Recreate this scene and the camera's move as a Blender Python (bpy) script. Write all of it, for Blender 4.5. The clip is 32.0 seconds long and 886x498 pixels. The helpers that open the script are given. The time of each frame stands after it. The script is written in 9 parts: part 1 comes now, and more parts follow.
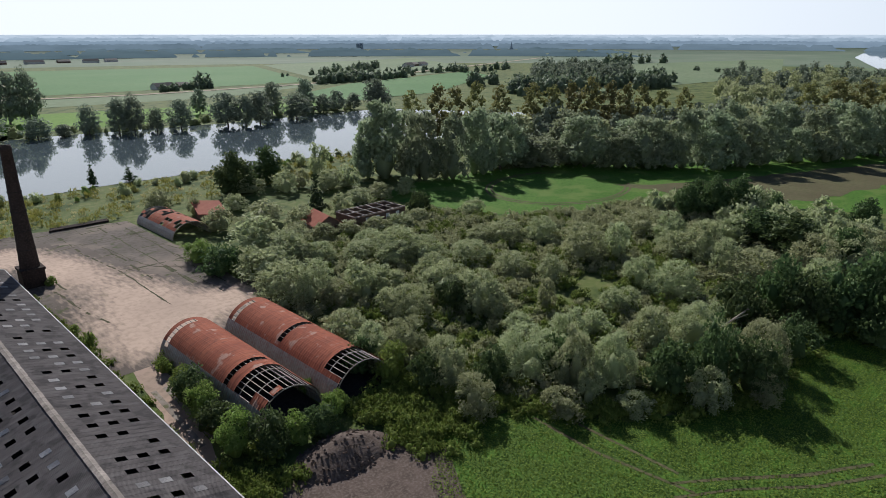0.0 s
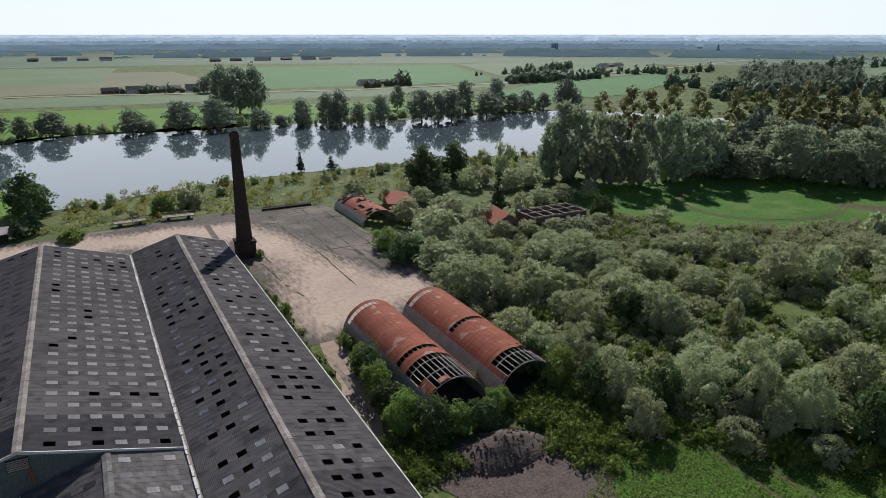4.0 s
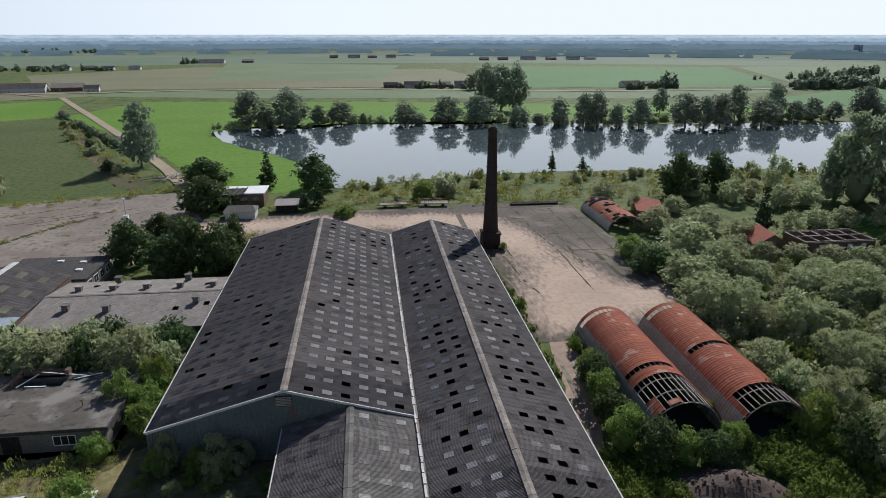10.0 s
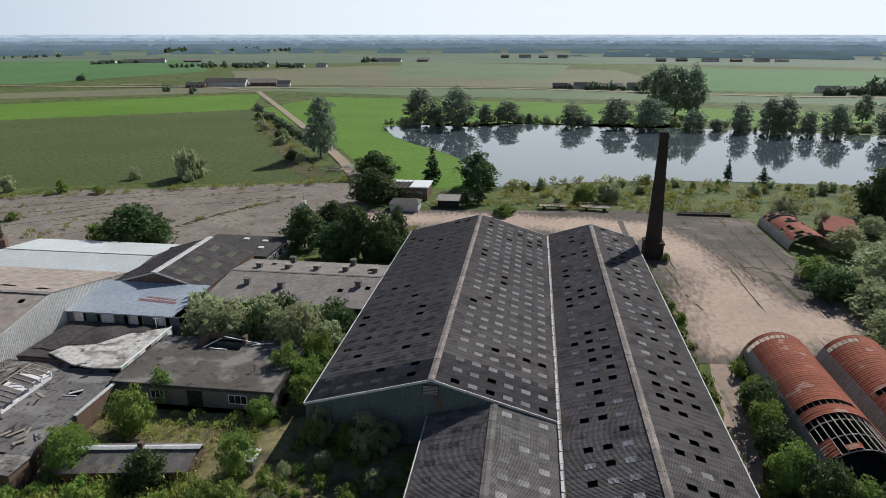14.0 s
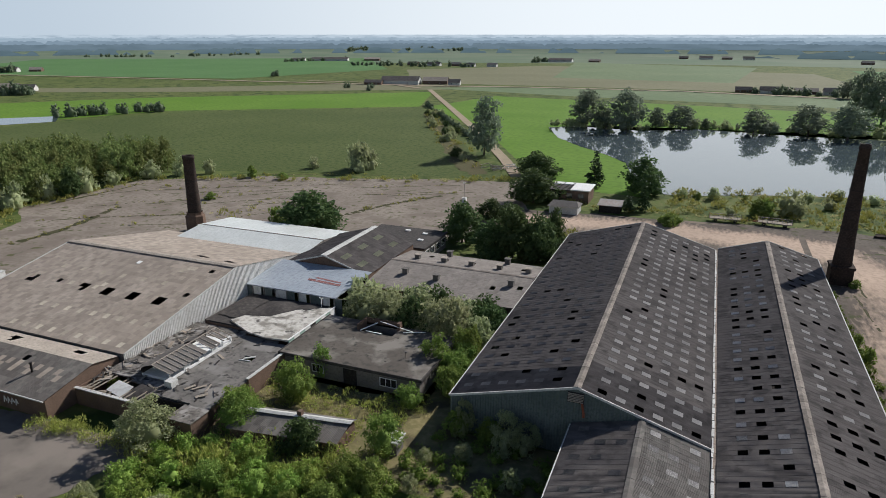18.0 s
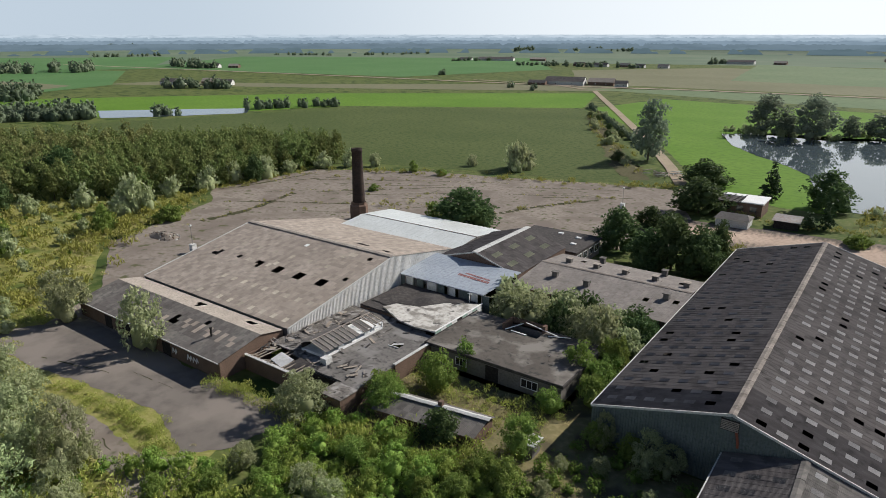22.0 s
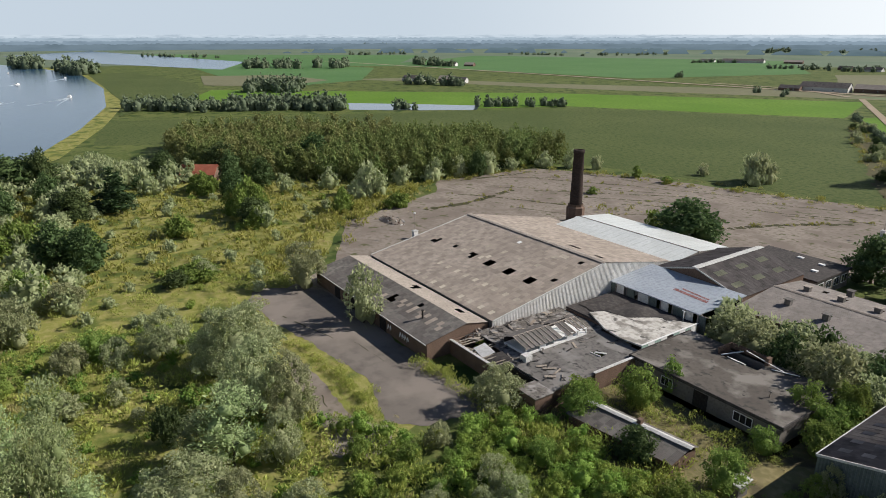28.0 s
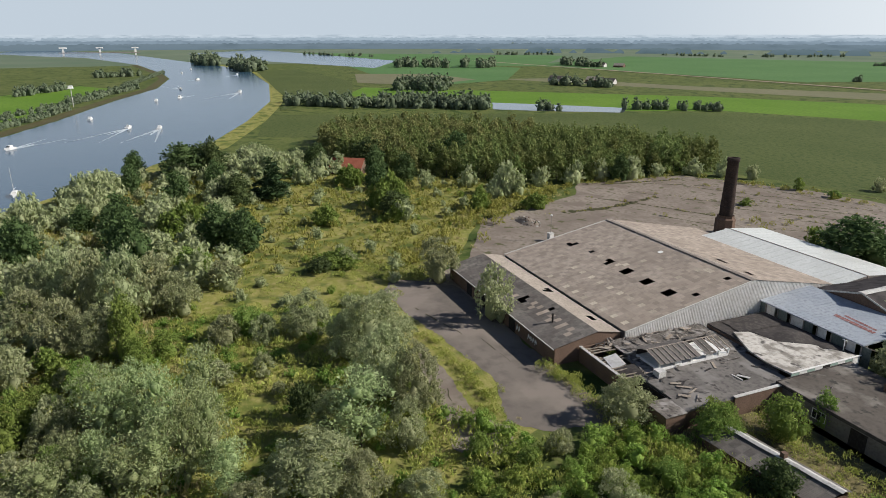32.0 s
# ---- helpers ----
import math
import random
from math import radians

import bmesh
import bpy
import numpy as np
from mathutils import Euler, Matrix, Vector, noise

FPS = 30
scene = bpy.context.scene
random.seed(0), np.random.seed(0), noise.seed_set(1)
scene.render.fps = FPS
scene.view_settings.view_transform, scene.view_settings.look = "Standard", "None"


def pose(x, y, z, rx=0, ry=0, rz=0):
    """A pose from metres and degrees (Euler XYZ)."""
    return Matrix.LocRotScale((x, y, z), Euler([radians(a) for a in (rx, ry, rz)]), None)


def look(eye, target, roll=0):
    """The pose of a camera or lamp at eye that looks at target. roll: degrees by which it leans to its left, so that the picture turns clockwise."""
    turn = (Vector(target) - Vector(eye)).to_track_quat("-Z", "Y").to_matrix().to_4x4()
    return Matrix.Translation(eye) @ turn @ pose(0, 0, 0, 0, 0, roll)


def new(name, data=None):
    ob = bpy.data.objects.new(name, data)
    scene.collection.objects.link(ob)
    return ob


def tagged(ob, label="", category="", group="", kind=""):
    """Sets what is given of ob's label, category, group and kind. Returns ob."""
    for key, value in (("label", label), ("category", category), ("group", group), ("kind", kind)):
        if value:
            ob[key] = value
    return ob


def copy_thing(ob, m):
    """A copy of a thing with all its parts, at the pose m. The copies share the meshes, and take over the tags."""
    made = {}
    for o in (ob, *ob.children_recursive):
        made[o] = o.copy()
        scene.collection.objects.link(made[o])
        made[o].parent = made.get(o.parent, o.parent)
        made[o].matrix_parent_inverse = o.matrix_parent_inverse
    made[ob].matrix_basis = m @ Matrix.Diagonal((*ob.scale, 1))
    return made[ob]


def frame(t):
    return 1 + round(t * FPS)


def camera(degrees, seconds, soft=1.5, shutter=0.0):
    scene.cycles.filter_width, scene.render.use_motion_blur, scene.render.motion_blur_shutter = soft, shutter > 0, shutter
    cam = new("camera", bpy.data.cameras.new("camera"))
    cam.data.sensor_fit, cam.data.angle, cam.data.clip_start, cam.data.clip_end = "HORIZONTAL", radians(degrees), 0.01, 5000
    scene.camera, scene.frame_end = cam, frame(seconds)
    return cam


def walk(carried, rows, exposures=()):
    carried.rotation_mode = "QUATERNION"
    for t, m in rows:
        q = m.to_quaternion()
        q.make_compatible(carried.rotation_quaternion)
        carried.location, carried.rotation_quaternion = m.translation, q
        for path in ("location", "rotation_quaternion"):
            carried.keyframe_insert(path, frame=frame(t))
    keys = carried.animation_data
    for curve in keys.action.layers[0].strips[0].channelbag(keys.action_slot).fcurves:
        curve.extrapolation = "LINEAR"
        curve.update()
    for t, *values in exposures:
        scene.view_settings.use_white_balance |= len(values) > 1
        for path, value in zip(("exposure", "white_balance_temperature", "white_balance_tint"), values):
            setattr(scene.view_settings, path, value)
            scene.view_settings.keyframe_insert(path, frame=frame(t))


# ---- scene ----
# camera: hovers in one place, 50 m up, and pans steadily to the left
EYE_HEIGHT = 50.0
TILT = -18.24
HEADINGS = [
    (0, 44.93), (1, 40.86), (2, 36.79), (3, 32.72), (6, 20.98), (7, 17.32), (8, 13.73),
    (9, 10.20), (10, 6.69), (11, 3.13), (12, -0.43), (13, -3.96), (14, -7.64), (17, -18.42),
    (18, -21.93), (19, -25.43), (20, -28.94), (21, -32.36), (22, -35.83), (23, -39.26), (24, -42.65),
    (25, -45.89), (28, -55.21), (29, -58.30), (30, -61.40), (31, -64.51), (32, -67.55),
]
EXPOSURES = [(0, 0.2, 5980, 12), (7, 0.16, 5850, 11), (14, 0.12, 6000, 10), (20, 0.2, 6200, 10), (26, 0.33, 6340, 11), (32, 0.24, 6400, 11)]
cam = camera(68.33, 32.0, soft=0.4)
walk(cam, [(t, pose(0, 0, EYE_HEIGHT, 90 + TILT, 0, -h)) for t, h in HEADINGS], exposures=EXPOSURES)

# ---- light: high sun ahead to the right, thin haze ----
SUN_AZ, SUN_EL = 25.0, 34.0   # azimuth from +y towards +x
world = bpy.data.worlds.new("world")
scene.world = world
world.use_nodes = True
wn = world.node_tree
sky = wn.nodes.new("ShaderNodeTexSky")
sky.sky_type = 'NISHITA'
sky.sun_disc = False
sky.sun_elevation = radians(SUN_EL)
sky.sun_rotation = radians(SUN_AZ)
sky.air_density = 0.8
sky.altitude = 1200
sky.dust_density = 0.4
sky.ozone_density = 4.0
wn.links.new(sky.outputs[0], wn.nodes["Background"].inputs[0])
wn.nodes["Background"].inputs[1].default_value = 0.065
sun_lamp = bpy.data.lights.new("sun", 'SUN')
sun_lamp.energy = 5.0
sun_lamp.angle = radians(0.6)
sun_lamp.color = (1.0, 0.95, 0.87)
sun = new("sun", sun_lamp)
sa, se = radians(SUN_AZ), radians(SUN_EL)
sun_dir = Vector((math.sin(sa) * math.cos(se), math.cos(sa) * math.cos(se), math.sin(se)))
sun.matrix_world = look(sun_dir * 200, (0, 0, 0))

# ---- materials ----
def nodes_of(name):
    m = bpy.data.materials.new(name)
    m.use_nodes = True
    nt = m.node_tree
    nt.nodes.clear()
    out = nt.nodes.new("ShaderNodeOutputMaterial")
    return m, nt, out


def noise_fac(nt, coord, scale, detail=4.0, lo=0.35, hi=0.65, stretch=None):
    n = nt.nodes.new("ShaderNodeTexNoise")
    n.inputs["Scale"].default_value = scale
    n.inputs["Detail"].default_value = detail
    if stretch:
        mp = nt.nodes.new("ShaderNodeMapping")
        mp.inputs["Scale"].default_value = stretch
        nt.links.new(coord, mp.inputs["Vector"])
        coord = mp.outputs["Vector"]
    nt.links.new(coord, n.inputs["Vector"])
    r = nt.nodes.new("ShaderNodeMapRange")
    r.inputs["From Min"].default_value, r.inputs["From Max"].default_value = lo, hi
    nt.links.new(n.outputs["Fac"], r.inputs["Value"])
    return r.outputs["Result"]


def mix_col(nt, fac, a, b):
    mx = nt.nodes.new("ShaderNodeMix")
    mx.data_type = 'RGBA'
    if hasattr(fac, "links"):
        nt.links.new(fac, mx.inputs["Factor"])
    else:
        mx.inputs["Factor"].default_value = fac
    for key, v in ((6, a), (7, b)):
        if hasattr(v, "links"):
            nt.links.new(v, mx.inputs[key])
        else:
            mx.inputs[key].default_value = (*v, 1)
    return mx.outputs[2]


def surface(name, a, b, c=None, big=0.15, small=3.0, rough=0.9, bump=0.3, bump_scale=None, metal=0.0, local=False,
            stretch=None, vary=0.0, mid=None, spots=None, spec=0.08, sheets=0.0):
    """Colours a and b mixed by coarse noise, c by fine noise, with fine relief; vary: brightness from piece to piece."""
    m, nt, out = nodes_of(name)
    if local:
        coord = nt.nodes.new("ShaderNodeTexCoord").outputs["Object"]
    else:
        coord = nt.nodes.new("ShaderNodeNewGeometry").outputs["Position"]
    col = mix_col(nt, noise_fac(nt, coord, big, 5.0, stretch=stretch), a, b)
    if c:
        col = mix_col(nt, noise_fac(nt, coord, small, 4.0, 0.45, 0.75, stretch=stretch), col, c)
    if mid:
        col = mix_col(nt, noise_fac(nt, coord, mid[1], 6.0, 0.5, 0.62), col, mid[0])
    if spots:
        col = mix_col(nt, noise_fac(nt, coord, spots[1], 3.0, 0.6, 0.68), col, spots[0])
    if vary:
        oi = nt.nodes.new("ShaderNodeObjectInfo")
        mr = nt.nodes.new("ShaderNodeMapRange")
        mr.inputs["To Min"].default_value, mr.inputs["To Max"].default_value = 1 - vary, 1 + vary
        nt.links.new(oi.outputs["Random"], mr.inputs["Value"])
        h = nt.nodes.new("ShaderNodeHueSaturation")
        nt.links.new(mr.outputs["Result"], h.inputs["Value"])
        nt.links.new(col, h.inputs["Color"])
        col = h.outputs["Color"]
    if sheets:
        gi, oi = nt.nodes.new("ShaderNodeNewGeometry"), nt.nodes.new("ShaderNodeObjectInfo")
        ad = nt.nodes.new("ShaderNodeMath")
        ad.operation = 'ADD'
        nt.links.new(gi.outputs["Random Per Island"], ad.inputs[0])
        nt.links.new(oi.outputs["Random"], ad.inputs[1])
        fr = nt.nodes.new("ShaderNodeMath")
        fr.operation = 'FRACT'
        nt.links.new(ad.outputs[0], fr.inputs[0])
        mr = nt.nodes.new("ShaderNodeMapRange")
        mr.inputs["To Min"].default_value, mr.inputs["To Max"].default_value = 1 - sheets, 1 + sheets
        nt.links.new(fr.outputs[0], mr.inputs["Value"])
        h = nt.nodes.new("ShaderNodeHueSaturation")
        nt.links.new(mr.outputs["Result"], h.inputs["Value"])
        nt.links.new(col, h.inputs["Color"])
        col = h.outputs["Color"]
    p = nt.nodes.new("ShaderNodeBsdfPrincipled")
    p.inputs["Roughness"].default_value = rough
    p.inputs["Metallic"].default_value = metal
    p.inputs["Specular IOR Level"].default_value = spec
    nt.links.new(col, p.inputs["Base Color"])
    if bump:
        n = nt.nodes.new("ShaderNodeTexNoise")
        n.inputs["Scale"].default_value = bump_scale or small * 2
        n.inputs["Detail"].default_value = 5.0
        nt.links.new(coord, n.inputs["Vector"])
        bp = nt.nodes.new("ShaderNodeBump")
        bp.inputs["Strength"].default_value = bump
        bp.inputs["Distance"].default_value = 0.25 / (bump_scale or small * 2)
        nt.links.new(n.outputs["Fac"], bp.inputs["Height"])
        nt.links.new(bp.outputs["Normal"], p.inputs["Normal"])
    nt.links.new(p.outputs[0], out.inputs["Surface"])
    return m


def leaves(name, a, b, glow=0.35, vary=0.18, rough=0.6):
    """Foliage: colour varies leaf by leaf and tree by tree, and light comes through the leaves."""
    m, nt, out = nodes_of(name)
    geo = nt.nodes.new("ShaderNodeNewGeometry")
    oi = nt.nodes.new("ShaderNodeObjectInfo")
    col = mix_col(nt, geo.outputs["Random Per Island"], a, b)
    mr = nt.nodes.new("ShaderNodeMapRange")
    mr.inputs["To Min"].default_value, mr.inputs["To Max"].default_value = 1 - vary, 1 + vary
    nt.links.new(oi.outputs["Random"], mr.inputs["Value"])
    h = nt.nodes.new("ShaderNodeHueSaturation")
    nt.links.new(mr.outputs["Result"], h.inputs["Value"])
    mh = nt.nodes.new("ShaderNodeMapRange")
    mh.inputs["To Min"].default_value, mh.inputs["To Max"].default_value = 0.485, 0.52
    nt.links.new(oi.outputs["Random"], mh.inputs["Value"])
    nt.links.new(mh.outputs["Result"], h.inputs["Hue"])
    nt.links.new(col, h.inputs["Color"])
    col = h.outputs["Color"]
    p = nt.nodes.new("ShaderNodeBsdfPrincipled")
    p.inputs["Roughness"].default_value = rough
    p.inputs["Specular IOR Level"].default_value = 0.06
    nt.links.new(col, p.inputs["Base Color"])
    tr = nt.nodes.new("ShaderNodeBsdfTranslucent")
    nt.links.new(col, tr.inputs["Color"])
    mx = nt.nodes.new("ShaderNodeMixShader")
    mx.inputs[0].default_value = glow
    nt.links.new(p.outputs[0], mx.inputs[1])
    nt.links.new(tr.outputs[0], mx.inputs[2])
    nt.links.new(mx.outputs[0], out.inputs["Surface"])
    return m


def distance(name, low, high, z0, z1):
    """Plain glowing distance with the haze painted into it: colour by height only, with a soft mottling."""
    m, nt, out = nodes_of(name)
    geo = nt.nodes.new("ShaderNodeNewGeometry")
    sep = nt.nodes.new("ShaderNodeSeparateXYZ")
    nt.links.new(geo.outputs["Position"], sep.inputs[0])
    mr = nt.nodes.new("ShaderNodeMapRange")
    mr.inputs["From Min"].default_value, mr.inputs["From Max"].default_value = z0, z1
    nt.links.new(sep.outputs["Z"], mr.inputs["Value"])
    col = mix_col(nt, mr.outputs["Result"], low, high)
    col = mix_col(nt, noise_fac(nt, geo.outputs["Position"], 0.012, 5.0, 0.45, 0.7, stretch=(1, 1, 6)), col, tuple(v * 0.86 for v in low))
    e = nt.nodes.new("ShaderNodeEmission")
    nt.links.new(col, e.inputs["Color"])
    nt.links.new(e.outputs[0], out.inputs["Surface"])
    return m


def sky_haze(name):
    """A glowing ring painted with the pale haze low in the sky: whiter towards the sun, thinning out upwards."""
    m, nt, out = nodes_of(name)
    geo = nt.nodes.new("ShaderNodeNewGeometry")
    sep = nt.nodes.new("ShaderNodeSeparateXYZ")
    nt.links.new(geo.outputs["Position"], sep.inputs[0])
    dot = nt.nodes.new("ShaderNodeVectorMath")
    dot.operation = 'DOT_PRODUCT'
    dot.inputs[1].default_value = (math.sin(sa), math.cos(sa), 0)
    nt.links.new(geo.outputs["Position"], dot.inputs[0])
    tow = nt.nodes.new("ShaderNodeMapRange")
    tow.interpolation_type = 'SMOOTHSTEP'
    tow.inputs["From Min"].default_value, tow.inputs["From Max"].default_value = 300, 4920
    nt.links.new(dot.outputs["Value"], tow.inputs["Value"])
    low = mix_col(nt, tow.outputs["Result"], (0.46, 0.53, 0.59), (0.84, 0.865, 0.86))
    upper = mix_col(nt, tow.outputs["Result"], (0.5, 0.565, 0.63), (0.95, 0.975, 0.97))
    rise = nt.nodes.new("ShaderNodeMapRange")
    rise.inputs["From Min"].default_value, rise.inputs["From Max"].default_value = 330, 900
    nt.links.new(sep.outputs["Z"], rise.inputs["Value"])
    col = mix_col(nt, rise.outputs["Result"], low, upper)
    e = nt.nodes.new("ShaderNodeEmission")
    nt.links.new(col, e.inputs["Color"])
    thin = nt.nodes.new("ShaderNodeMapRange")
    thin.inputs["From Min"].default_value, thin.inputs["From Max"].default_value = 1300, 2400
    nt.links.new(sep.outputs["Z"], thin.inputs["Value"])
    tr = nt.nodes.new("ShaderNodeBsdfTransparent")
    mx = nt.nodes.new("ShaderNodeMixShader")
    nt.links.new(thin.outputs["Result"], mx.inputs[0])
    nt.links.new(e.outputs[0], mx.inputs[1])
    nt.links.new(tr.outputs[0], mx.inputs[2])
    nt.links.new(mx.outputs[0], out.inputs["Surface"])
    return m


def water(name, tint, ripple, scale, rough=0.03, spec=0.5):
    m, nt, out = nodes_of(name)
    geo = nt.nodes.new("ShaderNodeNewGeometry")
    n = nt.nodes.new("ShaderNodeTexNoise")
    n.inputs["Scale"].default_value = scale
    n.inputs["Detail"].default_value = 3.0
    nt.links.new(geo.outputs["Position"], n.inputs["Vector"])
    bp = nt.nodes.new("ShaderNodeBump")
    bp.inputs["Strength"].default_value = ripple
    bp.inputs["Distance"].default_value = 0.1
    nt.links.new(n.outputs["Fac"], bp.inputs["Height"])
    p = nt.nodes.new("ShaderNodeBsdfPrincipled")
    p.inputs["Base Color"].default_value = (*tint, 1)
    p.inputs["Roughness"].default_value = rough
    p.inputs["IOR"].default_value = 1.33
    p.inputs["Specular IOR Level"].default_value = spec
    nt.links.new(bp.outputs["Normal"], p.inputs["Normal"])
    nt.links.new(p.outputs[0], out.inputs["Surface"])
    return m


M_grass = surface("rough_grass", (0.07, 0.1, 0.024), (0.115, 0.135, 0.038), (0.15, 0.15, 0.06), 0.03, 0.6, bump=0.8, bump_scale=2.5,
                  mid=((0.045, 0.07, 0.018), 0.12))
M_meadow = surface("meadow", (0.18, 0.195, 0.045), (0.26, 0.245, 0.07), (0.33, 0.28, 0.12), 0.05, 0.7, bump=0.9, bump_scale=2.0,
                   mid=((0.1, 0.125, 0.03), 0.15))
M_field = surface("field_green", (0.08, 0.165, 0.055), (0.1, 0.185, 0.066), (0.075, 0.145, 0.05), 0.01, 0.2, bump=0.3)
# Paled and dulled: haze over the far fields is in this colour.
M_field_pale = surface("field_haze_pale", (0.13, 0.175, 0.09), (0.155, 0.195, 0.105), (0.115, 0.15, 0.075), 0.01, 0.15, bump=0.2)
M_field_brown = surface("field_stubble", (0.16, 0.155, 0.09), (0.19, 0.18, 0.108), (0.135, 0.14, 0.075), 0.01, 0.2, bump=0.2)
# Haze over the far plain is mixed into this grey-green.
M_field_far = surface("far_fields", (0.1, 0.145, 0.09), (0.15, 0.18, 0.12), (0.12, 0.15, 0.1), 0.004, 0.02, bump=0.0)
M_mown = surface("mown_grass", (0.1, 0.19, 0.02), (0.13, 0.22, 0.03), (0.08, 0.15, 0.02), 0.02, 0.4, bump=0.3)
M_maize = surface("maize", (0.065, 0.09, 0.026), (0.088, 0.11, 0.035), (0.115, 0.12, 0.048), 0.02, 1.2, bump=1.0, bump_scale=2.2, mid=((0.055, 0.08, 0.022), 0.5))
M_beet = surface("beet_ground", (0.04, 0.08, 0.012), (0.06, 0.105, 0.018), (0.08, 0.13, 0.026), 0.04, 1.5, bump=1.0, bump_scale=3.0,
                 mid=((0.07, 0.14, 0.02), 0.3))
M_beet_far = surface("far_beet", (0.06, 0.135, 0.016), (0.085, 0.165, 0.024), (0.035, 0.08, 0.012), 0.03, 1.1, bump=1.0, bump_scale=2.0,
                     mid=((0.095, 0.15, 0.03), 0.1))
M_heath = surface("dry_weeds", (0.09, 0.075, 0.04), (0.11, 0.1, 0.05), (0.07, 0.075, 0.03), 0.06, 0.8, bump=0.9, bump_scale=2.0)
M_sand = surface("sandy_yard", (0.36, 0.26, 0.195), (0.28, 0.21, 0.16), (0.23, 0.175, 0.13), 0.06, 0.9, bump=0.4, bump_scale=4,
                 mid=((0.41, 0.3, 0.23), 0.03))
M_yard = surface("old_concrete", (0.21, 0.175, 0.145), (0.27, 0.23, 0.19), (0.15, 0.128, 0.1), 0.05, 0.8, bump=0.35, bump_scale=5,
                 mid=((0.18, 0.148, 0.122), 0.11), spots=((0.1, 0.1, 0.05), 0.35))
M_slab = surface("dark_slabs", (0.1, 0.083, 0.068), (0.14, 0.115, 0.095), (0.075, 0.066, 0.05), 0.06, 0.9, bump=0.35, bump_scale=5,
                 mid=((0.19, 0.15, 0.12), 0.05), spots=((0.07, 0.075, 0.035), 0.3))
M_asphalt = surface("worn_asphalt", (0.15, 0.13, 0.112), (0.185, 0.16, 0.138), (0.125, 0.108, 0.093), 0.05, 0.5, bump=0.25, bump_scale=8, mid=((0.22, 0.188, 0.16), 0.09))
M_path = surface("sandy_track", (0.36, 0.29, 0.21), (0.3, 0.24, 0.17), (0.25, 0.21, 0.14), 0.1, 1.0, bump=0.3)
M_joint = surface("joint_weeds", (0.045, 0.05, 0.022), (0.07, 0.065, 0.035), (0.1, 0.085, 0.045), 0.4, 3, bump=0.8, bump_scale=6)
M_soil = surface("dark_soil", (0.075, 0.055, 0.043), (0.11, 0.082, 0.066), (0.15, 0.12, 0.1), 0.6, 3, bump=1.0, bump_scale=3)
M_lake = water("lake_water", (0.07, 0.09, 0.1), 0.1, 0.35, 0.02, 1.0)
M_river = water("river_water", (0.035, 0.08, 0.13), 0.5, 0.35, 0.16, 0.22)
M_roof = surface("fibre_cement_dark", (0.095, 0.083, 0.078), (0.12, 0.106, 0.099), (0.15, 0.134, 0.125), 0.12, 1.2, rough=0.9, bump=0.25, bump_scale=12,
                 stretch=(0.3, 1, 0.3), mid=((0.075, 0.066, 0.063), 0.5), spec=0.1, sheets=0.02)
M_sheet_dim = surface("dull_rooflight", (0.17, 0.155, 0.145), (0.22, 0.2, 0.185), (0.14, 0.128, 0.12), 0.5, 4, rough=0.7, bump=0.1, local=True, vary=0.25)
M_roof_warm = surface("fibre_cement_warm", (0.285, 0.24, 0.2), (0.335, 0.285, 0.24), (0.23, 0.197, 0.165), 0.08, 1.0, rough=0.9, bump=0.25, bump_scale=10,
                      mid=((0.26, 0.22, 0.185), 0.3), sheets=0.15)
M_roof_long = surface("fibre_cement_pale", (0.2, 0.178, 0.16), (0.245, 0.218, 0.196), (0.16, 0.143, 0.128), 0.2, 1.6, rough=0.9, bump=0.3, sheets=0.1)
M_roof_mid = surface("fibre_cement_grey", (0.13, 0.115, 0.105), (0.17, 0.155, 0.14), (0.1, 0.095, 0.085), 0.15, 1.5, rough=0.9, bump=0.3, bump_scale=10, sheets=0.2)
M_sheet_pale = surface("translucent_sheet", (0.36, 0.335, 0.31), (0.44, 0.41, 0.38), (0.28, 0.26, 0.24), 0.5, 4, rough=0.6, bump=0.1, local=True, vary=0.3)
M_sheet_tan = surface("bleached_sheet", (0.36, 0.315, 0.255), (0.41, 0.36, 0.29), (0.3, 0.26, 0.21), 0.5, 4, rough=0.8, bump=0.1, local=True, vary=0.2)
M_sheet_bright = surface("white_sheet", (0.6, 0.6, 0.58), (0.7, 0.7, 0.68), None, 0.5, 4, rough=0.5, bump=0.1)
M_sheet_olive = surface("aged_rooflight", (0.24, 0.24, 0.17), (0.3, 0.29, 0.2), (0.2, 0.2, 0.14), 0.5, 4, rough=0.6, bump=0.1, local=True, vary=0.15)
M_ridge = surface("ridge_cap", (0.3, 0.26, 0.22), (0.38, 0.33, 0.28), (0.2, 0.17, 0.14), 0.4, 3, rough=0.9, bump=0.3)
M_edge = surface("pale_trim", (0.5, 0.49, 0.46), (0.58, 0.57, 0.54), (0.36, 0.34, 0.31), 0.5, 4, rough=0.7, bump=0.15)
M_cap = surface("weathered_ridge", (0.2, 0.172, 0.148), (0.29, 0.25, 0.215), (0.14, 0.12, 0.103), 0.4, 2.0, rough=0.9, bump=0.3, vary=0.2)
M_gutter = surface("rusty_gutter", (0.34, 0.29, 0.25), (0.25, 0.2, 0.16), (0.14, 0.1, 0.08), 0.7, 4, rough=0.85, bump=0.4)
M_wall_green = surface("green_steel_wall", (0.11, 0.13, 0.12), (0.14, 0.16, 0.15), (0.08, 0.1, 0.09), 0.3, 3, rough=0.6, bump=0.15)
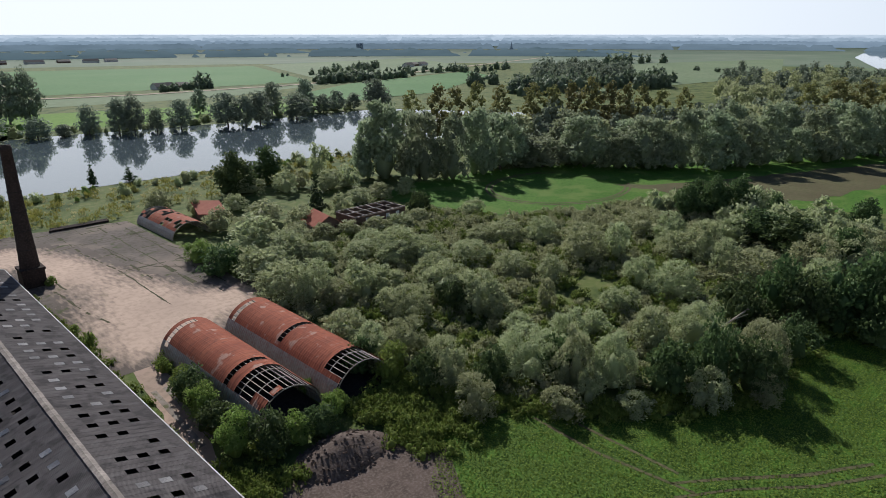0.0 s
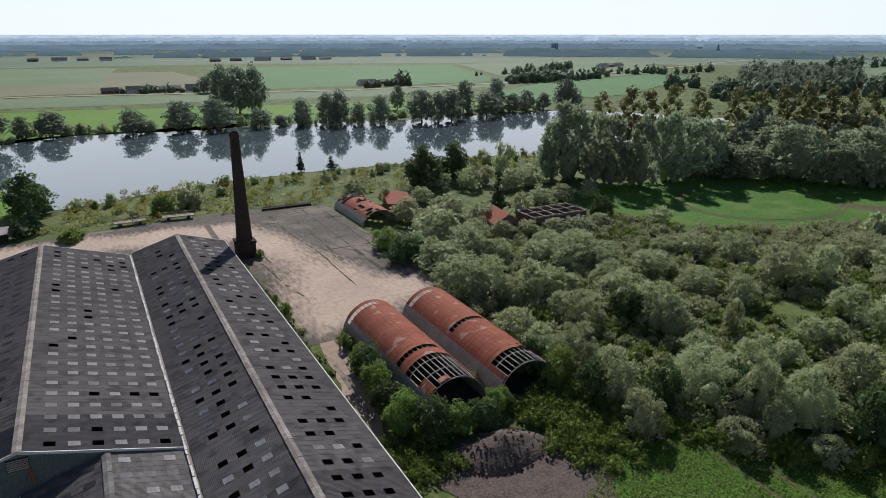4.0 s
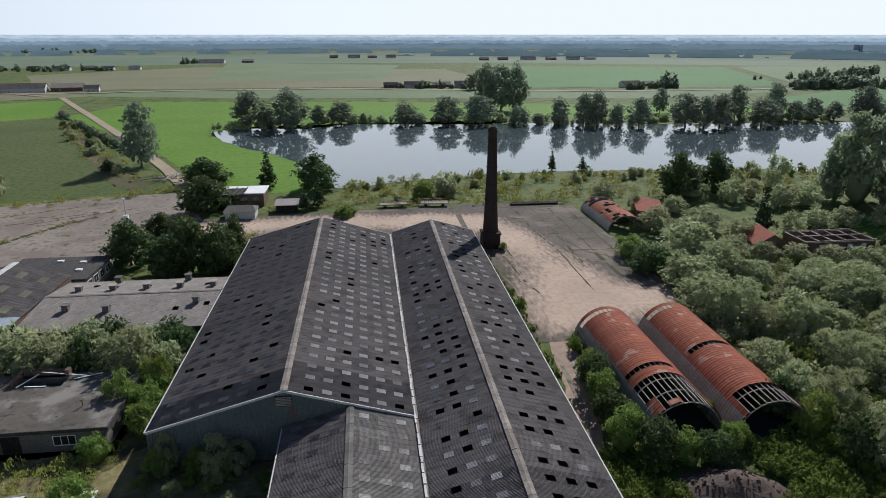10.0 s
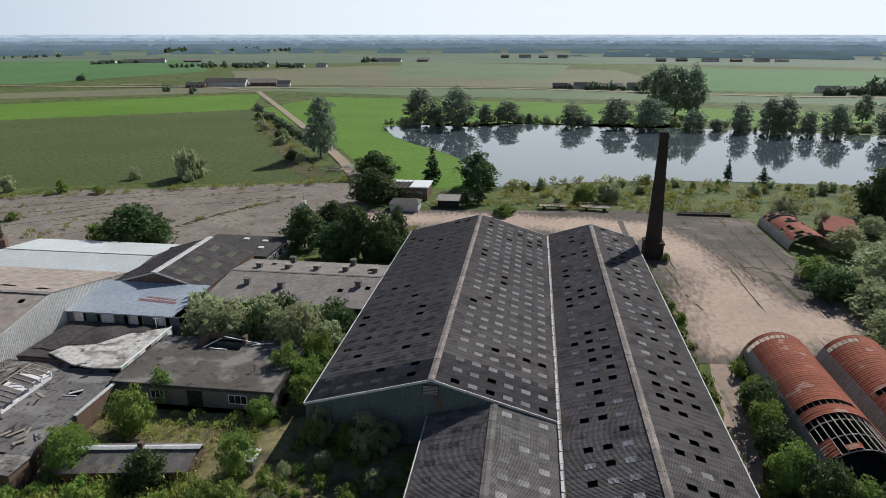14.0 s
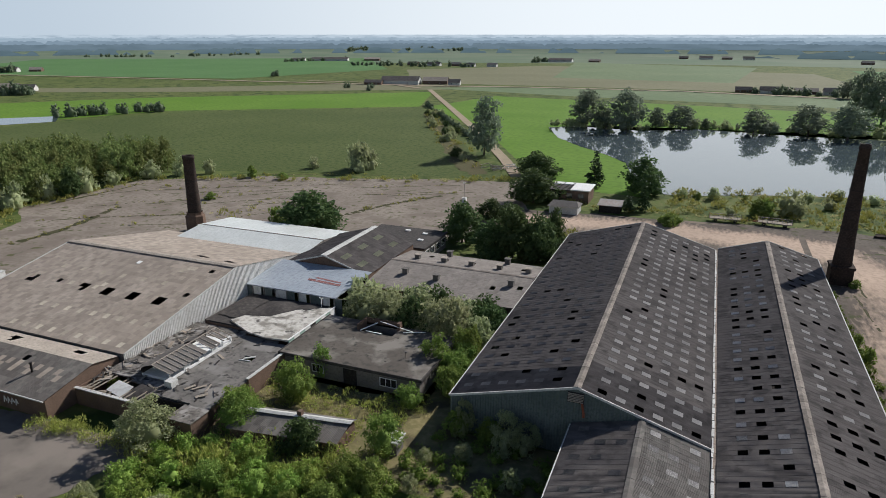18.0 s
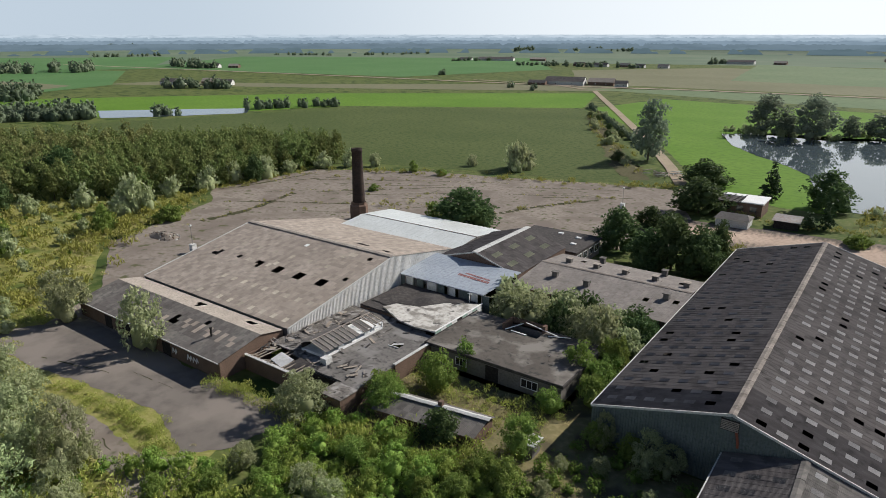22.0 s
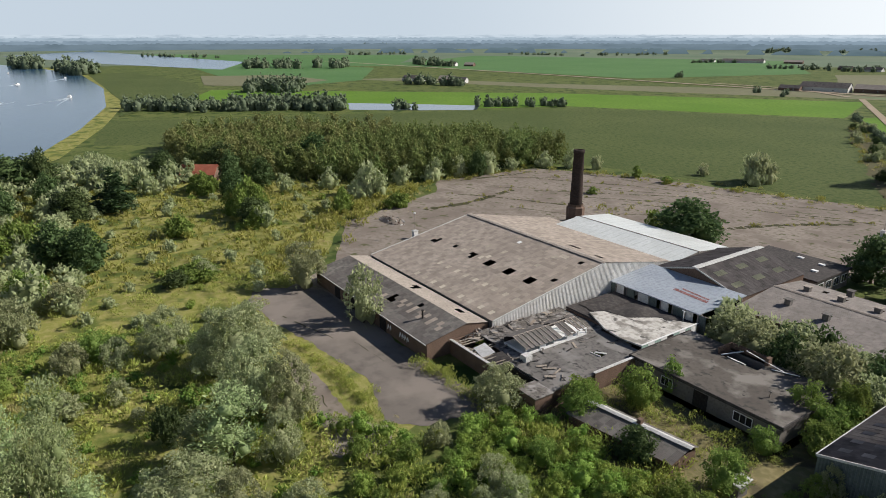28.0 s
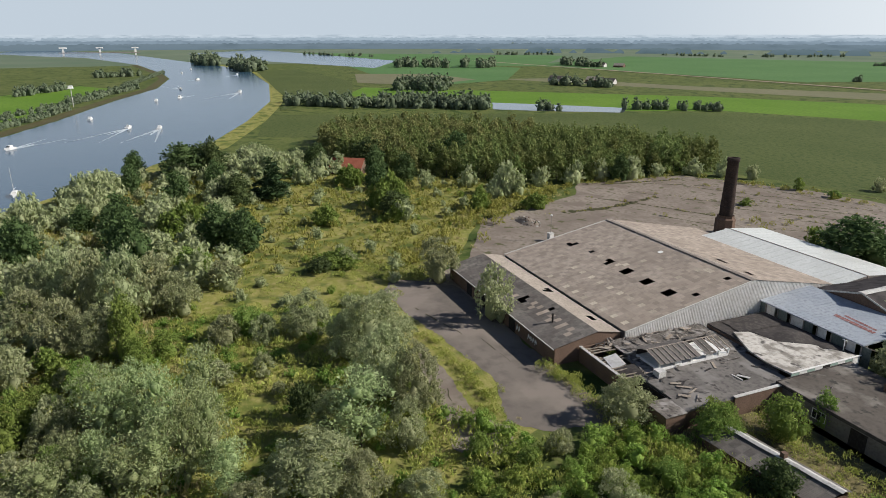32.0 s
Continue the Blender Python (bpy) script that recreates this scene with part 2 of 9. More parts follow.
M_wall_white = surface("white_steel_wall", (0.62, 0.6, 0.56), (0.7, 0.68, 0.65), (0.5, 0.47, 0.42), 0.3, 2, rough=0.6, bump=0.1)
M_render = surface("grey_render", (0.16, 0.145, 0.13), (0.2, 0.18, 0.16), (0.12, 0.11, 0.1), 0.4, 3, rough=0.95, bump=0.3)
M_brick = surface("brick_wall", (0.14, 0.095, 0.07), (0.18, 0.12, 0.09), (0.1, 0.07, 0.055), 0.5, 5, rough=0.95, bump=0.4, bump_scale=14)
# Darkened to near-black: the chimney's backlit shade is in the brick colour.
M_chimney = surface("near_black_brick", (0.03, 0.024, 0.021), (0.05, 0.037, 0.031), (0.075, 0.052, 0.042), 0.4, 3, rough=0.95, bump=0.5, bump_scale=10)
M_bitumen = surface("bitumen_roof", (0.1, 0.087, 0.074), (0.135, 0.118, 0.1), (0.075, 0.067, 0.06), 0.15, 1.2, rough=0.9, bump=0.35, bump_scale=6,
                    mid=((0.22, 0.2, 0.175), 0.22), spots=((0.06, 0.056, 0.05), 0.6))
M_bitumen_dark = surface("dark_bitumen", (0.05, 0.045, 0.043), (0.07, 0.062, 0.058), (0.1, 0.09, 0.08), 0.2, 1.5, rough=0.8, bump=0.3)
M_blue_steel = surface("blue_steel_roof", (0.3, 0.33, 0.37), (0.37, 0.4, 0.43), (0.25, 0.27, 0.3), 0.15, 1.5, rough=0.4, bump=0.1, spec=0.5)
M_poly = surface("polycarbonate", (0.55, 0.56, 0.53), (0.62, 0.63, 0.6), (0.47, 0.48, 0.45), 0.2, 2, rough=0.4, bump=0.1, spec=0.3)
M_rust = surface("rusted_sheet", (0.25, 0.075, 0.042), (0.32, 0.105, 0.058), (0.17, 0.06, 0.04), 0.25, 2.0, rough=0.85, bump=0.3,
                 stretch=(0.4, 1.6, 0.4), spots=((0.34, 0.2, 0.15), 0.5))
M_zinc = surface("zinc_sheet", (0.2, 0.18, 0.16), (0.26, 0.235, 0.21), (0.2, 0.11, 0.08), 0.3, 2.0, rough=0.55, bump=0.2, spec=0.5)
M_rib = surface("steel_rib", (0.3, 0.28, 0.25), (0.24, 0.2, 0.17), (0.2, 0.13, 0.1), 0.8, 4, rough=0.6, bump=0.1)
# Near-black insides: shade behind openings is put into the colour; iron and tyres too.
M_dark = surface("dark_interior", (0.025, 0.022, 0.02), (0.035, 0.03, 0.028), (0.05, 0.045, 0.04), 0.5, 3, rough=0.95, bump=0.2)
M_peeling = surface("peeling_white_roof", (0.5, 0.47, 0.42), (0.58, 0.55, 0.5), (0.34, 0.31, 0.27), 0.3, 1.6, rough=0.9, bump=0.5, mid=((0.24, 0.22, 0.19), 0.45), spots=((0.12, 0.11, 0.1), 0.5))
M_court = surface("dry_court_ground", (0.2, 0.17, 0.08), (0.14, 0.13, 0.06), (0.28, 0.23, 0.12), 0.15, 1.0, bump=0.8, bump_scale=3, mid=((0.1, 0.085, 0.05), 0.25))
# Haze over the far towers and spire is put into this blue-grey.
M_tower = surface("hazed_concrete", (0.24, 0.29, 0.34), (0.28, 0.33, 0.38), None, 0.05, 1.0, bump=0.0)
M_white = surface("white_paint", (0.7, 0.69, 0.66), (0.78, 0.77, 0.75), (0.6, 0.58, 0.54), 0.4, 3, rough=0.7, bump=0.1)
M_timber = surface("old_timber", (0.3, 0.25, 0.2), (0.38, 0.33, 0.27), (0.22, 0.18, 0.14), 0.8, 5, rough=0.9, bump=0.4)
M_bark = surface("bark", (0.09, 0.075, 0.055), (0.13, 0.11, 0.085), (0.06, 0.05, 0.04), 1.0, 6, rough=0.95, bump=0.6)
M_tile = surface("orange_tiles", (0.28, 0.09, 0.055), (0.34, 0.12, 0.075), (0.25, 0.09, 0.06), 0.5, 3, rough=0.85, bump=0.4)
M_tile_dull = surface("faded_red_sheet", (0.22, 0.09, 0.08), (0.28, 0.13, 0.115), (0.3, 0.2, 0.19), 0.6, 3, rough=0.7, bump=0.2)
M_glass = surface("dark_glass", (0.03, 0.035, 0.04), (0.04, 0.045, 0.05), None, 0.5, 3, rough=0.1, bump=0.0, spec=0.6)
L_willow = leaves("willow_leaves", (0.265, 0.295, 0.14), (0.42, 0.435, 0.245), glow=0.42)
L_willow_pale = leaves("young_willow_leaves", (0.27, 0.33, 0.14), (0.41, 0.46, 0.23), glow=0.42)
L_wood = leaves("wood_leaves", (0.21, 0.25, 0.14), (0.33, 0.365, 0.225), glow=0.42)
L_shrub = leaves("shrub_leaves", (0.14, 0.205, 0.042), (0.25, 0.31, 0.08), glow=0.35)
L_dark = leaves("dark_leaves", (0.06, 0.092, 0.034), (0.11, 0.15, 0.055), glow=0.3)
L_poplar = leaves("poplar_leaves", (0.13, 0.17, 0.05), (0.22, 0.245, 0.085), glow=0.35)
L_poplar_brown = leaves("turning_poplar_leaves", (0.16, 0.16, 0.06), (0.23, 0.215, 0.085), glow=0.35)
L_conifer = leaves("conifer_needles", (0.035, 0.06, 0.025), (0.06, 0.09, 0.035), glow=0.15)
L_weed = leaves("weed_leaves", (0.25, 0.275, 0.055), (0.4, 0.385, 0.11), glow=0.3)
L_weed_green = leaves("green_weed_leaves", (0.12, 0.19, 0.035), (0.22, 0.28, 0.065), glow=0.28)
L_bramble = leaves("bramble_leaves", (0.19, 0.28, 0.055), (0.3, 0.375, 0.085), glow=0.35)
L_straw = leaves("straw_grass", (0.42, 0.36, 0.16), (0.55, 0.48, 0.25), glow=0.4)
L_beet = leaves("beet_leaves", (0.12, 0.2, 0.024), (0.19, 0.285, 0.045), glow=0.35, rough=0.6)
# Lighter, greyer leaves: haze over the lakeside trees is in the colour.
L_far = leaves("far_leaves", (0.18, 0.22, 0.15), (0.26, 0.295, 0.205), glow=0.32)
M_mint = surface("mint_panel", (0.3, 0.4, 0.34), (0.36, 0.46, 0.4), (0.25, 0.33, 0.28), 0.4, 3, rough=0.7, bump=0.1)
def drifted(name, attribute):
    """Sand drifted over dark slabs, as thick as the attribute says, broken up by noise."""
    m, nt, out = nodes_of(name)
    pos = nt.nodes.new("ShaderNodeNewGeometry").outputs["Position"]
    slab = mix_col(nt, noise_fac(nt, pos, 0.06, 5.0), (0.095, 0.078, 0.064), (0.14, 0.115, 0.095))
    slab = mix_col(nt, noise_fac(nt, pos, 0.3, 3.0, 0.6, 0.68), slab, (0.07, 0.075, 0.035))
    sand = mix_col(nt, noise_fac(nt, pos, 0.06, 5.0), (0.5, 0.375, 0.285), (0.4, 0.3, 0.23))
    sand = mix_col(nt, noise_fac(nt, pos, 0.9, 4.0, 0.45, 0.75), sand, (0.33, 0.25, 0.19))
    at = nt.nodes.new("ShaderNodeAttribute")
    at.attribute_name = attribute
    grain = noise_fac(nt, pos, 0.8, 9.0, 0.28, 0.72, stretch=(1.5, 0.45, 1))
    ad = nt.nodes.new("ShaderNodeMath")
    ad.operation = 'ADD'
    nt.links.new(at.outputs["Fac"], ad.inputs[0])
    half = nt.nodes.new("ShaderNodeMath")
    half.operation = 'MULTIPLY'
    half.inputs[1].default_value = 0.55
    nt.links.new(grain, half.inputs[0])
    nt.links.new(half.outputs[0], ad.inputs[1])
    mr = nt.nodes.new("ShaderNodeMapRange")
    mr.inputs["From Min"].default_value, mr.inputs["From Max"].default_value = 0.5, 1.15
    nt.links.new(ad.outputs[0], mr.inputs["Value"])
    col = mix_col(nt, mr.outputs["Result"], slab, sand)
    p = nt.nodes.new("ShaderNodeBsdfPrincipled")
    p.inputs["Roughness"].default_value = 0.95
    p.inputs["Specular IOR Level"].default_value = 0.08
    nt.links.new(col, p.inputs["Base Color"])
    nt.links.new(p.outputs[0], out.inputs["Surface"])
    return m


M_drift = drifted("drifted_sand", "sand")
M_felt = surface("grey_felt", (0.13, 0.12, 0.11), (0.18, 0.165, 0.15), (0.09, 0.083, 0.077), 0.2, 1.4, rough=0.9, bump=0.35, bump_scale=6, mid=((0.22, 0.205, 0.19), 0.25), spots=((0.07, 0.065, 0.06), 0.7))
M_felt_torn = surface("torn_felt", (0.13, 0.115, 0.1), (0.22, 0.2, 0.18), (0.07, 0.063, 0.058), 0.5, 2.2, rough=0.95, bump=0.8, bump_scale=5, mid=((0.3, 0.28, 0.26), 0.6), spots=((0.05, 0.045, 0.042), 0.9))
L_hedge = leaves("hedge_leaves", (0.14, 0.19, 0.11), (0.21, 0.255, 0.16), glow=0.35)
# ---- building helpers ----


def mesh_of(name, verts, faces, material, smooth=False):
    me = bpy.data.meshes.new(name)
    me.from_pydata([tuple(v) for v in verts], [], [tuple(f) for f in faces])
    me.materials.append(material)
    if smooth:
        me.polygons.foreach_set("use_smooth", [True] * len(me.polygons))
    me.update()
    return me


def thing(name, label, category, loc=(0, 0, 0), group="", kind=""):
    return_ob = new(name)
    return_ob.location = loc
    return tagged(return_ob, label, category, group, kind)


def put(name, me, parent=None, label="", m=None):
    ob = new(name, me)
    if parent is not None:
        ob.parent = parent
    if m is not None:
        ob.matrix_basis = m
    if label:
        tagged(ob, label)
    return ob


class Build:
    """Collects boxes, prisms and tubes into one mesh."""

    def __init__(self):
        self.v, self.f = [], []

    def add(self, verts, faces):
        k = len(self.v)
        self.v += [tuple(p) for p in verts]
        self.f += [tuple(i + k for i in f) for f in faces]
        return self

    def box(self, x0, y0, z0, x1, y1, z1):
        return self.add([(x0, y0, z0), (x1, y0, z0), (x1, y1, z0), (x0, y1, z0), (x0, y0, z1), (x1, y0, z1), (x1, y1, z1), (x0, y1, z1)],
                        [(3, 2, 1, 0), (4, 5, 6, 7), (0, 1, 5, 4), (1, 2, 6, 5), (2, 3, 7, 6), (3, 0, 4, 7)])

    def prism(self, poly, axis, a, b):
        """A polygon of pairs, pushed from a to b along axis 'x', 'y' or 'z'."""
        def place(p, d):
            return {"x": (d, p[0], p[1]), "y": (p[0], d, p[1]), "z": (p[0], p[1], d)}[axis]
        n = len(poly)
        verts = [place(p, a) for p in poly] + [place(p, b) for p in poly]
        faces = [tuple(range(n)), tuple(range(2 * n - 1, n - 1, -1))] + [(i, i + n, (i + 1) % n + n, (i + 1) % n) for i in range(n)]
        return self.add(verts, faces)

    def bar(self, p, q, w, h=None, sides=4):
        """A straight bar or tube between two points."""
        p, q = Vector(p), Vector(q)
        h = h or w
        d = (q - p).normalized()
        side = d.cross(Vector((0, 0, 1)))
        side = Vector((1, 0, 0)) if side.length < 1e-4 else side.normalized()
        up = side.cross(d)
        ring = []
        for k in range(sides):
            a = 2 * math.pi * (k + 0.5) / sides
            c = 1.414 if sides == 4 else 1.0
            ring.append(side * (math.cos(a) * w / 2 * c) + up * (math.sin(a) * h / 2 * c))
        verts = [p + r for r in ring] + [q + r for r in ring]
        faces = [(i, (i + 1) % sides, (i + 1) % sides + sides, i + sides) for i in range(sides)]
        faces += [tuple(range(sides - 1, -1, -1)), tuple(range(sides, 2 * sides))]
        return self.add(verts, faces)

    def lathe(self, profile, sides=24, cx=0.0, cy=0.0):
        verts, faces = [], []
        for r, z in profile:
            for k in range(sides):
                a = 2 * math.pi * k / sides
                verts.append((cx + r * math.cos(a), cy + r * math.sin(a), z))
        for j in range(len(profile) - 1):
            for k in range(sides):
                a, b = j * sides + k, j * sides + (k + 1) % sides
                faces.append((a, b, b + sides, a + sides))
        return self.add(verts, faces)

    def mesh(self, name, material, smooth=False):
        return mesh_of(name, self.v, self.f, material, smooth)


def patch(name, outline, z, material, label, kind="structure", rough_edge=0.8, step=3.0, category="ground"):
    """A flat area of the ground with a slightly ragged outline."""
    pts = []
    n = len(outline)
    for i in range(n):
        a, b = np.array(outline[i], float), np.array(outline[(i + 1) % n], float)
        d = b - a
        length = np.hypot(*d)
        k = max(1, min(140, int(length / step)))
        normal = np.array([-d[1], d[0]]) / max(length, 1e-6)
        for j in range(k):
            p = a + d * j / k
            w = noise.noise(Vector((p[0] * 0.13, p[1] * 0.13, 3.1))) + 0.6 * noise.noise(Vector((p[0] * 0.5, p[1] * 0.5, 7.7))) + (0.5 * noise.noise(Vector((p[0] * 1.7, p[1] * 1.7, 1.7))) if step < 1 else 0)
            p = p + normal * w * rough_edge
            pts.append((p[0], p[1], z))
    bm = bmesh.new()
    bm.faces.new([bm.verts.new(p) for p in pts])
    bmesh.ops.triangulate(bm, faces=bm.faces[:])
    bmesh.ops.recalc_face_normals(bm, faces=bm.faces[:])
    me = bpy.data.meshes.new(name)
    bm.to_mesh(me)
    bm.free()
    if len(me.polygons) and me.polygons[0].normal.z < 0:
        me.flip_normals()
    me.materials.append(material)
    return tagged(new(name, me), label, category, "", kind)


# ---- the ground and its surfaces ----
ring = [(4950 * math.cos(2 * math.pi * k / 96), 4950 * math.sin(2 * math.pi * k / 96), 0) for k in range(96)]
tagged(new("ground", mesh_of("ground", ring, [tuple(range(96))], M_grass)), "rough grassland of a river plain reaching to the horizon", "ground", "", "structure")

# Ring of far fields, its muted colour holding the painted haze.
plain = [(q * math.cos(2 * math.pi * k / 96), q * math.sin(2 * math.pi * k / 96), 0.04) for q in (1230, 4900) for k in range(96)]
tagged(new("ground", mesh_of("far_plain", plain, [(k, 96 + k, 96 + (k + 1) % 96, (k + 1) % 96) for k in range(96)], M_field_far)), "far river plain fields with haze in their grey-green colour", "ground", "", "structure")
patch("meadow_ground", [(-62, 28), (-66, 50), (-118, 44), (-135, 60), (-162, 78), (-172, 100), (-190, 124), (-215, 90), (-250, 60), (-290, 10), (-220, -50), (-120, -70), (-60, -50), (-20, 20)],
      0.02, M_meadow, "sunlit meadow of long yellowing grass and weeds")
patch("sandy_yard", [(-40, 176), (-4, 190), (36, 194), (62, 188), (62, 167), (63, 139), (61, 119), (54, 107), (38, 103), (34, 98), (25.4, 100), (25.2, 158), (-40, 158)],
      0.03, M_slab, "worn dark concrete yard of slabs with weeds in the joints")
SAND = [(-60, 178), (-20, 184), (15, 184), (34, 181), (41, 168), (43.5, 150), (46, 136), (52, 125), (62, 118), (58, 108), (44, 106), (36, 103), (31, 101), (30.5, 110), (32, 125), (34, 140), (33, 152), (30, 164), (15, 170), (-20, 171), (-60, 168)]


def edge_distance(x, y, poly):
    """Distance to the outline, positive inside."""
    best, hit = 1e9, False
    for (ax, ay), (bx, by) in zip(poly, poly[1:] + poly[:1]):
        dx, dy = bx - ax, by - ay
        t = max(0, min(1, ((x - ax) * dx + (y - ay) * dy) / (dx * dx + dy * dy)))
        best = min(best, math.hypot(x - ax - t * dx, y - ay - t * dy))
        if (ay > y) != (by > y) and x < dx * (y - ay) / dy + ax:
            hit = not hit
    return best if hit else -best


def sand_sheet():
    vv, ff, cover, seen = [], [], [], {}
    step = 1.5
    def vert(i, j):
        if (i, j) not in seen:
            x, y = -62 + i * step, 98 + j * step
            d = edge_distance(x, y, SAND) + 3.5 * noise.noise(Vector((x * 0.09, y * 0.05, 4)))
            seen[(i, j)] = len(vv)
            vv.append((x, y, 0.05))
            cover.append(max(0.0, min(1.0, 0.5 + d / 9.0)))
        return seen[(i, j)]
    for i in range(86):
        for j in range(62):
            x, y = -62 + (i + 0.5) * step, 98 + (j + 0.5) * step
            if edge_distance(x, y, SAND) > -4.5 and (x < 25.4 and y > 160 or x > 26.5):
                ff.append((vert(i, j), vert(i + 1, j), vert(i + 1, j + 1), vert(i, j + 1)))
    me = mesh_of("sandy_track", vv, ff, M_drift)
    at = me.attributes.new("sand", 'FLOAT', 'POINT')
    at.data.foreach_set("value", cover)
    return tagged(new("sandy_track", me), "broad pale pinkish sand drift worn across the slab yard", "ground", "", "structure")


sand_sheet()
patch("side_track", [(30.2, 104), (34, 104), (33.4, 92), (30.6, 78), (28.5, 66), (26, 66), (27.6, 80), (29, 92)], 0.045, M_sand, "narrow sandy strip between hall and sheds")
patch("left_yard", [(-118, 38), (-130, 60), (-160, 78), (-168, 100), (-176, 119), (-190, 130), (-187, 174), (-150, 196), (-119, 204), (-90, 214), (-58, 221), (-52, 197), (-44, 178), (-44, 150), (-74, 143), (-74, 60), (-110, 45)],
      0.03, M_yard, "wide cracked concrete storage yard with weeds in the joints")
patch("front_yard", [(-126, 40), (-117, 51), (-60, 52), (-63, 46), (-64, 41), (-67.5, 37), (-69, 38), (-75.8, 40.2), (-81, 41), (-86.4, 39.8), (-96.4, 38.6), (-108, 36.5), (-118, 36)],
      0.05, M_asphalt, "worn grey asphalt yard before the low wing", rough_edge=0.7, step=0.8)
patch("front_concrete", [(-96, 34.6), (-88, 35.2), (-77.4, 34.0), (-70, 34.6), (-66, 37.6), (-62, 36), (-61.5, 31.7), (-64.7, 28.7), (-75.9, 30.2), (-86, 31.5)], 0.06, M_yard, "cracked pale concrete apron with weeds", rough_edge=0.8, step=0.8)
patch("beet_field_far", [(128, 160), (150, 168), (172, 166), (211, 156), (250, 122), (300, 100), (400, 70), (600, -60), (500, -120), (300, 0), (221, 39), (205, 66), (190, 100), (160, 104), (140, 120)],
      0.04, M_beet_far, "bright green beet field at the wood's edge with wheel tracks", category="field")
patch("weed_strip", [(200, 116), (222, 98), (306, 62), (400, 20), (380, 0), (275, 46), (222, 60), (204, 84)], 0.07, M_heath, "strip of brown dry weeds in the field", category="field", rough_edge=2.5)
patch("beet_field", [(43, 44), (53, 53), (64, 49), (72, 37), (90, 25), (113, 28), (135, 18), (200, -30), (160, -80), (60, -40), (30, 10), (38, 36)],
      0.05, M_beet, "dark green beet field in leafy rows", category="field")
patch("maize_field", [(-440, 62), (-388, 205), (-335, 345), (-193, 436), (-120, 322), (-84, 245), (-62, 226), (-100, 214), (-150, 205), (-190, 190), (-230, 175), (-320, 90), (-345, 40), (-400, 50)],
      0.04, M_maize, "wide field of ripening maize", category="field", rough_edge=0.6)
patch("bright_field", [(-410, 215), (-365, 300), (-345, 350), (-195, 440), (-235, 560), (-430, 420), (-640, 180), (-560, 140)], 0.03, M_mown, "bright green grass field", category="field")
patch("mown_meadow", [(-190, 440), (-110, 335), (-72, 262), (-60, 232), (-30, 215), (-14, 214), (-20, 240), (-27, 272), (-40, 292), (-55, 310), (-72, 335), (-84, 366), (-60, 385), (100, 400), (280, 380), (300, 450), (0, 520), (-170, 540)],
      0.03, M_mown, "short bright green pasture beside the lake", category="field")
far_fields = [
    ([(-700, 360), (-441, 478), (-317, 543), (-230, 590), (-256, 655), (-357, 612), (-522, 490), (-690, 420)], M_field_brown, "narrow stubble field"),
    ([(-265, 600), (-100, 560), (260, 520), (420, 590), (700, 660), (700, 690), (395, 604), (219, 598), (-26, 655), (-164, 648)], M_field_pale, "pale pasture"),
    ([(-300, 660), (-20, 668), (150, 640), (120, 1000), (-260, 1100), (-420, 900)], M_field_brown, "dry brown field"),
    ([(-180, 800), (20, 780), (60, 1150), (-240, 1250)], M_field_pale, "grey-green field"),
    ([(160, 640), (420, 625), (560, 1000), (180, 1100)], M_field, "green field"),
    ([(440, 630), (800, 740), (1000, 1100), (590, 1020)], M_field_pale, "pale field"),
    ([(-1000, 560), (-520, 640), (-450, 900), (-700, 1300), (-1300, 1000)], M_field, "green field"),
    ([(-1900, 330), (-1100, 360), (-950, 560), (-1400, 900)], M_field, "wide green field"),
    ([(-1100, 280), (-620, 220), (-680, 360), (-920, 510), (-1200, 420)], M_field, "bright green field"),
    ([(-860, 230), (-700, 190), (-640, 240), (-700, 330), (-820, 320)], M_field_brown, "stubble field with a track"),
    ([(-980, 120), (-560, 90), (-460, 70), (-570, 150), (-720, 190), (-1000, 180)], M_maize, "dull green maize field"),
    ([(300, 420), (420, 430), (640, 560), (700, 650), (430, 570), (290, 480)], M_field, "green pasture"),
    ([(500, 330), (900, 300), (1500, 500), (1000, 620), (620, 480)], M_field_pale, "floodplain pasture"),
    ([(900, 100), (1600, -50), (1900, 250), (1000, 280)], M_field_pale, "floodplain grassland"),
]
for k, (outline, material, label) in enumerate(far_fields):
    patch("field", outline, 0.1 + 0.02 * k, material, label + " on the far plain", category="field", rough_edge=1.0, step=30)
def strip(name, pts, width, z, material, label, category):
    left, right = [], []
    for i, p in enumerate(pts):
        a, b = np.array(pts[max(i - 1, 0)], float), np.array(pts[min(i + 1, len(pts) - 1)], float)
        d = (b - a) / np.hypot(*(b - a))
        nrm = np.array([-d[1], d[0]]) * width / 2
        left.append(tuple(np.array(p) + nrm))
        right.append(tuple(np.array(p) - nrm))
    return patch(name, left + right[::-1], z, material, label, rough_edge=0.15, step=10, category=category)


strip("road", [(-1200, 560), (-700, 600), (-265, 622), (-164, 641), (-26, 648), (120, 612), (219, 590), (395, 597), (650, 690), (1200, 900)], 9, 0.5, M_path,
      "pale dike road crossing the plain", "road")
strip("farm_track", [(-247, 580), (-167, 432), (-109, 324), (-76, 258), (-60, 222), (-50, 208)], 4.6, 0.3, M_path, "pale dirt track running out between the fields", "track")
patch("spoil_strip", [(-176, 404), (-150, 350), (-128, 312), (-108, 270), (-92, 240), (-80, 226), (-74, 230), (-84, 248), (-98, 268), (-118, 308), (-140, 350), (-168, 402)], 0.09, M_heath, "strip of dug earth and brush beside the track", rough_edge=2.4, step=0.9, category="earth strip")
strip("side_road", [(-262, 590), (-330, 640), (-420, 640)], 6, 0.55, M_path, "farm road", "road")

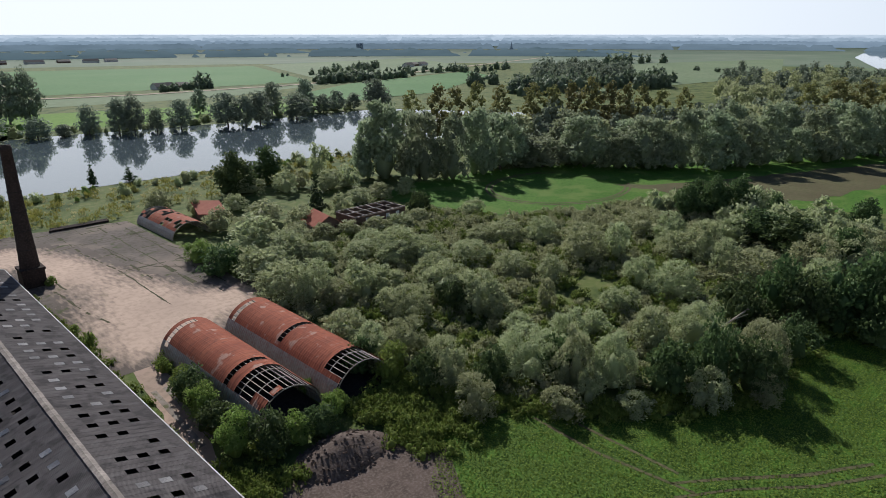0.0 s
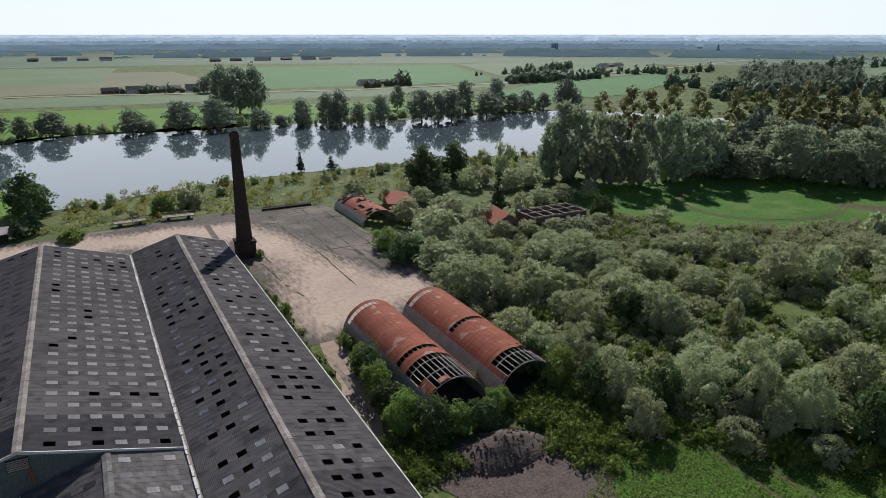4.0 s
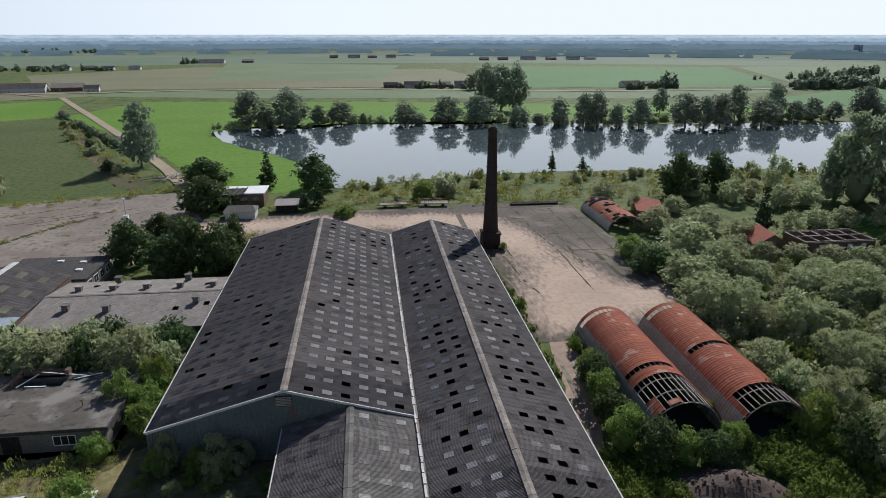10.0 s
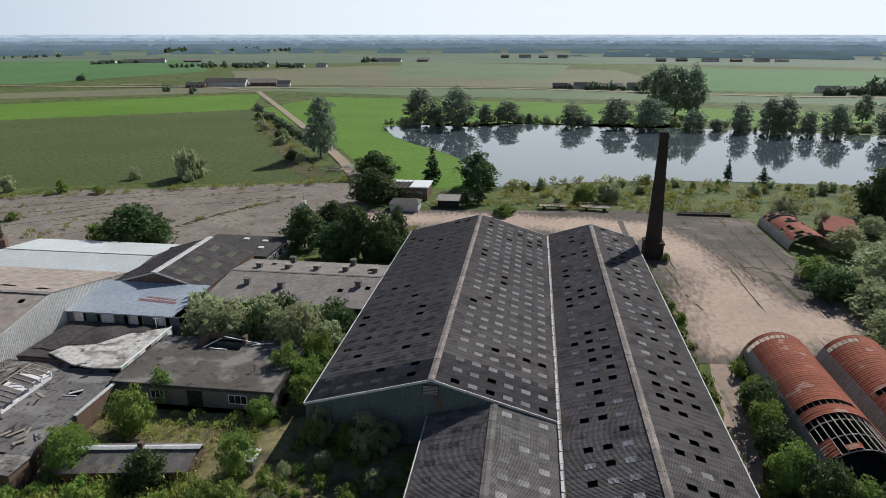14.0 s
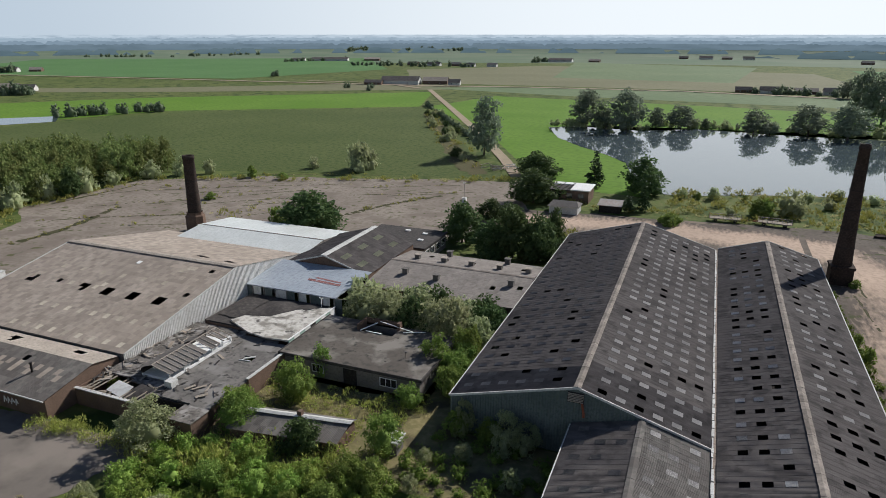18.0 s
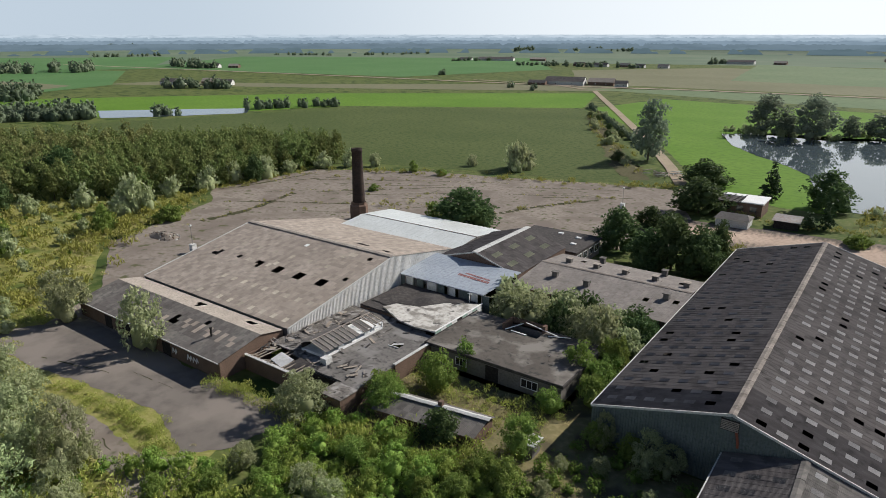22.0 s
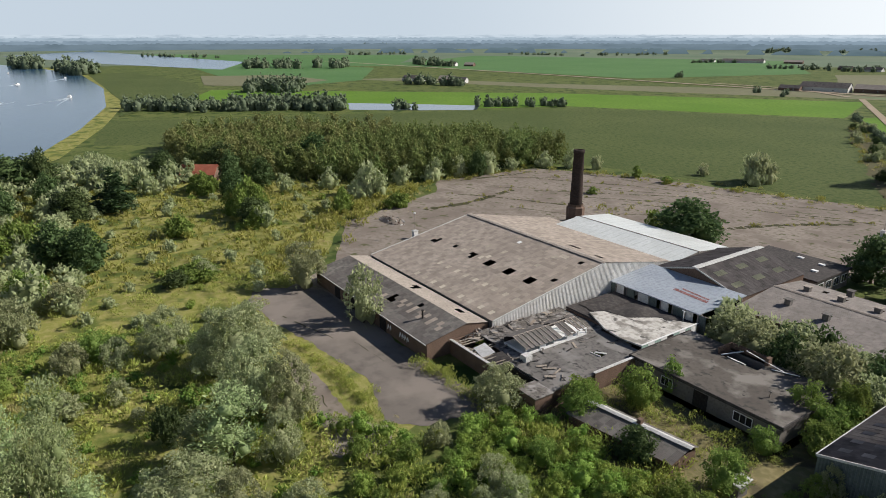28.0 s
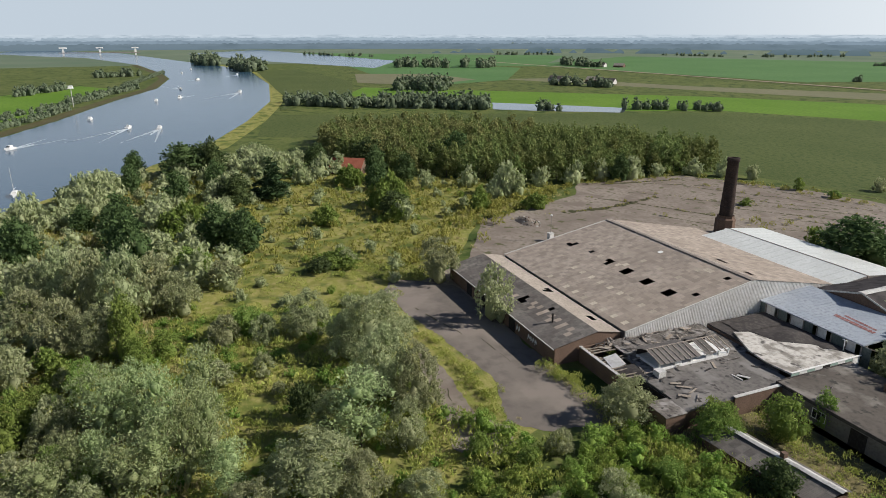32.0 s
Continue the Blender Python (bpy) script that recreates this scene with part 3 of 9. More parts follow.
patch("court_ground", [(-57, 52), (-30, 56), (-11.5, 58), (-11.5, 70), (-27, 70), (-27.6, 102), (-57.5, 102), (-57.5, 91), (-33, 91), (-33, 74), (-58, 74)], 0.025, M_court, "dry trampled grass and earth between the buildings")

for k, line in enumerate(([(63.7, 46.2), (62.9, 36.3), (64.3, 23.6)], [(66.8, 44.2), (66.5, 34.4), (66.3, 26.6)], [(62, 25), (68.2, 20.7), (75.7, 14), (83.6, 9)], [(64, 26.5), (69.4, 22.2), (77, 15.6), (85, 10.6)])):
    strip("wheel_track", line, 0.5, 0.09, M_heath, "bare wheel track through the beet rows", "wheel track")
for radius, off in ((26, 0), (28, 0.2)):
    strip("wheel_track", [(184 + radius * math.cos(a / 5 + off), 128 + radius * 0.8 * math.sin(a / 5 + off)) for a in range(4, 28)], 0.8, 0.1, M_heath, "curved wheel track in the far beet field", "wheel track")

# water
patch("lake", [(-83, 365), (-70, 330), (-54, 306), (-40, 289), (-29, 272), (-23, 240), (-11, 221), (-2, 221), (12, 228), (35, 236), (69, 239), (114, 238), (158, 234), (176, 218), (200, 225), (240, 190), (330, 180), (360, 260),
               (300, 360), (245, 363), (183, 364), (107, 378), (40, 380), (-5, 388), (-35, 370), (-70, 376)], 0.12, M_lake, "still lake mirroring the trees of its far bank", category="lake", rough_edge=0.9)
patch("river", [(-200, -120), (-215, -60), (-228, -34), (-276, -11), (-320, 14), (-412, 44), (-531, 75), (-714, 100), (-1008, 113), (-1200, 80), (-1363, 41), (-2027, -100), (-2600, -400),
                (-2100, -420), (-1848, -279), (-1674, -156), (-1258, -40), (-960, -2), (-851, 5), (-700, -8), (-578, -39), (-457, -63), (-391, -80), (-330, -110), (-300, -160)], 0.12, M_river,
      "blue river bending through the plain with boat wakes", category="river", rough_edge=0.9, step=8)
patch("pond", [(-414, 209), (-393, 233), (-362, 280), (-385, 300), (-425, 262), (-456, 229)], 0.16, M_lake, "long narrow pond before a hedge", category="pond", rough_edge=0.6)
patch("side_water", [(-1900, 60), (-1300, 190), (-1000, 300), (-1250, 420), (-2300, 300)], 0.3, M_river, "distant flooded backwater", category="water", step=40)
patch("far_water", [(1150, 250), (1500, 120), (2300, 150), (2600, 600), (1700, 420)], 0.6, M_lake, "wide bright backwater on the far floodplain", category="water", step=40)

# weed-grown joints between the slabs
def joints(name, x0, x1, y0, y1, xs, ys, inside, angle, z, label):
    b = Build()
    c, s = math.cos(radians(angle)), math.sin(radians(angle))
    r = np.random.default_rng(11)
    for kind, lines in (("x", xs), ("y", ys)):
        for v in lines:
            lo, hi = (y0, y1) if kind == "x" else (x0, x1)
            u = lo
            while u < hi:
                seg = r.uniform(1.5, 6.0)
                w = r.uniform(0.15, 0.6) * (1 if r.random() < 0.75 else 2.4)
                off = r.normal(0, 0.12)
                if r.random() < (0.9 if int(v * 7) % 3 else 0.45):
                    pts = [(v + off - w / 2, u), (v + off + w / 2, u + 0.3), (v + off + w / 3, u + seg), (v + off - w / 2, u + seg - 0.2)]
                    pts = pts if kind == "x" else [(q, p) for p, q in pts][::-1]
                    pts = [(p * c - q * s, p * s + q * c) for p, q in pts]
                    if inside(*pts[0]) and inside(*pts[2]):
                        b.add([(p, q, z) for p, q in pts], [(0, 1, 2, 3)])
                u += seg
    return tagged(new(name, b.mesh(name, M_joint)), label, "weeds", "", "stuff")


joints("joint_weeds", 25, 62, 100, 192, [33 + 5.2 * k for k in range(6)], [104 + 14 * k for k in range(7)],
       lambda x, y: 33 < x < 62 and 106 < y < 190 and edge_distance(x, y, SAND) < -1, 0, 0.065, "moss and weeds in the joints of the slabs")


def crack(width, pts, z, label):
    """One broken line of weeds and moss along a joint, ragged in width."""
    r = np.random.default_rng(int(abs(pts[0][0] * 10)))
    b = Build()
    for (ax, ay), (bx, by) in zip(pts, pts[1:]):
        length = math.hypot(bx - ax, by - ay)
        ux, uy = (bx - ax) / length, (by - ay) / length
        u, off, w0 = 0.0, 0.0, width * 0.6
        while u < length:
            seg = min(r.uniform(0.5, 1.8), length - u + 0.01)
            off1, w1 = off * 0.7 + r.normal(0, 0.12), width * r.uniform(0.25, 1.0)
            if r.random() < 0.84:
                p, q = (ax + ux * u, ay + uy * u), (ax + ux * (u + seg), ay + uy * (u + seg))
                b.add([(p[0] - uy * (off + w0 / 2), p[1] + ux * (off + w0 / 2), z), (p[0] - uy * (off - w0 / 2), p[1] + ux * (off - w0 / 2), z),
                       (q[0] - uy * (off1 - w1 / 2), q[1] + ux * (off1 - w1 / 2), z), (q[0] - uy * (off1 + w1 / 2), q[1] + ux * (off1 + w1 / 2), z)], [(0, 1, 2, 3)])
            off, w0 = off1, w1
            u += seg
    tagged(new("joint_weeds", b.mesh("joint_weeds", M_joint)), label, "weeds", "", "stuff")


CRACKS = []
for width, *pts in (
        (0.50, (43.2, 166.5), (44.9, 150.4), (45.3, 120.2)),
        (0.50, (31.9, 161.1), (33.4, 141.9)),
        (0.60, (31.1, 143.7), (32.2, 128.6), (33.6, 119.8)),
        (0.40, (40.1, 180.7), (62.7, 186.2)),
        (0.35, (48.5, 168.1), (50.5, 149.0), (52.4, 143.8), (62.6, 134.7)),
        (0.30, (58.0, 171.9), (62.4, 148.5), (64.3, 138.7)),
        (0.35, (36.3, 171.1), (62.6, 175.2)),
        (0.30, (43.6, 188.7), (72.0, 191.4)),
        (0.80, (21.5, 138.7), (23.1, 120.8), (24.0, 109.1)),
        (0.30, (59.0, 162.7), (58.3, 129.7)),
        (0.25, (55.8, 143.0), (55.8, 119.3))):
    crack(width, pts, 0.075, "weeds in a joint of the slab yard")
for width, *pts in (
        (0.60, (-171.3, 121.3), (-161.9, 129.0), (-136.4, 143.0)),
        (1.60, (-158.7, 98.9), (-157.7, 119.2), (-163.4, 142.1)),
        (0.90, (-185.5, 136.4), (-181.8, 169.8)),
        (0.50, (-158.6, 147.6), (-139.9, 166.2), (-121.6, 183.7)),
        (0.45, (-158.0, 172.1), (-113.3, 196.3)),
        (0.40, (-154.8, 184.2), (-123.2, 197.2)),
        (0.45, (-142.1, 154.5), (-120.5, 172.0)),
        (0.40, (-152.1, 162.7), (-131.0, 180.1)),
        (1.40, (-96.1, 157.3), (-88.7, 174.8), (-77.6, 191.7)),
        (0.45, (-104.6, 181.5), (-79.7, 196.7)),
        (0.35, (-119.9, 199.6), (-98.4, 210.5)),
        (0.45, (-131.1, 155.7), (-110.0, 172.9))):
    CRACKS.append((width, pts))
for width, *pts in (
        (0.50, (-172.9, 161.3), (-148.5, 176.6)),
        (0.40, (-154.6, 197.6), (-111.1, 213.2)),
        (0.40, (-172.3, 137.7), (-161.0, 149.9)),
        (0.35, (-163.1, 180.8), (-148.4, 196.6)),
        (0.40, (-116.0, 159.5), (-104.5, 164.3)),
        (0.40, (-110.1, 190.9), (-76.8, 208.7)),
        (0.40, (-124.9, 142.9), (-116.3, 154.0)),
        (0.35, (-146.8, 127.1), (-127.7, 136.1)),
        (0.40, (-93.8, 184.6), (-69.7, 200.1)),
        (0.35, (-161.6, 161.3), (-148.1, 170.0)),
        (0.50, (-183.2, 149.2), (-167.1, 172.8))):
    CRACKS.append((width, pts))
for width, pts in CRACKS:
    crack(width * 2.0, pts, 0.05, "line of moss and weeds in a concrete joint")
for width, *pts in (
        (0.25, (-78.7, 33.2), (-70.0, 30.8), (-65.2, 37.6)),
        (0.30, (-108.8, 39.1), (-94.7, 42.8)),
        (0.12, (-93.0, 45.2), (-82.6, 45.9)),
        (0.20, (-69.6, 34.9), (-65.5, 39.6))):
    crack(width, pts, 0.075, "weeds in a crack of the worn yard")

# ---- roofs of corrugated sheets ----
def slope_mesh(name, eave0, eave1, ridge0, ridge1, rows, material, cut=(), cell=0.97, segs=20, amp=0.026, lap=0.001):
    """A roof slope of corrugated sheets, each sheet separate and lapped over the one below; cut holds the missing (sheet, row) cells."""
    e0, e1, r0 = (np.array(p, float) for p in (eave0, eave1, ridge0))
    length = np.linalg.norm(e1 - e0)
    n = int(length / cell)
    cell = length / n
    along, up = (e1 - e0) / length, (r0 - e0) / rows
    normal = np.cross(along, up)
    normal /= np.linalg.norm(normal)
    if normal[2] < 0:
        normal = -normal
    t = np.linspace(0, 1, segs + 1)
    wave = amp * np.cos(2 * np.pi * t * 5)
    lower = np.outer(t * cell, along) + np.outer(wave + lap, normal)
    upper = lower + up * 1.02 - lap * normal
    one = np.concatenate([lower, upper])
    idx = np.arange(segs)
    quads = np.stack([idx, idx + 1, idx + segs + 2, idx + segs + 1], 1)
    verts, faces, k = [], [], 0
    r = np.random.default_rng(rows * 7 + n)
    for i in range(n):
        for j in range(rows):
            if (i, j) in cut:
                continue
            verts.append(one + e0 + along * (i * cell) + up * j + normal * r.normal(0, 0.0012))
            faces.append(quads + k)
            k += len(one)
    me = bpy.data.meshes.new(name)
    v, f = np.concatenate(verts), np.concatenate(faces)
    me.vertices.add(len(v))
    me.vertices.foreach_set("co", v.ravel())
    me.loops.add(f.size)
    me.loops.foreach_set("vertex_index", f.ravel())
    me.polygons.add(len(f))
    me.polygons.foreach_set("loop_start", np.arange(len(f)) * 4)
    me.materials.append(material)
    me.update()
    return me


_sheet_meshes = {}


def light_sheet(parent, p, along, down, normal, w, h, material, name="rooflight_sheet", lift=0.0):
    """One translucent sheet lying on a slope."""
    key = (round(w, 2), round(h, 2), material.name)
    if key not in _sheet_meshes:
        n = 20
        verts, faces = [], []
        for i in range(n + 1):
            x = w * (i / n - 0.5)
            z = 0.026 * math.cos(2 * math.pi * i / 4) + 0.014 + lift
            verts += [(x, -h / 2, z), (x, h / 2, z)]
        for i in range(n):
            faces.append((2 * i, 2 * i + 2, 2 * i + 3, 2 * i + 1))
        _sheet_meshes[key] = mesh_of(name, verts, faces, material)
    m = Matrix((along, down, normal)).transposed().to_4x4()
    m.translation = p
    return put(name, _sheet_meshes[key], parent, "", m)


def roof_slope(parent, name, eave0, eave1, ridge0, ridge1, rows, material, cut=(), lights=(), label="", cell=0.97, light_material=None, single=()):
    """single: the range of sheets along the eave that are parts of their own; the rest is joined."""
    own = {(s, j) for s in single for j in range(rows)} - set(cut)
    ob = put(name, slope_mesh(name, eave0, eave1, ridge0, ridge1, rows, material, set(cut) | own, cell), parent, label)
    ob["kind"] = "stuff"
    e0, e1, r0 = Vector(eave0), Vector(eave1), Vector(ridge0)
    cell = (e1 - e0).length / int((e1 - e0).length / cell)
    along, up = (e1 - e0).normalized(), (r0 - e0).normalized()
    normal = along.cross(up)
    if normal.z < 0:
        normal = -normal
        along = -along
    run = (r0 - e0).length / rows
    a0 = (e1 - e0).normalized()
    for s, j in sorted(own):
        p = e0 + a0 * ((s + 0.5) * cell) + up * ((j + 0.5) * run)
        light_sheet(ob, p, along, (up * run - normal * 0.001).normalized(), normal, cell, run * 1.02, material, "roof_sheet", -0.012)
    for s, j in lights:
        p = e0 + a0 * ((s + 0.5) * cell) + up * ((j + 0.5) * run)
        light_sheet(ob, p, along, up, normal, cell * 0.98, run * 1.05, light_material or M_sheet_pale)
    return ob


def scatter_cells(n_sheets, columns, step, hole_share, offset, r, jitter=0.0, light_share=0.85, front=0):
    """Rooflights in rows and columns, of which some have fallen in."""
    cut, lights = set(), set()
    for c in columns:
        s = offset
        while s < n_sheets - 1:
            u = r.random()
            share = hole_share(s / n_sheets)
            if u < share:
                cut.add((s, c))
            elif u < share + light_share * (1 - share):
                lights.add((s, c))
            s += step
    return cut, lights


def wall(parent, poly, axis, a, b, material, name="wall", label=""):
    return put(name, Build().prism(poly, axis, a, b).mesh(name, material), parent, label)


def ribbed_wall(parent, axis, fixed, lo, hi, z0, ztop, material, thick=0.12, pitch=0.35, name="wall", label=""):
    """A wall of trapezoid steel sheet along x or y, one folded skin on each side; ztop(u) is its upper edge."""
    us, ds = [lo], [0.0]
    u, k = lo, 0
    while u < hi - 1e-6:
        for frac, d in ((0.35, 0.0), (0.5, 0.06), (0.85, 0.06), (1.0, 0.0)):
            us.append(min(u + pitch * frac, hi))
            ds.append(d)
        u += pitch
    vv, ff = [], []
    for u, d in zip(us, ds):
        for f, z in ((fixed - thick / 2 - d, z0), (fixed - thick / 2 - d, ztop(u)), (fixed + thick / 2 + d, ztop(u)), (fixed + thick / 2 + d, z0)):
            vv.append((u, f, z) if axis == "x" else (f, u, z))
    for i in range(len(us) - 1):
        for q in range(3):
            ff.append((4 * i + q, 4 * i + 4 + q, 4 * i + 5 + q, 4 * i + 1 + q))
    return put(name, mesh_of(name, vv, ff, material), parent, label)


_cap_meshes = {}


def ridge_cap(parent, a, b, material=None, w=0.45):
    """Overlapping angled ridge pieces, each a part of its own."""
    material = material or M_cap
    a, b = Vector(a), Vector(b)
    n = max(2, int((b - a).length / 1.8))
    length = (b - a).length / n
    key = (round(length, 3), w, material.name)
    if key not in _cap_meshes:
        t = 0.03
        prof = [(-w, -0.13), (0, 0.0), (w, -0.13), (w, -0.13 - t), (0, -t), (-w, -0.13 - t)]
        _cap_meshes[key] = Build().prism(prof, "y", 0, length * 1.04).mesh("ridge_piece", material)
    heading = math.atan2(-(b - a).x, (b - a).y)
    r = np.random.default_rng(len(_cap_meshes))
    for k in range(n):
        p = a + (b - a) * (k / n)
        m = Matrix.Translation(p + Vector((0, 0, 0.16 + 0.02 * (k % 2) + r.uniform(-0.01, 0.01)))) @ Euler((0, 0, heading + r.normal(0, 0.006))).to_matrix().to_4x4()
        put("ridge_piece", _cap_meshes[key], parent, "", m)


r_roof = np.random.default_rng(5)

# main factory hall, two bays and a lower wing in front
hall = thing("factory_hall", "large disused factory hall with dark corrugated roofs full of holes", "factory")
AX0, AXR, AX1, AY0, AY1, AE, AR = -27.4, -10.9, 4.6, 70.4, 148.3, 5.0, 9.6
nA = int((AY1 - AY0) / 0.97)
cutL, litL = scatter_cells(nA, (1, 3, 5, 7, 9, 11), 3, lambda f: 0.17 if f < 0.75 else 0.08, 2, r_roof, light_share=0.9)
cutR, litR = scatter_cells(nA, (1, 3, 5, 7, 9, 11), 3, lambda f: 0.5 if f < 0.05 else 0.1, 1, r_roof, light_share=0.98)
slopeL = roof_slope(hall, "roof_slope", (AX0, AY0, AE), (AX0, AY1, AE), (AXR, AY0, AR), (AXR, AY1, AR), 14, M_roof, cutL, litL, "dark corrugated fibre cement slope with broken rooflights", light_material=M_sheet_dim, single=range(0, 6))
slopeR = roof_slope(hall, "roof_slope", (AX1, AY0, AE), (AX1, AY1, AE), (AXR, AY0, AR), (AXR, AY1, AR), 14, M_roof, cutR, litR, "dark corrugated slope dotted with pale rooflights", single=range(0, 8))
ridge_cap(hall, (AXR, AY0 - 0.1, AR), (AXR, AY1, AR))
BX0, BXR, BX1, BY0, BY1, BR = 5.2, 14.6, 24.6, 38.0, 149.3, 7.9
nB = int((BY1 - BY0) / 0.97)
cutBL, litBL = scatter_cells(nB, (2, 4, 6), 3, lambda f: 0.42 if f < 0.65 else 0.28, 2, r_roof, light_share=0.8)
cutBR, litBR = scatter_cells(nB, (2, 4, 6), 3, lambda f: 0.62 if f < 0.4 else 0.36, 1, r_roof, light_share=0.7)
roof_slope(hall, "roof_slope", (BX0, BY0, AE), (BX0, BY1, AE), (BXR, BY0, BR), (BXR, BY1, BR), 9, M_roof, cutBL, litBL, "dark corrugated slope with many sheets fallen in", single=range(12, 18))
roof_slope(hall, "roof_slope", (BX1, BY0, AE), (BX1, BY1, AE), (BXR, BY0, BR), (BXR, BY1, BR), 9, M_roof, cutBR, litBR, "dark corrugated slope pocked with holes", single=range(12, 18))
ridge_cap(hall, (BXR, BY0, BR), (BXR, BY1, BR))
CX0, CXR, CX1, CY0, CY1, CR = -11.3, -3.1, 4.6, 38.0, 70.1, 7.0
nC = int((CY1 - CY0) / 0.97)
cutC, litC = scatter_cells(nC, (1, 3, 5), 3, lambda f: 0.0, 1, r_roof, light_share=0.7)
roof_slope(hall, "roof_slope", (CX0, CY0, AE - 0.2), (CX0, CY1, AE - 0.2), (CXR, CY0, CR), (CXR, CY1, CR), 7, M_roof, (), litC, "dark corrugated slope of the low wing", light_material=M_roof_mid)
roof_slope(hall, "roof_slope", (CX1, CY0, AE - 0.2), (CX1, CY1, AE - 0.2), (CXR, CY0, CR), (CXR, CY1, CR), 7, M_roof_mid, (), litC, "greyer corrugated slope of the low wing", light_material=M_sheet_pale)
ridge_cap(hall, (CXR, CY0, CR), (CXR, CY1, CR), M_roof_mid)
# valley gutter, verges and eaves
gut = Build()
gut.box(AX1 + 0.02, AY0 - 0.4, AE - 0.25, BX0 - 0.02, AY1, AE - 0.1)
put("valley_gutter", gut.mesh("valley_gutter", M_gutter), hall, "rusted valley gutter")
gut = Build().box(CX1 + 0.02, CY0, AE - 0.35, BX0 - 0.02, AY0 - 0.45, AE - 0.15)
put("valley_gutter", gut.mesh("valley_gutter", M_gutter), hall, "rusted valley gutter")
rl = np.random.default_rng(3)
y = CY0
while y < AY1:
    seg = rl.uniform(0.8, 2.4)
    lip = Build().box(AX1 + 0.06 + rl.uniform(-0.03, 0.06), y, AE - 0.09, AX1 + 0.3 + rl.uniform(-0.08, 0.12), min(y + seg * 0.9, AY1), AE + 0.03 + rl.uniform(0, 0.05))
    put("valley_flashing", lip.mesh("valley_flashing", M_edge), hall)
    y += seg
for (xa, za, xb, zb, yy) in ((AX0, AE, AXR, AR, AY0 - 0.1), (AX1, AE, AXR, AR, AY0 - 0.1), (AX0, AE, AXR, AR, AY1 + 0.1), (AX1, AE, AXR, AR, AY1 + 0.1), (BX0, AE, BXR, BR, BY1 + 0.1), (BX1, AE, BXR, BR, BY1 + 0.1)):
    put("verge_trim", Build().bar((xa, yy, za - 0.05), (xb, yy, zb - 0.05), 0.14, 0.3).mesh("verge_trim", M_edge), hall, "pale verge trim")
trim = Build().box(AX0 - 0.16, AY0, AE - 0.16, AX0 - 0.02, AY1, AE + 0.02).box(BX1 + 0.02, BY0, AE - 0.16, BX1 + 0.16, BY1, AE + 0.02).box(CX0 - 0.15, CY0, AE - 0.36, CX0 - 0.02, CY1 - 0.3, AE - 0.18)
put("eaves_trim", trim.mesh("eaves_trim", M_edge), hall, "thin pale eaves trim")
def gable_top(x):
    return AE - 0.15 + (AR - AE) * (1 - abs(x - AXR) / ((AXR - AX0) if x < AXR else (AX1 - AXR)))
ribbed_wall(hall, "x", AY0 + 0.1, AX0 + 0.1, AX1, 0, gable_top, M_wall_green, label="grey-green ribbed steel gable wall")
ribbed_wall(hall, "x", AY1 - 0.1, AX0 + 0.1, AX1, 0, gable_top, M_wall_green, label="grey-green ribbed steel gable wall")
wall(hall, [(AY0 + 0.2, 0), (AY1 - 0.2, 0), (AY1 - 0.2, AE - 0.2), (AY0 + 0.2, AE - 0.2)], "x", AX0 + 0.05, AX0 + 0.25, M_wall_green)
wall(hall, [(BY0, 0), (BY1, 0), (BY1, AE - 0.2), (BY0, AE - 0.2)], "x", BX1 - 0.3, BX1 - 0.05, M_brick, label="soot-dark brick side wall")
wall(hall, [(BX0, 0), (BX1 - 0.4, 0), (BX1 - 0.4, AE - 0.2), (BXR, BR - 0.15), (BX0, AE - 0.2)], "y", BY1 - 0.3, BY1 - 0.05, M_brick)
wall(hall, [(BX0, 0), (BX1 - 0.4, 0), (BX1 - 0.4, AE - 0.2), (BXR, BR - 0.15), (BX0, AE - 0.2)], "y", BY0 + 0.05, BY0 + 0.3, M_brick)
wall(hall, [(CX0 + 0.1, 0), (CX1, 0), (CX1, AE - 0.4), (CXR, CR - 0.15), (CX0 + 0.1, AE - 0.4)], "y", CY0 + 0.05, CY0 + 0.3, M_brick)
wall(hall, [(CY0 + 0.3, 0), (CY1 - 0.3, 0), (CY1 - 0.3, AE - 0.4), (CY0 + 0.3, AE - 0.4)], "x", CX0 + 0.1, CX0 + 0.35, M_brick)
# Near-black floor: the dimness under the holed roof is in its colour.
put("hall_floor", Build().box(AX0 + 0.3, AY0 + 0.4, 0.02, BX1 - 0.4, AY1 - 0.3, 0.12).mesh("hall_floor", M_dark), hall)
# louvred vent high in the gable
vent = put("gable_vent", Build().box(-12.0, AY0 - 0.12, 7.5, -10.0, AY0 + 0.0, 8.9).mesh("gable_vent", M_dark), hall, "broken louvred vent")
for k in range(6):
    put("louvre", Build().prism([(AY0 - 0.2, 7.62 + 0.21 * k), (AY0 - 0.06, 7.74 + 0.21 * k), (AY0 - 0.06, 7.77 + 0.21 * k), (AY0 - 0.2, 7.65 + 0.21 * k)], "x", -11.95, -10.05).mesh("louvre", M_timber), vent)
put("downpipe", Build().bar((-10.2, AY0 - 0.15, 7.6), (-9.9, AY0 - 0.25, 6.2), 0.3, sides=8).bar((-9.9, AY0 - 0.25, 6.2), (-9.9, AY0 - 0.25, 5.8), 0.3, sides=8).mesh("downpipe", M_rust), hall)

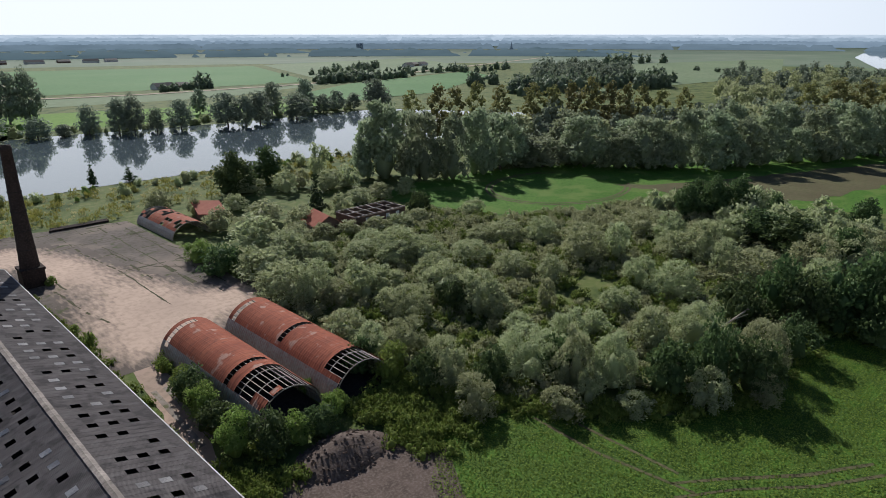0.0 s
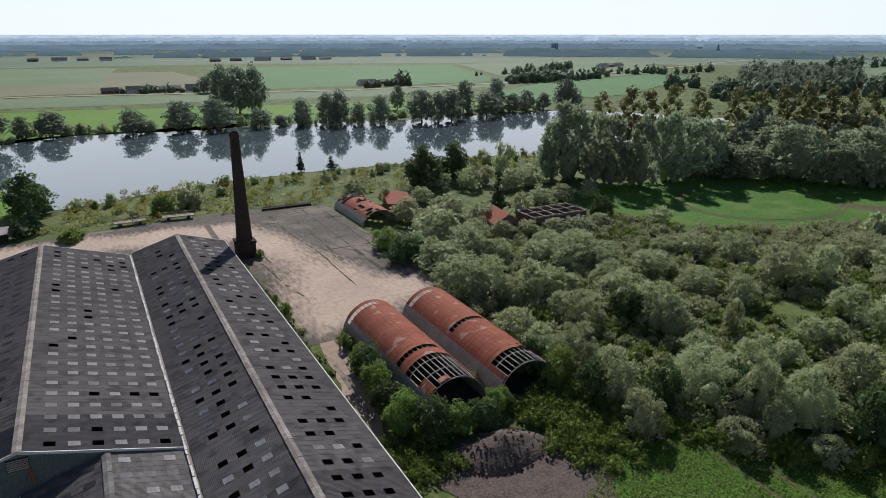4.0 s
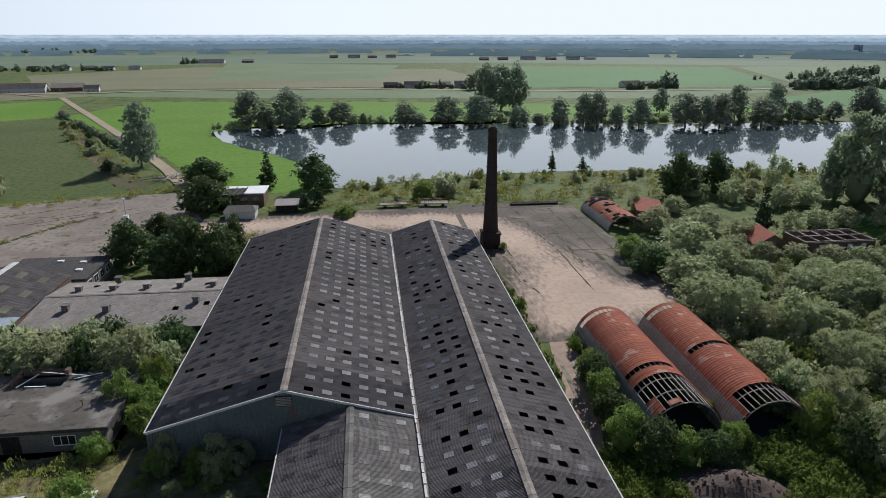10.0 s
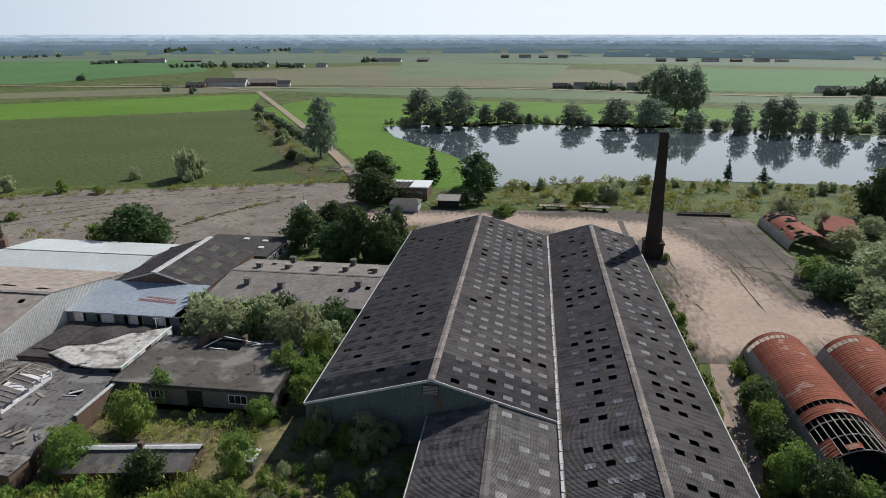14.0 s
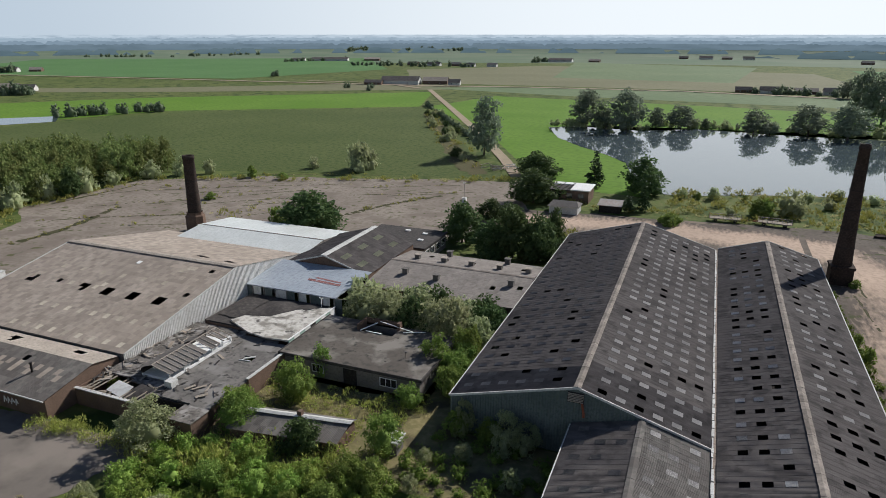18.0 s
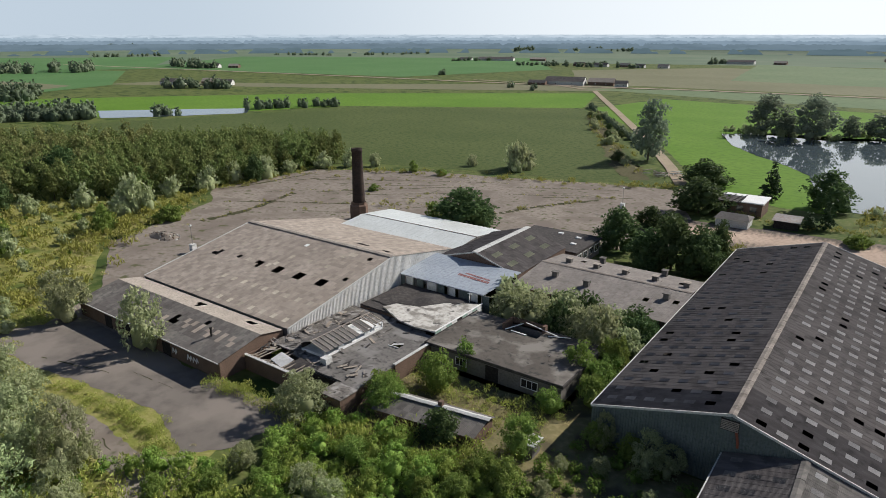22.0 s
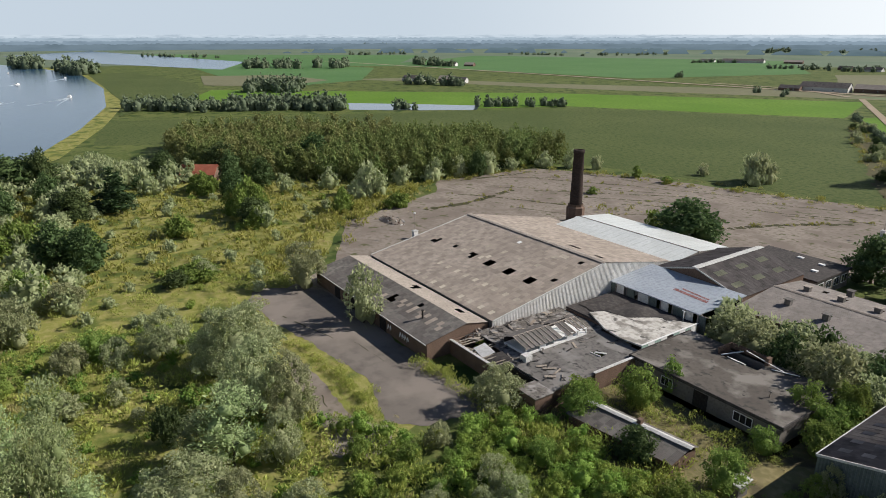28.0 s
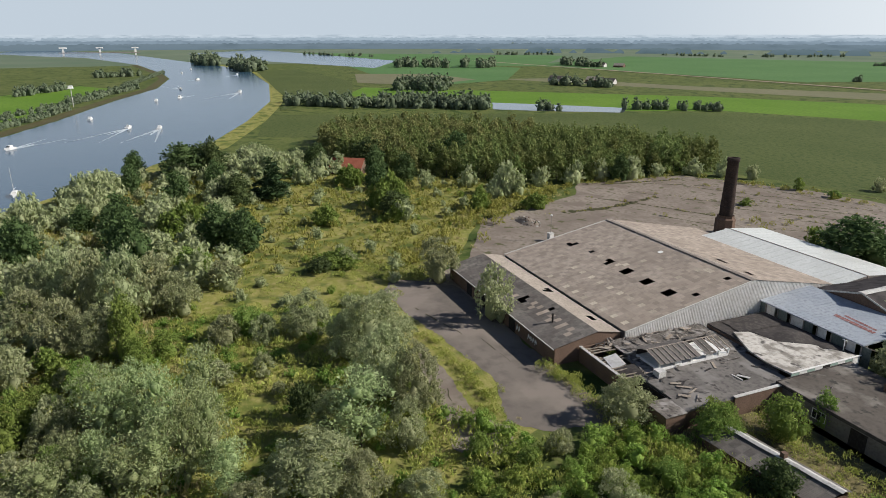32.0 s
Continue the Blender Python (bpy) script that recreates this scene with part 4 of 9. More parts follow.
# left hall with the broad brown roof
DX0, DX1, DYE, DYR, DYB, DE, DR = -120.4, -77.8, 64.3, 91.3, 118.0, 4.0, 9.1
brown = thing("brown_roofed_hall", "large hall with broad sun-bleached brown corrugated roof and white gable", "factory")
nD = int((DX1 - DX0) / 0.97)
holesD = {(s, j) for s in (5, 6, 12, 18, 19, 24, 25, 30, 31, 36, 37) for j in (11, 12)} - {(12, 11), (18, 11), (5, 12)} | {(40, 14), (39, 21)}
litD = {(s, j) for s in range(16, 41, 3) for j in (1, 6)} | {(s, 16) for s in range(8, 34, 5)} | {(34, 21), (35, 21), (33, 20), (21, 12), (22, 13), (15, 12)}
roof_slope(brown, "roof_slope", (DX0, DYE, DE), (DX1, DYE, DE), (DX0, DYR, DR), (DX1, DYR, DR), 24, M_roof_warm, holesD, litD - holesD, "bleached brown corrugated slope with a row of holes", light_material=M_sheet_tan, single=range(30, 43), cell=0.97)
roof_slope(brown, "roof_slope", (DX0, DYB, DE), (DX1, DYB, DE), (DX0, DYR, DR), (DX1, DYR, DR), 24, M_roof_warm, {(30, 20), (31, 20), (32, 20), (38, 21), (39, 21)}, (), "bleached brown corrugated slope")
ridge_cap(brown, (DX0, DYR, DR), (DX1, DYR, DR), M_ridge, 0.7)
light_sheet(brown, Vector((-98, 87.7, 8.46)), Vector((1, 0, 0)), Vector((0, 0.983, 0.185)), Vector((0, -0.185, 0.983)), 0.97, 1.0, M_sheet_bright)
def d_top(y):
    return DE - 0.1 + (DR - DE) * (1 - abs(y - DYR) / 27.0)
ribbed_wall(brown, "y", DX1 - 0.2, DYE, DYB, 0, d_top, M_wall_white, label="white ribbed steel gable wall")
ribbed_wall(brown, "y", DX0 + 0.2, DYE, DYB, 0, d_top, M_wall_white)
wall(brown, [(DX0 + 0.3, 0), (DX1 - 0.4, 0), (DX1 - 0.4, DE - 0.15), (DX0 + 0.3, DE - 0.15)], "y", DYE + 0.1, DYE + 0.3, M_render)
wall(brown, [(DX0 + 0.3, 0), (DX1 - 0.4, 0), (DX1 - 0.4, DE - 0.15), (DX0 + 0.3, DE - 0.15)], "y", DYB - 0.3, DYB - 0.1, M_render)
for x in (DX1 - 0.05, DX0 + 0.05):
    put("verge_trim", Build().bar((x, DYE, DE - 0.02), (x, DYR, DR - 0.02), 0.15, 0.25).mesh("verge_trim", M_edge), brown)

# low brick wing along its front
low = thing("low_brick_wing", "low brick wing with a broken corrugated roof along the hall", "building")
cutW = {(24, 3), (25, 3), (24, 4), (15, 2), (16, 2), (31, 5)}
litW = {(s, 3) for s in range(22, 42, 3)} | {(s, 4) for s in range(27, 40, 2)}
roof_slope(low, "roof_slope", (-121, 51.3, 3.0), (-78.6, 51.3, 3.0), (-121, 59.5, 4.6), (-78.6, 59.5, 4.6), 7, M_roof_mid, cutW, litW - cutW, "dull grey corrugated slope with fallen sheets", light_material=M_roof_warm)
roof_slope(low, "roof_slope", (-121, 64.0, 3.7), (-78.6, 64.0, 3.7), (-121, 59.5, 4.6), (-78.6, 59.5, 4.6), 4, M_ridge, {(22, 1), (23, 1), (23, 2), (36, 1), (37, 1)}, (), "pale bleached corrugated slope")
wall(low, [(-120.8, 0), (-78.8, 0), (-78.8, 2.9), (-120.8, 2.9)], "y", 51.6, 51.9, M_brick, label="brick wall with painted scrawls")
wall(low, [(51.9, 0), (64, 0), (64, 3.6), (59.5, 4.5), (51.9, 2.95)], "x", -79.1, -78.8, M_brick)
wall(low, [(51.9, 0), (64, 0), (64, 3.6), (59.5, 4.5), (51.9, 2.95)], "x", -120.8, -120.5, M_brick)
put("eaves_trim", Build().box(-121, 51.15, 2.86, -78.6, 51.28, 3.02).mesh("eaves_trim", M_edge), low)
put("flue", Build().bar((-86, 55.5, 3.7), (-86, 55.5, 5.2), 0.3, sides=10).bar((-86, 55.5, 5.2), (-86, 55.5, 5.35), 0.5, sides=10).mesh("flue", M_dark), low)
for x in (-112, -106, -100, -94):
    put("boarded_door", Build().box(x, 51.52, 0, x + 2.2, 51.6, 2.3).mesh("boarded_door", M_dark), low)
for x0, w in ((-91.2, 0.5), (-90.4, 0.35), (-87.2, 0.6), (-86.4, 0.5), (-85.7, 0.7), (-84.8, 0.5)):
    put("paint_mark", Build().bar((x0, 51.56, 0.9), (x0 + w * 0.4, 51.56, 1.9), 0.06, 0.14).bar((x0 + w * 0.4, 51.56, 1.9), (x0 + w, 51.56, 1.2), 0.06, 0.14).bar((x0, 51.56, 1.35), (x0 + w, 51.56, 1.5), 0.06, 0.12).mesh("paint_mark", M_white), low)

# blue-grey steel canopy
blue = thing("steel_canopy_hall", "open-fronted shed with a pale blue-grey steel roof", "shed")
slab = Build().add([(-79.5, 93.3, 5.0), (-58.4, 93.3, 5.0), (-57.4, 105.4, 6.0), (-78.2, 105.4, 6.0), (-79.5, 93.3, 4.8), (-58.4, 93.3, 4.8), (-57.4, 105.4, 5.8), (-78.2, 105.4, 5.8)],
                   [(0, 1, 2, 3), (7, 6, 5, 4), (0, 4, 5, 1), (1, 5, 6, 2), (2, 6, 7, 3), (3, 7, 4, 0)])
put("roof", slab.mesh("roof", M_blue_steel), blue, "pale blue-grey ribbed steel roof")
seams = Build()
for k in range(26):
    f = k / 25
    seams.bar((-79.4 + 20.9 * f, 93.35, 5.02), (-78.1 + 20.6 * f, 105.35, 6.02), 0.05, 0.05)
put("roof_seam", seams.mesh("roof_seam", M_blue_steel), blue)
put("rust_patch", Build().add([(-67.5, 98.3, 5.45), (-60.2, 97.7, 5.4), (-60.2, 98.5, 5.47), (-67.5, 99.1, 5.52), (-66.5, 99.5, 5.55), (-60.6, 98.9, 5.5), (-60.6, 99.4, 5.54), (-66.5, 100.0, 5.6)], [(0, 1, 2, 3), (4, 5, 6, 7)]).mesh("rust_patch", M_tile_dull), blue, "red rusted sheets")
for k in range(9):
    x = -79 + 2.5 * k
    put("front_panel", Build().box(x, 93.6, 0, x + (1.7 if k % 3 else 2.3), 93.72, 4.7).mesh("front_panel", M_wall_white if k % 2 else M_wall_green), blue)
for k in range(9):
    put("post", Build().box(-79.2 + 2.55 * k, 93.4, 0, -79.05 + 2.55 * k, 93.55, 4.8).mesh("post", M_rib), blue)
# Near-black back wall holds the shade of the open bays.
wall(blue, [(-79.2, 0), (-58, 0), (-58, 5.6), (-79.2, 5.6)], "y", 105.0, 105.2, M_dark)
put("side_brace", Build().bar((-58.6, 93.6, 4.8), (-58.0, 99, 2.2), 0.14).bar((-58.3, 94, 0), (-58.3, 94, 4.8), 0.16).bar((-57.8, 104.8, 0), (-57.8, 104.8, 5.7), 0.16).mesh("side_brace", M_rib), blue)

# white translucent roof
white = thing("glasshouse_hall", "low hall with a whitish translucent sheet roof", "hall")
for side, y_eave in ((0, 109), (1, 131)):
    for k in range(17):
        x0, x1 = -112 + 2.05 * k, -112 + 2.05 * k + 2.0
        vv = [(x0, y_eave, 4.9), (x1, y_eave, 4.9), (x1, 120, 6.0), (x0, 120, 6.0)]
        vv += [(x, y, z - 0.05) for x, y, z in vv]
        put("roof_panel", Build().add(vv, [(0, 1, 2, 3), (7, 6, 5, 4), (0, 4, 5, 1), (1, 5, 6, 2), (2, 6, 7, 3), (3, 7, 4, 0)]).mesh("roof_panel", M_poly), white)
put("eaves_beam", Build().box(-112, 109, 4.6, -77, 109.2, 4.85).mesh("eaves_beam", M_rib), white)
put("ridge_beam", Build().box(-112, 119.8, 5.6, -77, 120.1, 6.06).mesh("ridge_beam", M_rib), white)
wall(white, [(109, 0), (131, 0), (131, 4.8), (120, 5.9), (109, 4.8)], "x", -112, -111.8, M_render)
wall(white, [(109, 0), (131, 0), (131, 4.8), (120, 5.9), (109, 4.8)], "x", -77.3, -77.1, M_render)
wall(white, [(-112, 0), (-77, 0), (-77, 4.7), (-112, 4.7)], "y", 130.7, 130.9, M_render)

# black gabled workshop
black = thing("black_gabled_workshop", "brick workshop with a black gabled roof and rooflights", "building")
litF = {(s, r_) for s in (2, 3, 4, 9, 10, 11, 16, 17, 18) for r_ in (2, 5)}
roof_slope(black, "roof_slope", (-58.4, 105.6, 5.0), (-58.4, 127.6, 5.0), (-68.2, 105.6, 8.0), (-68.2, 127.6, 8.0), 8, M_roof, (), litF, "black corrugated slope with olive rooflights", light_material=M_sheet_olive)
roof_slope(black, "roof_slope", (-78.6, 105.6, 5.0), (-78.6, 127.6, 5.0), (-68.2, 105.6, 8.0), (-68.2, 127.6, 8.0), 8, M_roof, (), (), "black corrugated slope")
ridge_cap(black, (-68.2, 105.4, 8.0), (-68.2, 127.8, 8.0), M_edge, 0.7)
for yy in (105.7, 127.3):
    wall(black, [(-78.4, 0), (-58.6, 0), (-58.6, 4.85), (-68.2, 7.85), (-78.4, 4.85)], "y", yy, yy + 0.25, M_brick)
wall(black, [(106, 0), (127.3, 0), (127.3, 4.85), (106, 4.85)], "x", -58.85, -58.6, M_brick, label="red-brown brick wall")
wall(black, [(106, 0), (127.3, 0), (127.3, 4.85), (106, 4.85)], "x", -78.4, -78.15, M_brick)
put("verge_trim", Build().bar((-58.4, 105.5, 4.95), (-68.2, 105.5, 7.95), 0.12, 0.25).bar((-78.6, 105.5, 4.95), (-68.2, 105.5, 7.95), 0.12, 0.25).mesh("verge_trim", M_edge), black)

# dark flat-roofed annex
annex = thing("flat_roofed_annex", "low annex with a black flat roof and white windows", "building")
put("roof", Build().box(-74.2, 127.9, 3.7, -56.0, 142.4, 4.05).mesh("roof", M_bitumen_dark), annex, "black bitumen flat roof")
wall(annex, [(-73.8, 0), (-56.5, 0), (-56.5, 3.7), (-73.8, 3.7)], "y", 128.2, 142.0, M_render)
for k in range(4):
    w = put("window", Build().box(-56.5, 129.4 + 3.2 * k, 1.2, -56.42, 131.6 + 3.2 * k, 3.0).mesh("window", M_white), annex)
    put("pane", Build().box(-56.45, 129.55 + 3.2 * k, 1.35, -56.38, 130.4 + 3.2 * k, 2.85).box(-56.45, 130.6 + 3.2 * k, 1.35, -56.38, 131.45 + 3.2 * k, 2.85).mesh("pane", M_glass), w)
for (x, y) in ((-66, 139), (-61, 138), (-60, 133)):
    put("roof_dome", Build().box(x, y, 4.05, x + 1.2, y + 0.9, 4.3).mesh("roof_dome", M_white), annex)

# long low building with little roof vents
long_b = thing("long_low_building", "long low building with a greyish shallow roof and box vents", "building")
roof_slope(long_b, "roof_slope", (-58.2, 103.0, 4.0), (-27.6, 103.0, 4.0), (-58.2, 116.0, 5.2), (-27.6, 116.0, 5.2), 9, M_roof_long, {(24, 4), (29, 5), (12, 5)}, (), "grey corrugated shallow slope")
roof_slope(long_b, "roof_slope", (-58.2, 125.9, 4.1), (-27.6, 125.9, 4.1), (-58.2, 116.0, 5.2), (-27.6, 116.0, 5.2), 7, M_roof_long, {(6, 2), (10, 3), (16, 3), (22, 3), (27, 3)}, (), "grey shallow slope with small holes")
wall(long_b, [(103.2, 0), (125.7, 0), (125.7, 4.0), (116, 5.1), (103.2, 3.9)], "x", -58.0, -57.8, M_brick)
wall(long_b, [(-57.8, 0), (-27.8, 0), (-27.8, 3.9), (-57.8, 3.9)], "y", 103.2, 103.4, M_brick)
wall(long_b, [(-57.8, 0), (-27.8, 0), (-27.8, 3.95), (-57.8, 3.95)], "y", 125.4, 125.7, M_brick)
ridge_cap(long_b, (-58.2, 116, 5.2), (-27.6, 116, 5.2), M_roof_warm, 0.4)
for k in range(5):
    v = put("roof_vent", Build().box(-54.2 + 6 * k, 118.8, 4.5, -53.2 + 6 * k, 119.8, 5.75).mesh("roof_vent", M_roof_mid), long_b)
    put("vent_cap", Build().box(-54.35 + 6 * k, 118.65, 5.75, -53.05 + 6 * k, 119.95, 5.87).mesh("vent_cap", M_ridge), v)
for (x, y, z) in ((-53, 110, 4.3), (-46, 109, 4.3), (-31.5, 111, 4.45), (-49, 124, 4.0), (-36, 124, 4.0)):
    v = put("roof_vent", Build().box(x, y, z, x + 1.0, y + 1.0, z + 1.4).mesh("roof_vent", M_roof_mid), long_b)
    put("vent_cap", Build().box(x - 0.15, y - 0.15, z + 1.4, x + 1.15, y + 1.15, z + 1.52).mesh("vent_cap", M_roof_mid), v)

# flat-roofed house with a broken light well
house = thing("flat_roofed_house", "derelict flat-roofed office block with grey rendered walls", "house")
for x0, y0, x1, y1 in ((-57.5, 75.0, -50.2, 90.0), (-43.6, 75.0, -33.6, 90.0), (-50.2, 75.0, -43.6, 86.2), (-50.2, 89.6, -43.6, 90.0)):
    put("roof", Build().box(x0, y0, 3.0, x1, y1, 3.3).mesh("roof", M_bitumen), house, "worn grey bitumen flat roof")
put("roof_edge", Build().box(-57.7, 74.85, 2.9, -33.4, 75.0, 3.38).box(-57.7, 75, 2.9, -57.5, 90.1, 3.38).box(-33.6, 75, 2.9, -33.4, 90.1, 3.38).mesh("roof_edge", M_bitumen_dark), house)
wall(house, [(-57.2, 0), (-33.9, 0), (-33.9, 3.0), (-57.2, 3.0)], "y", 75.3, 75.6, M_render, label="stained grey rendered wall")
wall(house, [(-57.2, 0), (-33.9, 0), (-33.9, 3.0), (-57.2, 3.0)], "y", 89.4, 89.7, M_render)
wall(house, [(75.6, 0), (89.4, 0), (89.4, 3.0), (75.6, 3.0)], "x", -57.2, -56.9, M_render)
wall(house, [(75.6, 0), (89.4, 0), (89.4, 3.0), (75.6, 3.0)], "x", -34.2, -33.9, M_render)
well = put("light_well", Build().box(-50.3, 86.6, 2.2, -50.0, 89.9, 4.2).box(-50.0, 89.6, 2.2, -43.6, 89.9, 4.2).box(-43.9, 88.6, 2.2, -43.4, 89.6, 4.5).mesh("light_well", M_brick), house, "broken brick upstand of the light well")
put("fallen_board", Build().bar((-49.5, 86.2, 3.4), (-47.6, 89, 3.9), 0.25, 0.06).bar((-48.5, 86.4, 3.4), (-45.5, 86.2, 3.42), 0.2, 0.06).bar((-42.5, 88, 3.4), (-39, 89.2, 3.5), 0.16, 0.06).bar((-47, 88.8, 4.3), (-41, 88.6, 3.5), 0.2, 0.06).mesh("fallen_board", M_white), house)
# Each window is a near-black panel for the shade behind it.
for (x, w) in ((-51.8, 1.9), (-40.2, 2.6)):
    f = put("window", Build().box(x, 75.2, 1.0, x + w, 75.32, 2.3).mesh("window", M_dark), house, "broken window with white frame")
    put("window_frame", Build().box(x - 0.08, 75.14, 0.94, x + w + 0.08, 75.2, 1.04).box(x - 0.08, 75.14, 2.26, x + w + 0.08, 75.2, 2.36).box(x - 0.08, 75.14, 1.04, x + 0.02, 75.2, 2.26)
        .box(x + w - 0.02, 75.14, 1.04, x + w + 0.08, 75.2, 2.26).box(x + w * 0.33, 75.14, 1.04, x + w * 0.33 + 0.07, 75.2, 2.26).box(x + w * 0.66, 75.14, 1.04, x + w * 0.66 + 0.07, 75.2, 2.26).mesh("window_frame", M_white), f)
# The opening is a flat near-black panel painted as inner shade.
put("doorway", Build().box(-46.4, 75.2, 0, -44.2, 75.33, 2.5).mesh("doorway", M_dark), house, "open doorway as a near-black panel of shade")
for (x, y) in ((-52.5, 79.0), (-38.5, 80.5)):
    put("vent_pipe", Build().bar((x, y, 3.3), (x, y, 4.2), 0.16, sides=8).bar((x - 0.25, y, 4.2), (x + 0.25, y, 4.2), 0.16, sides=8).mesh("vent_pipe", M_zinc), house)

# white-topped annex and the collapsed range beside it
annex_w = thing("pale_roofed_annex", "flat annex with a peeling whitish roof and green fascia", "building")
put("roof", Build().prism([(-71.8, 81.2), (-70.8, 83.6), (-66.5, 84.8), (-63.6, 89.0), (-58.1, 92.4), (-58.1, 78.2), (-62, 77.7), (-66, 78.4)], "z", 3.36, 3.62).mesh("roof", M_peeling), annex_w, "peeling whitish flat roof")
put("roof", Build().box(-76.5, 80.2, 3.05, -58.15, 93.0, 3.34).mesh("roof", M_bitumen_dark), annex_w, "dark torn roof felt")
for x0, y0, x1, y1, hump in ((-70.5, 84.6, -64.6, 92.4, 0.9), (-75.8, 82.5, -71.2, 91.5, 0.35), (-64.8, 88.8, -60.2, 92.6, 0.5)):
    vv, ff = [], []
    for i in range(9):
        for j in range(9):
            u, v = i / 8, j / 8
            lift = 0.06 + hump * math.sin(math.pi * u) ** 2 * math.sin(math.pi * v) * (0.7 + 0.5 * noise.noise(Vector((i * 0.7, j * 0.6, x0))))
            vv.append((x0 + (x1 - x0) * u + 0.5 * noise.noise(Vector((j * 0.5, 2, x0))), y0 + (y1 - y0) * v + 0.4 * noise.noise(Vector((i * 0.5, 7, y0))), 3.4 + lift))
    for i in range(8):
        for j in range(8):
            ff.append((i * 9 + j, i * 9 + 9 + j, i * 9 + 10 + j, i * 9 + j + 1))
    put("loose_felt", mesh_of("loose_felt", vv, ff, M_bitumen_dark, True), annex_w, "black roof felt lifted by the wind")
for k in range(9):
    y0 = 78.2 + 1.58 * k
    put("fascia_panel", Build().box(-58.1, y0, 1.7, -57.98, y0 + 1.52, 3.66).mesh("fascia_panel", (M_mint, M_white, M_mint, M_white, M_dark, M_mint, M_white, M_mint, M_white)[k]), annex_w)
put("roof_trim", Build().box(-58.2, 78.1, 3.66, -57.9, 92.6, 3.74).mesh("roof_trim", M_white), annex_w)
wall(annex_w, [(78.4, 0), (93, 0), (93, 3.1), (78.4, 3.1)], "x", -58.4, -58.15, M_render)
wall(annex_w, [(-76.3, 0), (-58.4, 0), (-58.4, 3.1), (-76.3, 3.1)], "y", 80.0, 80.3, M_brick)
put("roof_pole", Build().bar((-60.5, 92, 3.3), (-60.5, 92, 5.2), 0.1).bar((-60.9, 92, 5.2), (-60.1, 92, 5.2), 0.12).mesh("roof_pole", M_white), annex_w)
for x, y, a in ((-74, 90, 0.3), (-72.5, 87.5, 1.1), (-75, 85, 0.2)):
    put("fallen_board", Build().bar((x, y, 3.4), (x + 1.3 * math.cos(a), y + 1.3 * math.sin(a), 3.46), 0.7, 0.05).mesh("fallen_board", M_edge), annex_w)

ruin = thing("collapsed_range", "collapsed low range of rooms with torn grey roofing and debris", "ruin")
for x0, y0, x1, y1, mat_ in ((-78.3, 61.0, -72.4, 79.8, M_felt_torn), (-72.4, 75.6, -67.0, 79.8, M_felt_torn), (-72.4, 60.2, -67.0, 62.0, M_felt_torn), (-67.0, 58.6, -62.2, 78.6, M_felt), (-62.2, 58.6, -60.2, 71.2, M_felt),
                             (-62.2, 72.7, -60.2, 78.6, M_felt), (-60.2, 57.6, -57.0, 78.0, M_felt)):
    put("roof", Build().box(x0, y0, 2.6, x1, y1, 2.8).mesh("roof", mat_), ruin, "torn grey felt roof")
wall(ruin, [(-78.5, 0), (-67.5, 0), (-67.5, 2.5), (-71, 2.6), (-78.5, 2.6)], "y", 56.0, 56.3, M_brick, label="broken brick wall")
wall(ruin, [(56.3, 0), (80, 0), (80, 2.6), (56.3, 2.6)], "x", -78.5, -78.2, M_brick)
wall(ruin, [(57.5, 0), (66.5, 0), (66.5, 2.6), (57.5, 2.6)], "x", -57.3, -57.0, M_brick)
wall(ruin, [(66.5, 0), (78, 0), (78, 3.0), (66.5, 3.1)], "x", -57.1, -56.8, M_brick, label="brown brick parapet wall")
wall(ruin, [(-67.5, 0), (-60, 0), (-60, 2.6), (-67.5, 2.6)], "y", 58.3, 58.6, M_dark)
put("coping", Build().box(-78.6, 55.9, 2.6, -67.4, 56.4, 2.72).mesh("coping", M_edge), ruin)
put("coping", Build().box(-57.2, 66.4, 3.05, -56.7, 78.1, 3.16).mesh("coping", M_edge), ruin)
# long raised rooflight
mon = put("roof_monitor", Build().prism([(-72.3, 2.75), (-67.1, 2.75), (-67.1, 3.15), (-72.3, 3.15)], "y", 62.1, 75.5).mesh("roof_monitor", M_white), ruin, "raised white lantern with a ribbed grey roof")
for y0 in (62.1, 65.0, 68.0, 71.0, 73.4, 75.3):
    put("monitor_post", Build().box(-67.25, y0, 3.15, -67.05, y0 + (1.3 if y0 in (65.0, 71.0) else 0.25), 3.95).mesh("monitor_post", M_white), mon)
put("monitor_beam", Build().box(-67.3, 62.0, 3.9, -67.0, 75.6, 4.02).mesh("monitor_beam", M_white), mon)
put("monitor_wall", Build().box(-72.3, 62.1, 3.15, -72.1, 75.5, 3.9).mesh("monitor_wall", M_dark), mon)
for k in range(14):
    y0 = 62.0 + 0.97 * k
    if k in (8, 11, 12, 13):
        continue
    drop = 0.0 if k < 10 else -0.15
    put("monitor_sheet", Build().add([(-66.7, y0, 3.98 + drop), (-66.7, y0 + 0.93, 3.98), (-70.1, y0 + 0.93, 4.85), (-70.1, y0, 4.85 + drop), (-72.7, y0, 4.0), (-72.7, y0 + 0.93, 4.0)], [(0, 1, 2, 3), (3, 2, 5, 4)]).mesh("monitor_sheet", M_roof_mid), mon)
    put("monitor_rib", Build().bar((-66.65, y0, 4.04), (-70.1, y0, 4.92), 0.09).mesh("monitor_rib", M_ridge), mon)
for k in range(11, 15):
    put("monitor_rib", Build().bar((-66.9, 62 + 0.97 * k, 4.0), (-70.1, 62 + 0.97 * k, 4.85), 0.12, 0.14).mesh("monitor_rib", M_timber), mon)
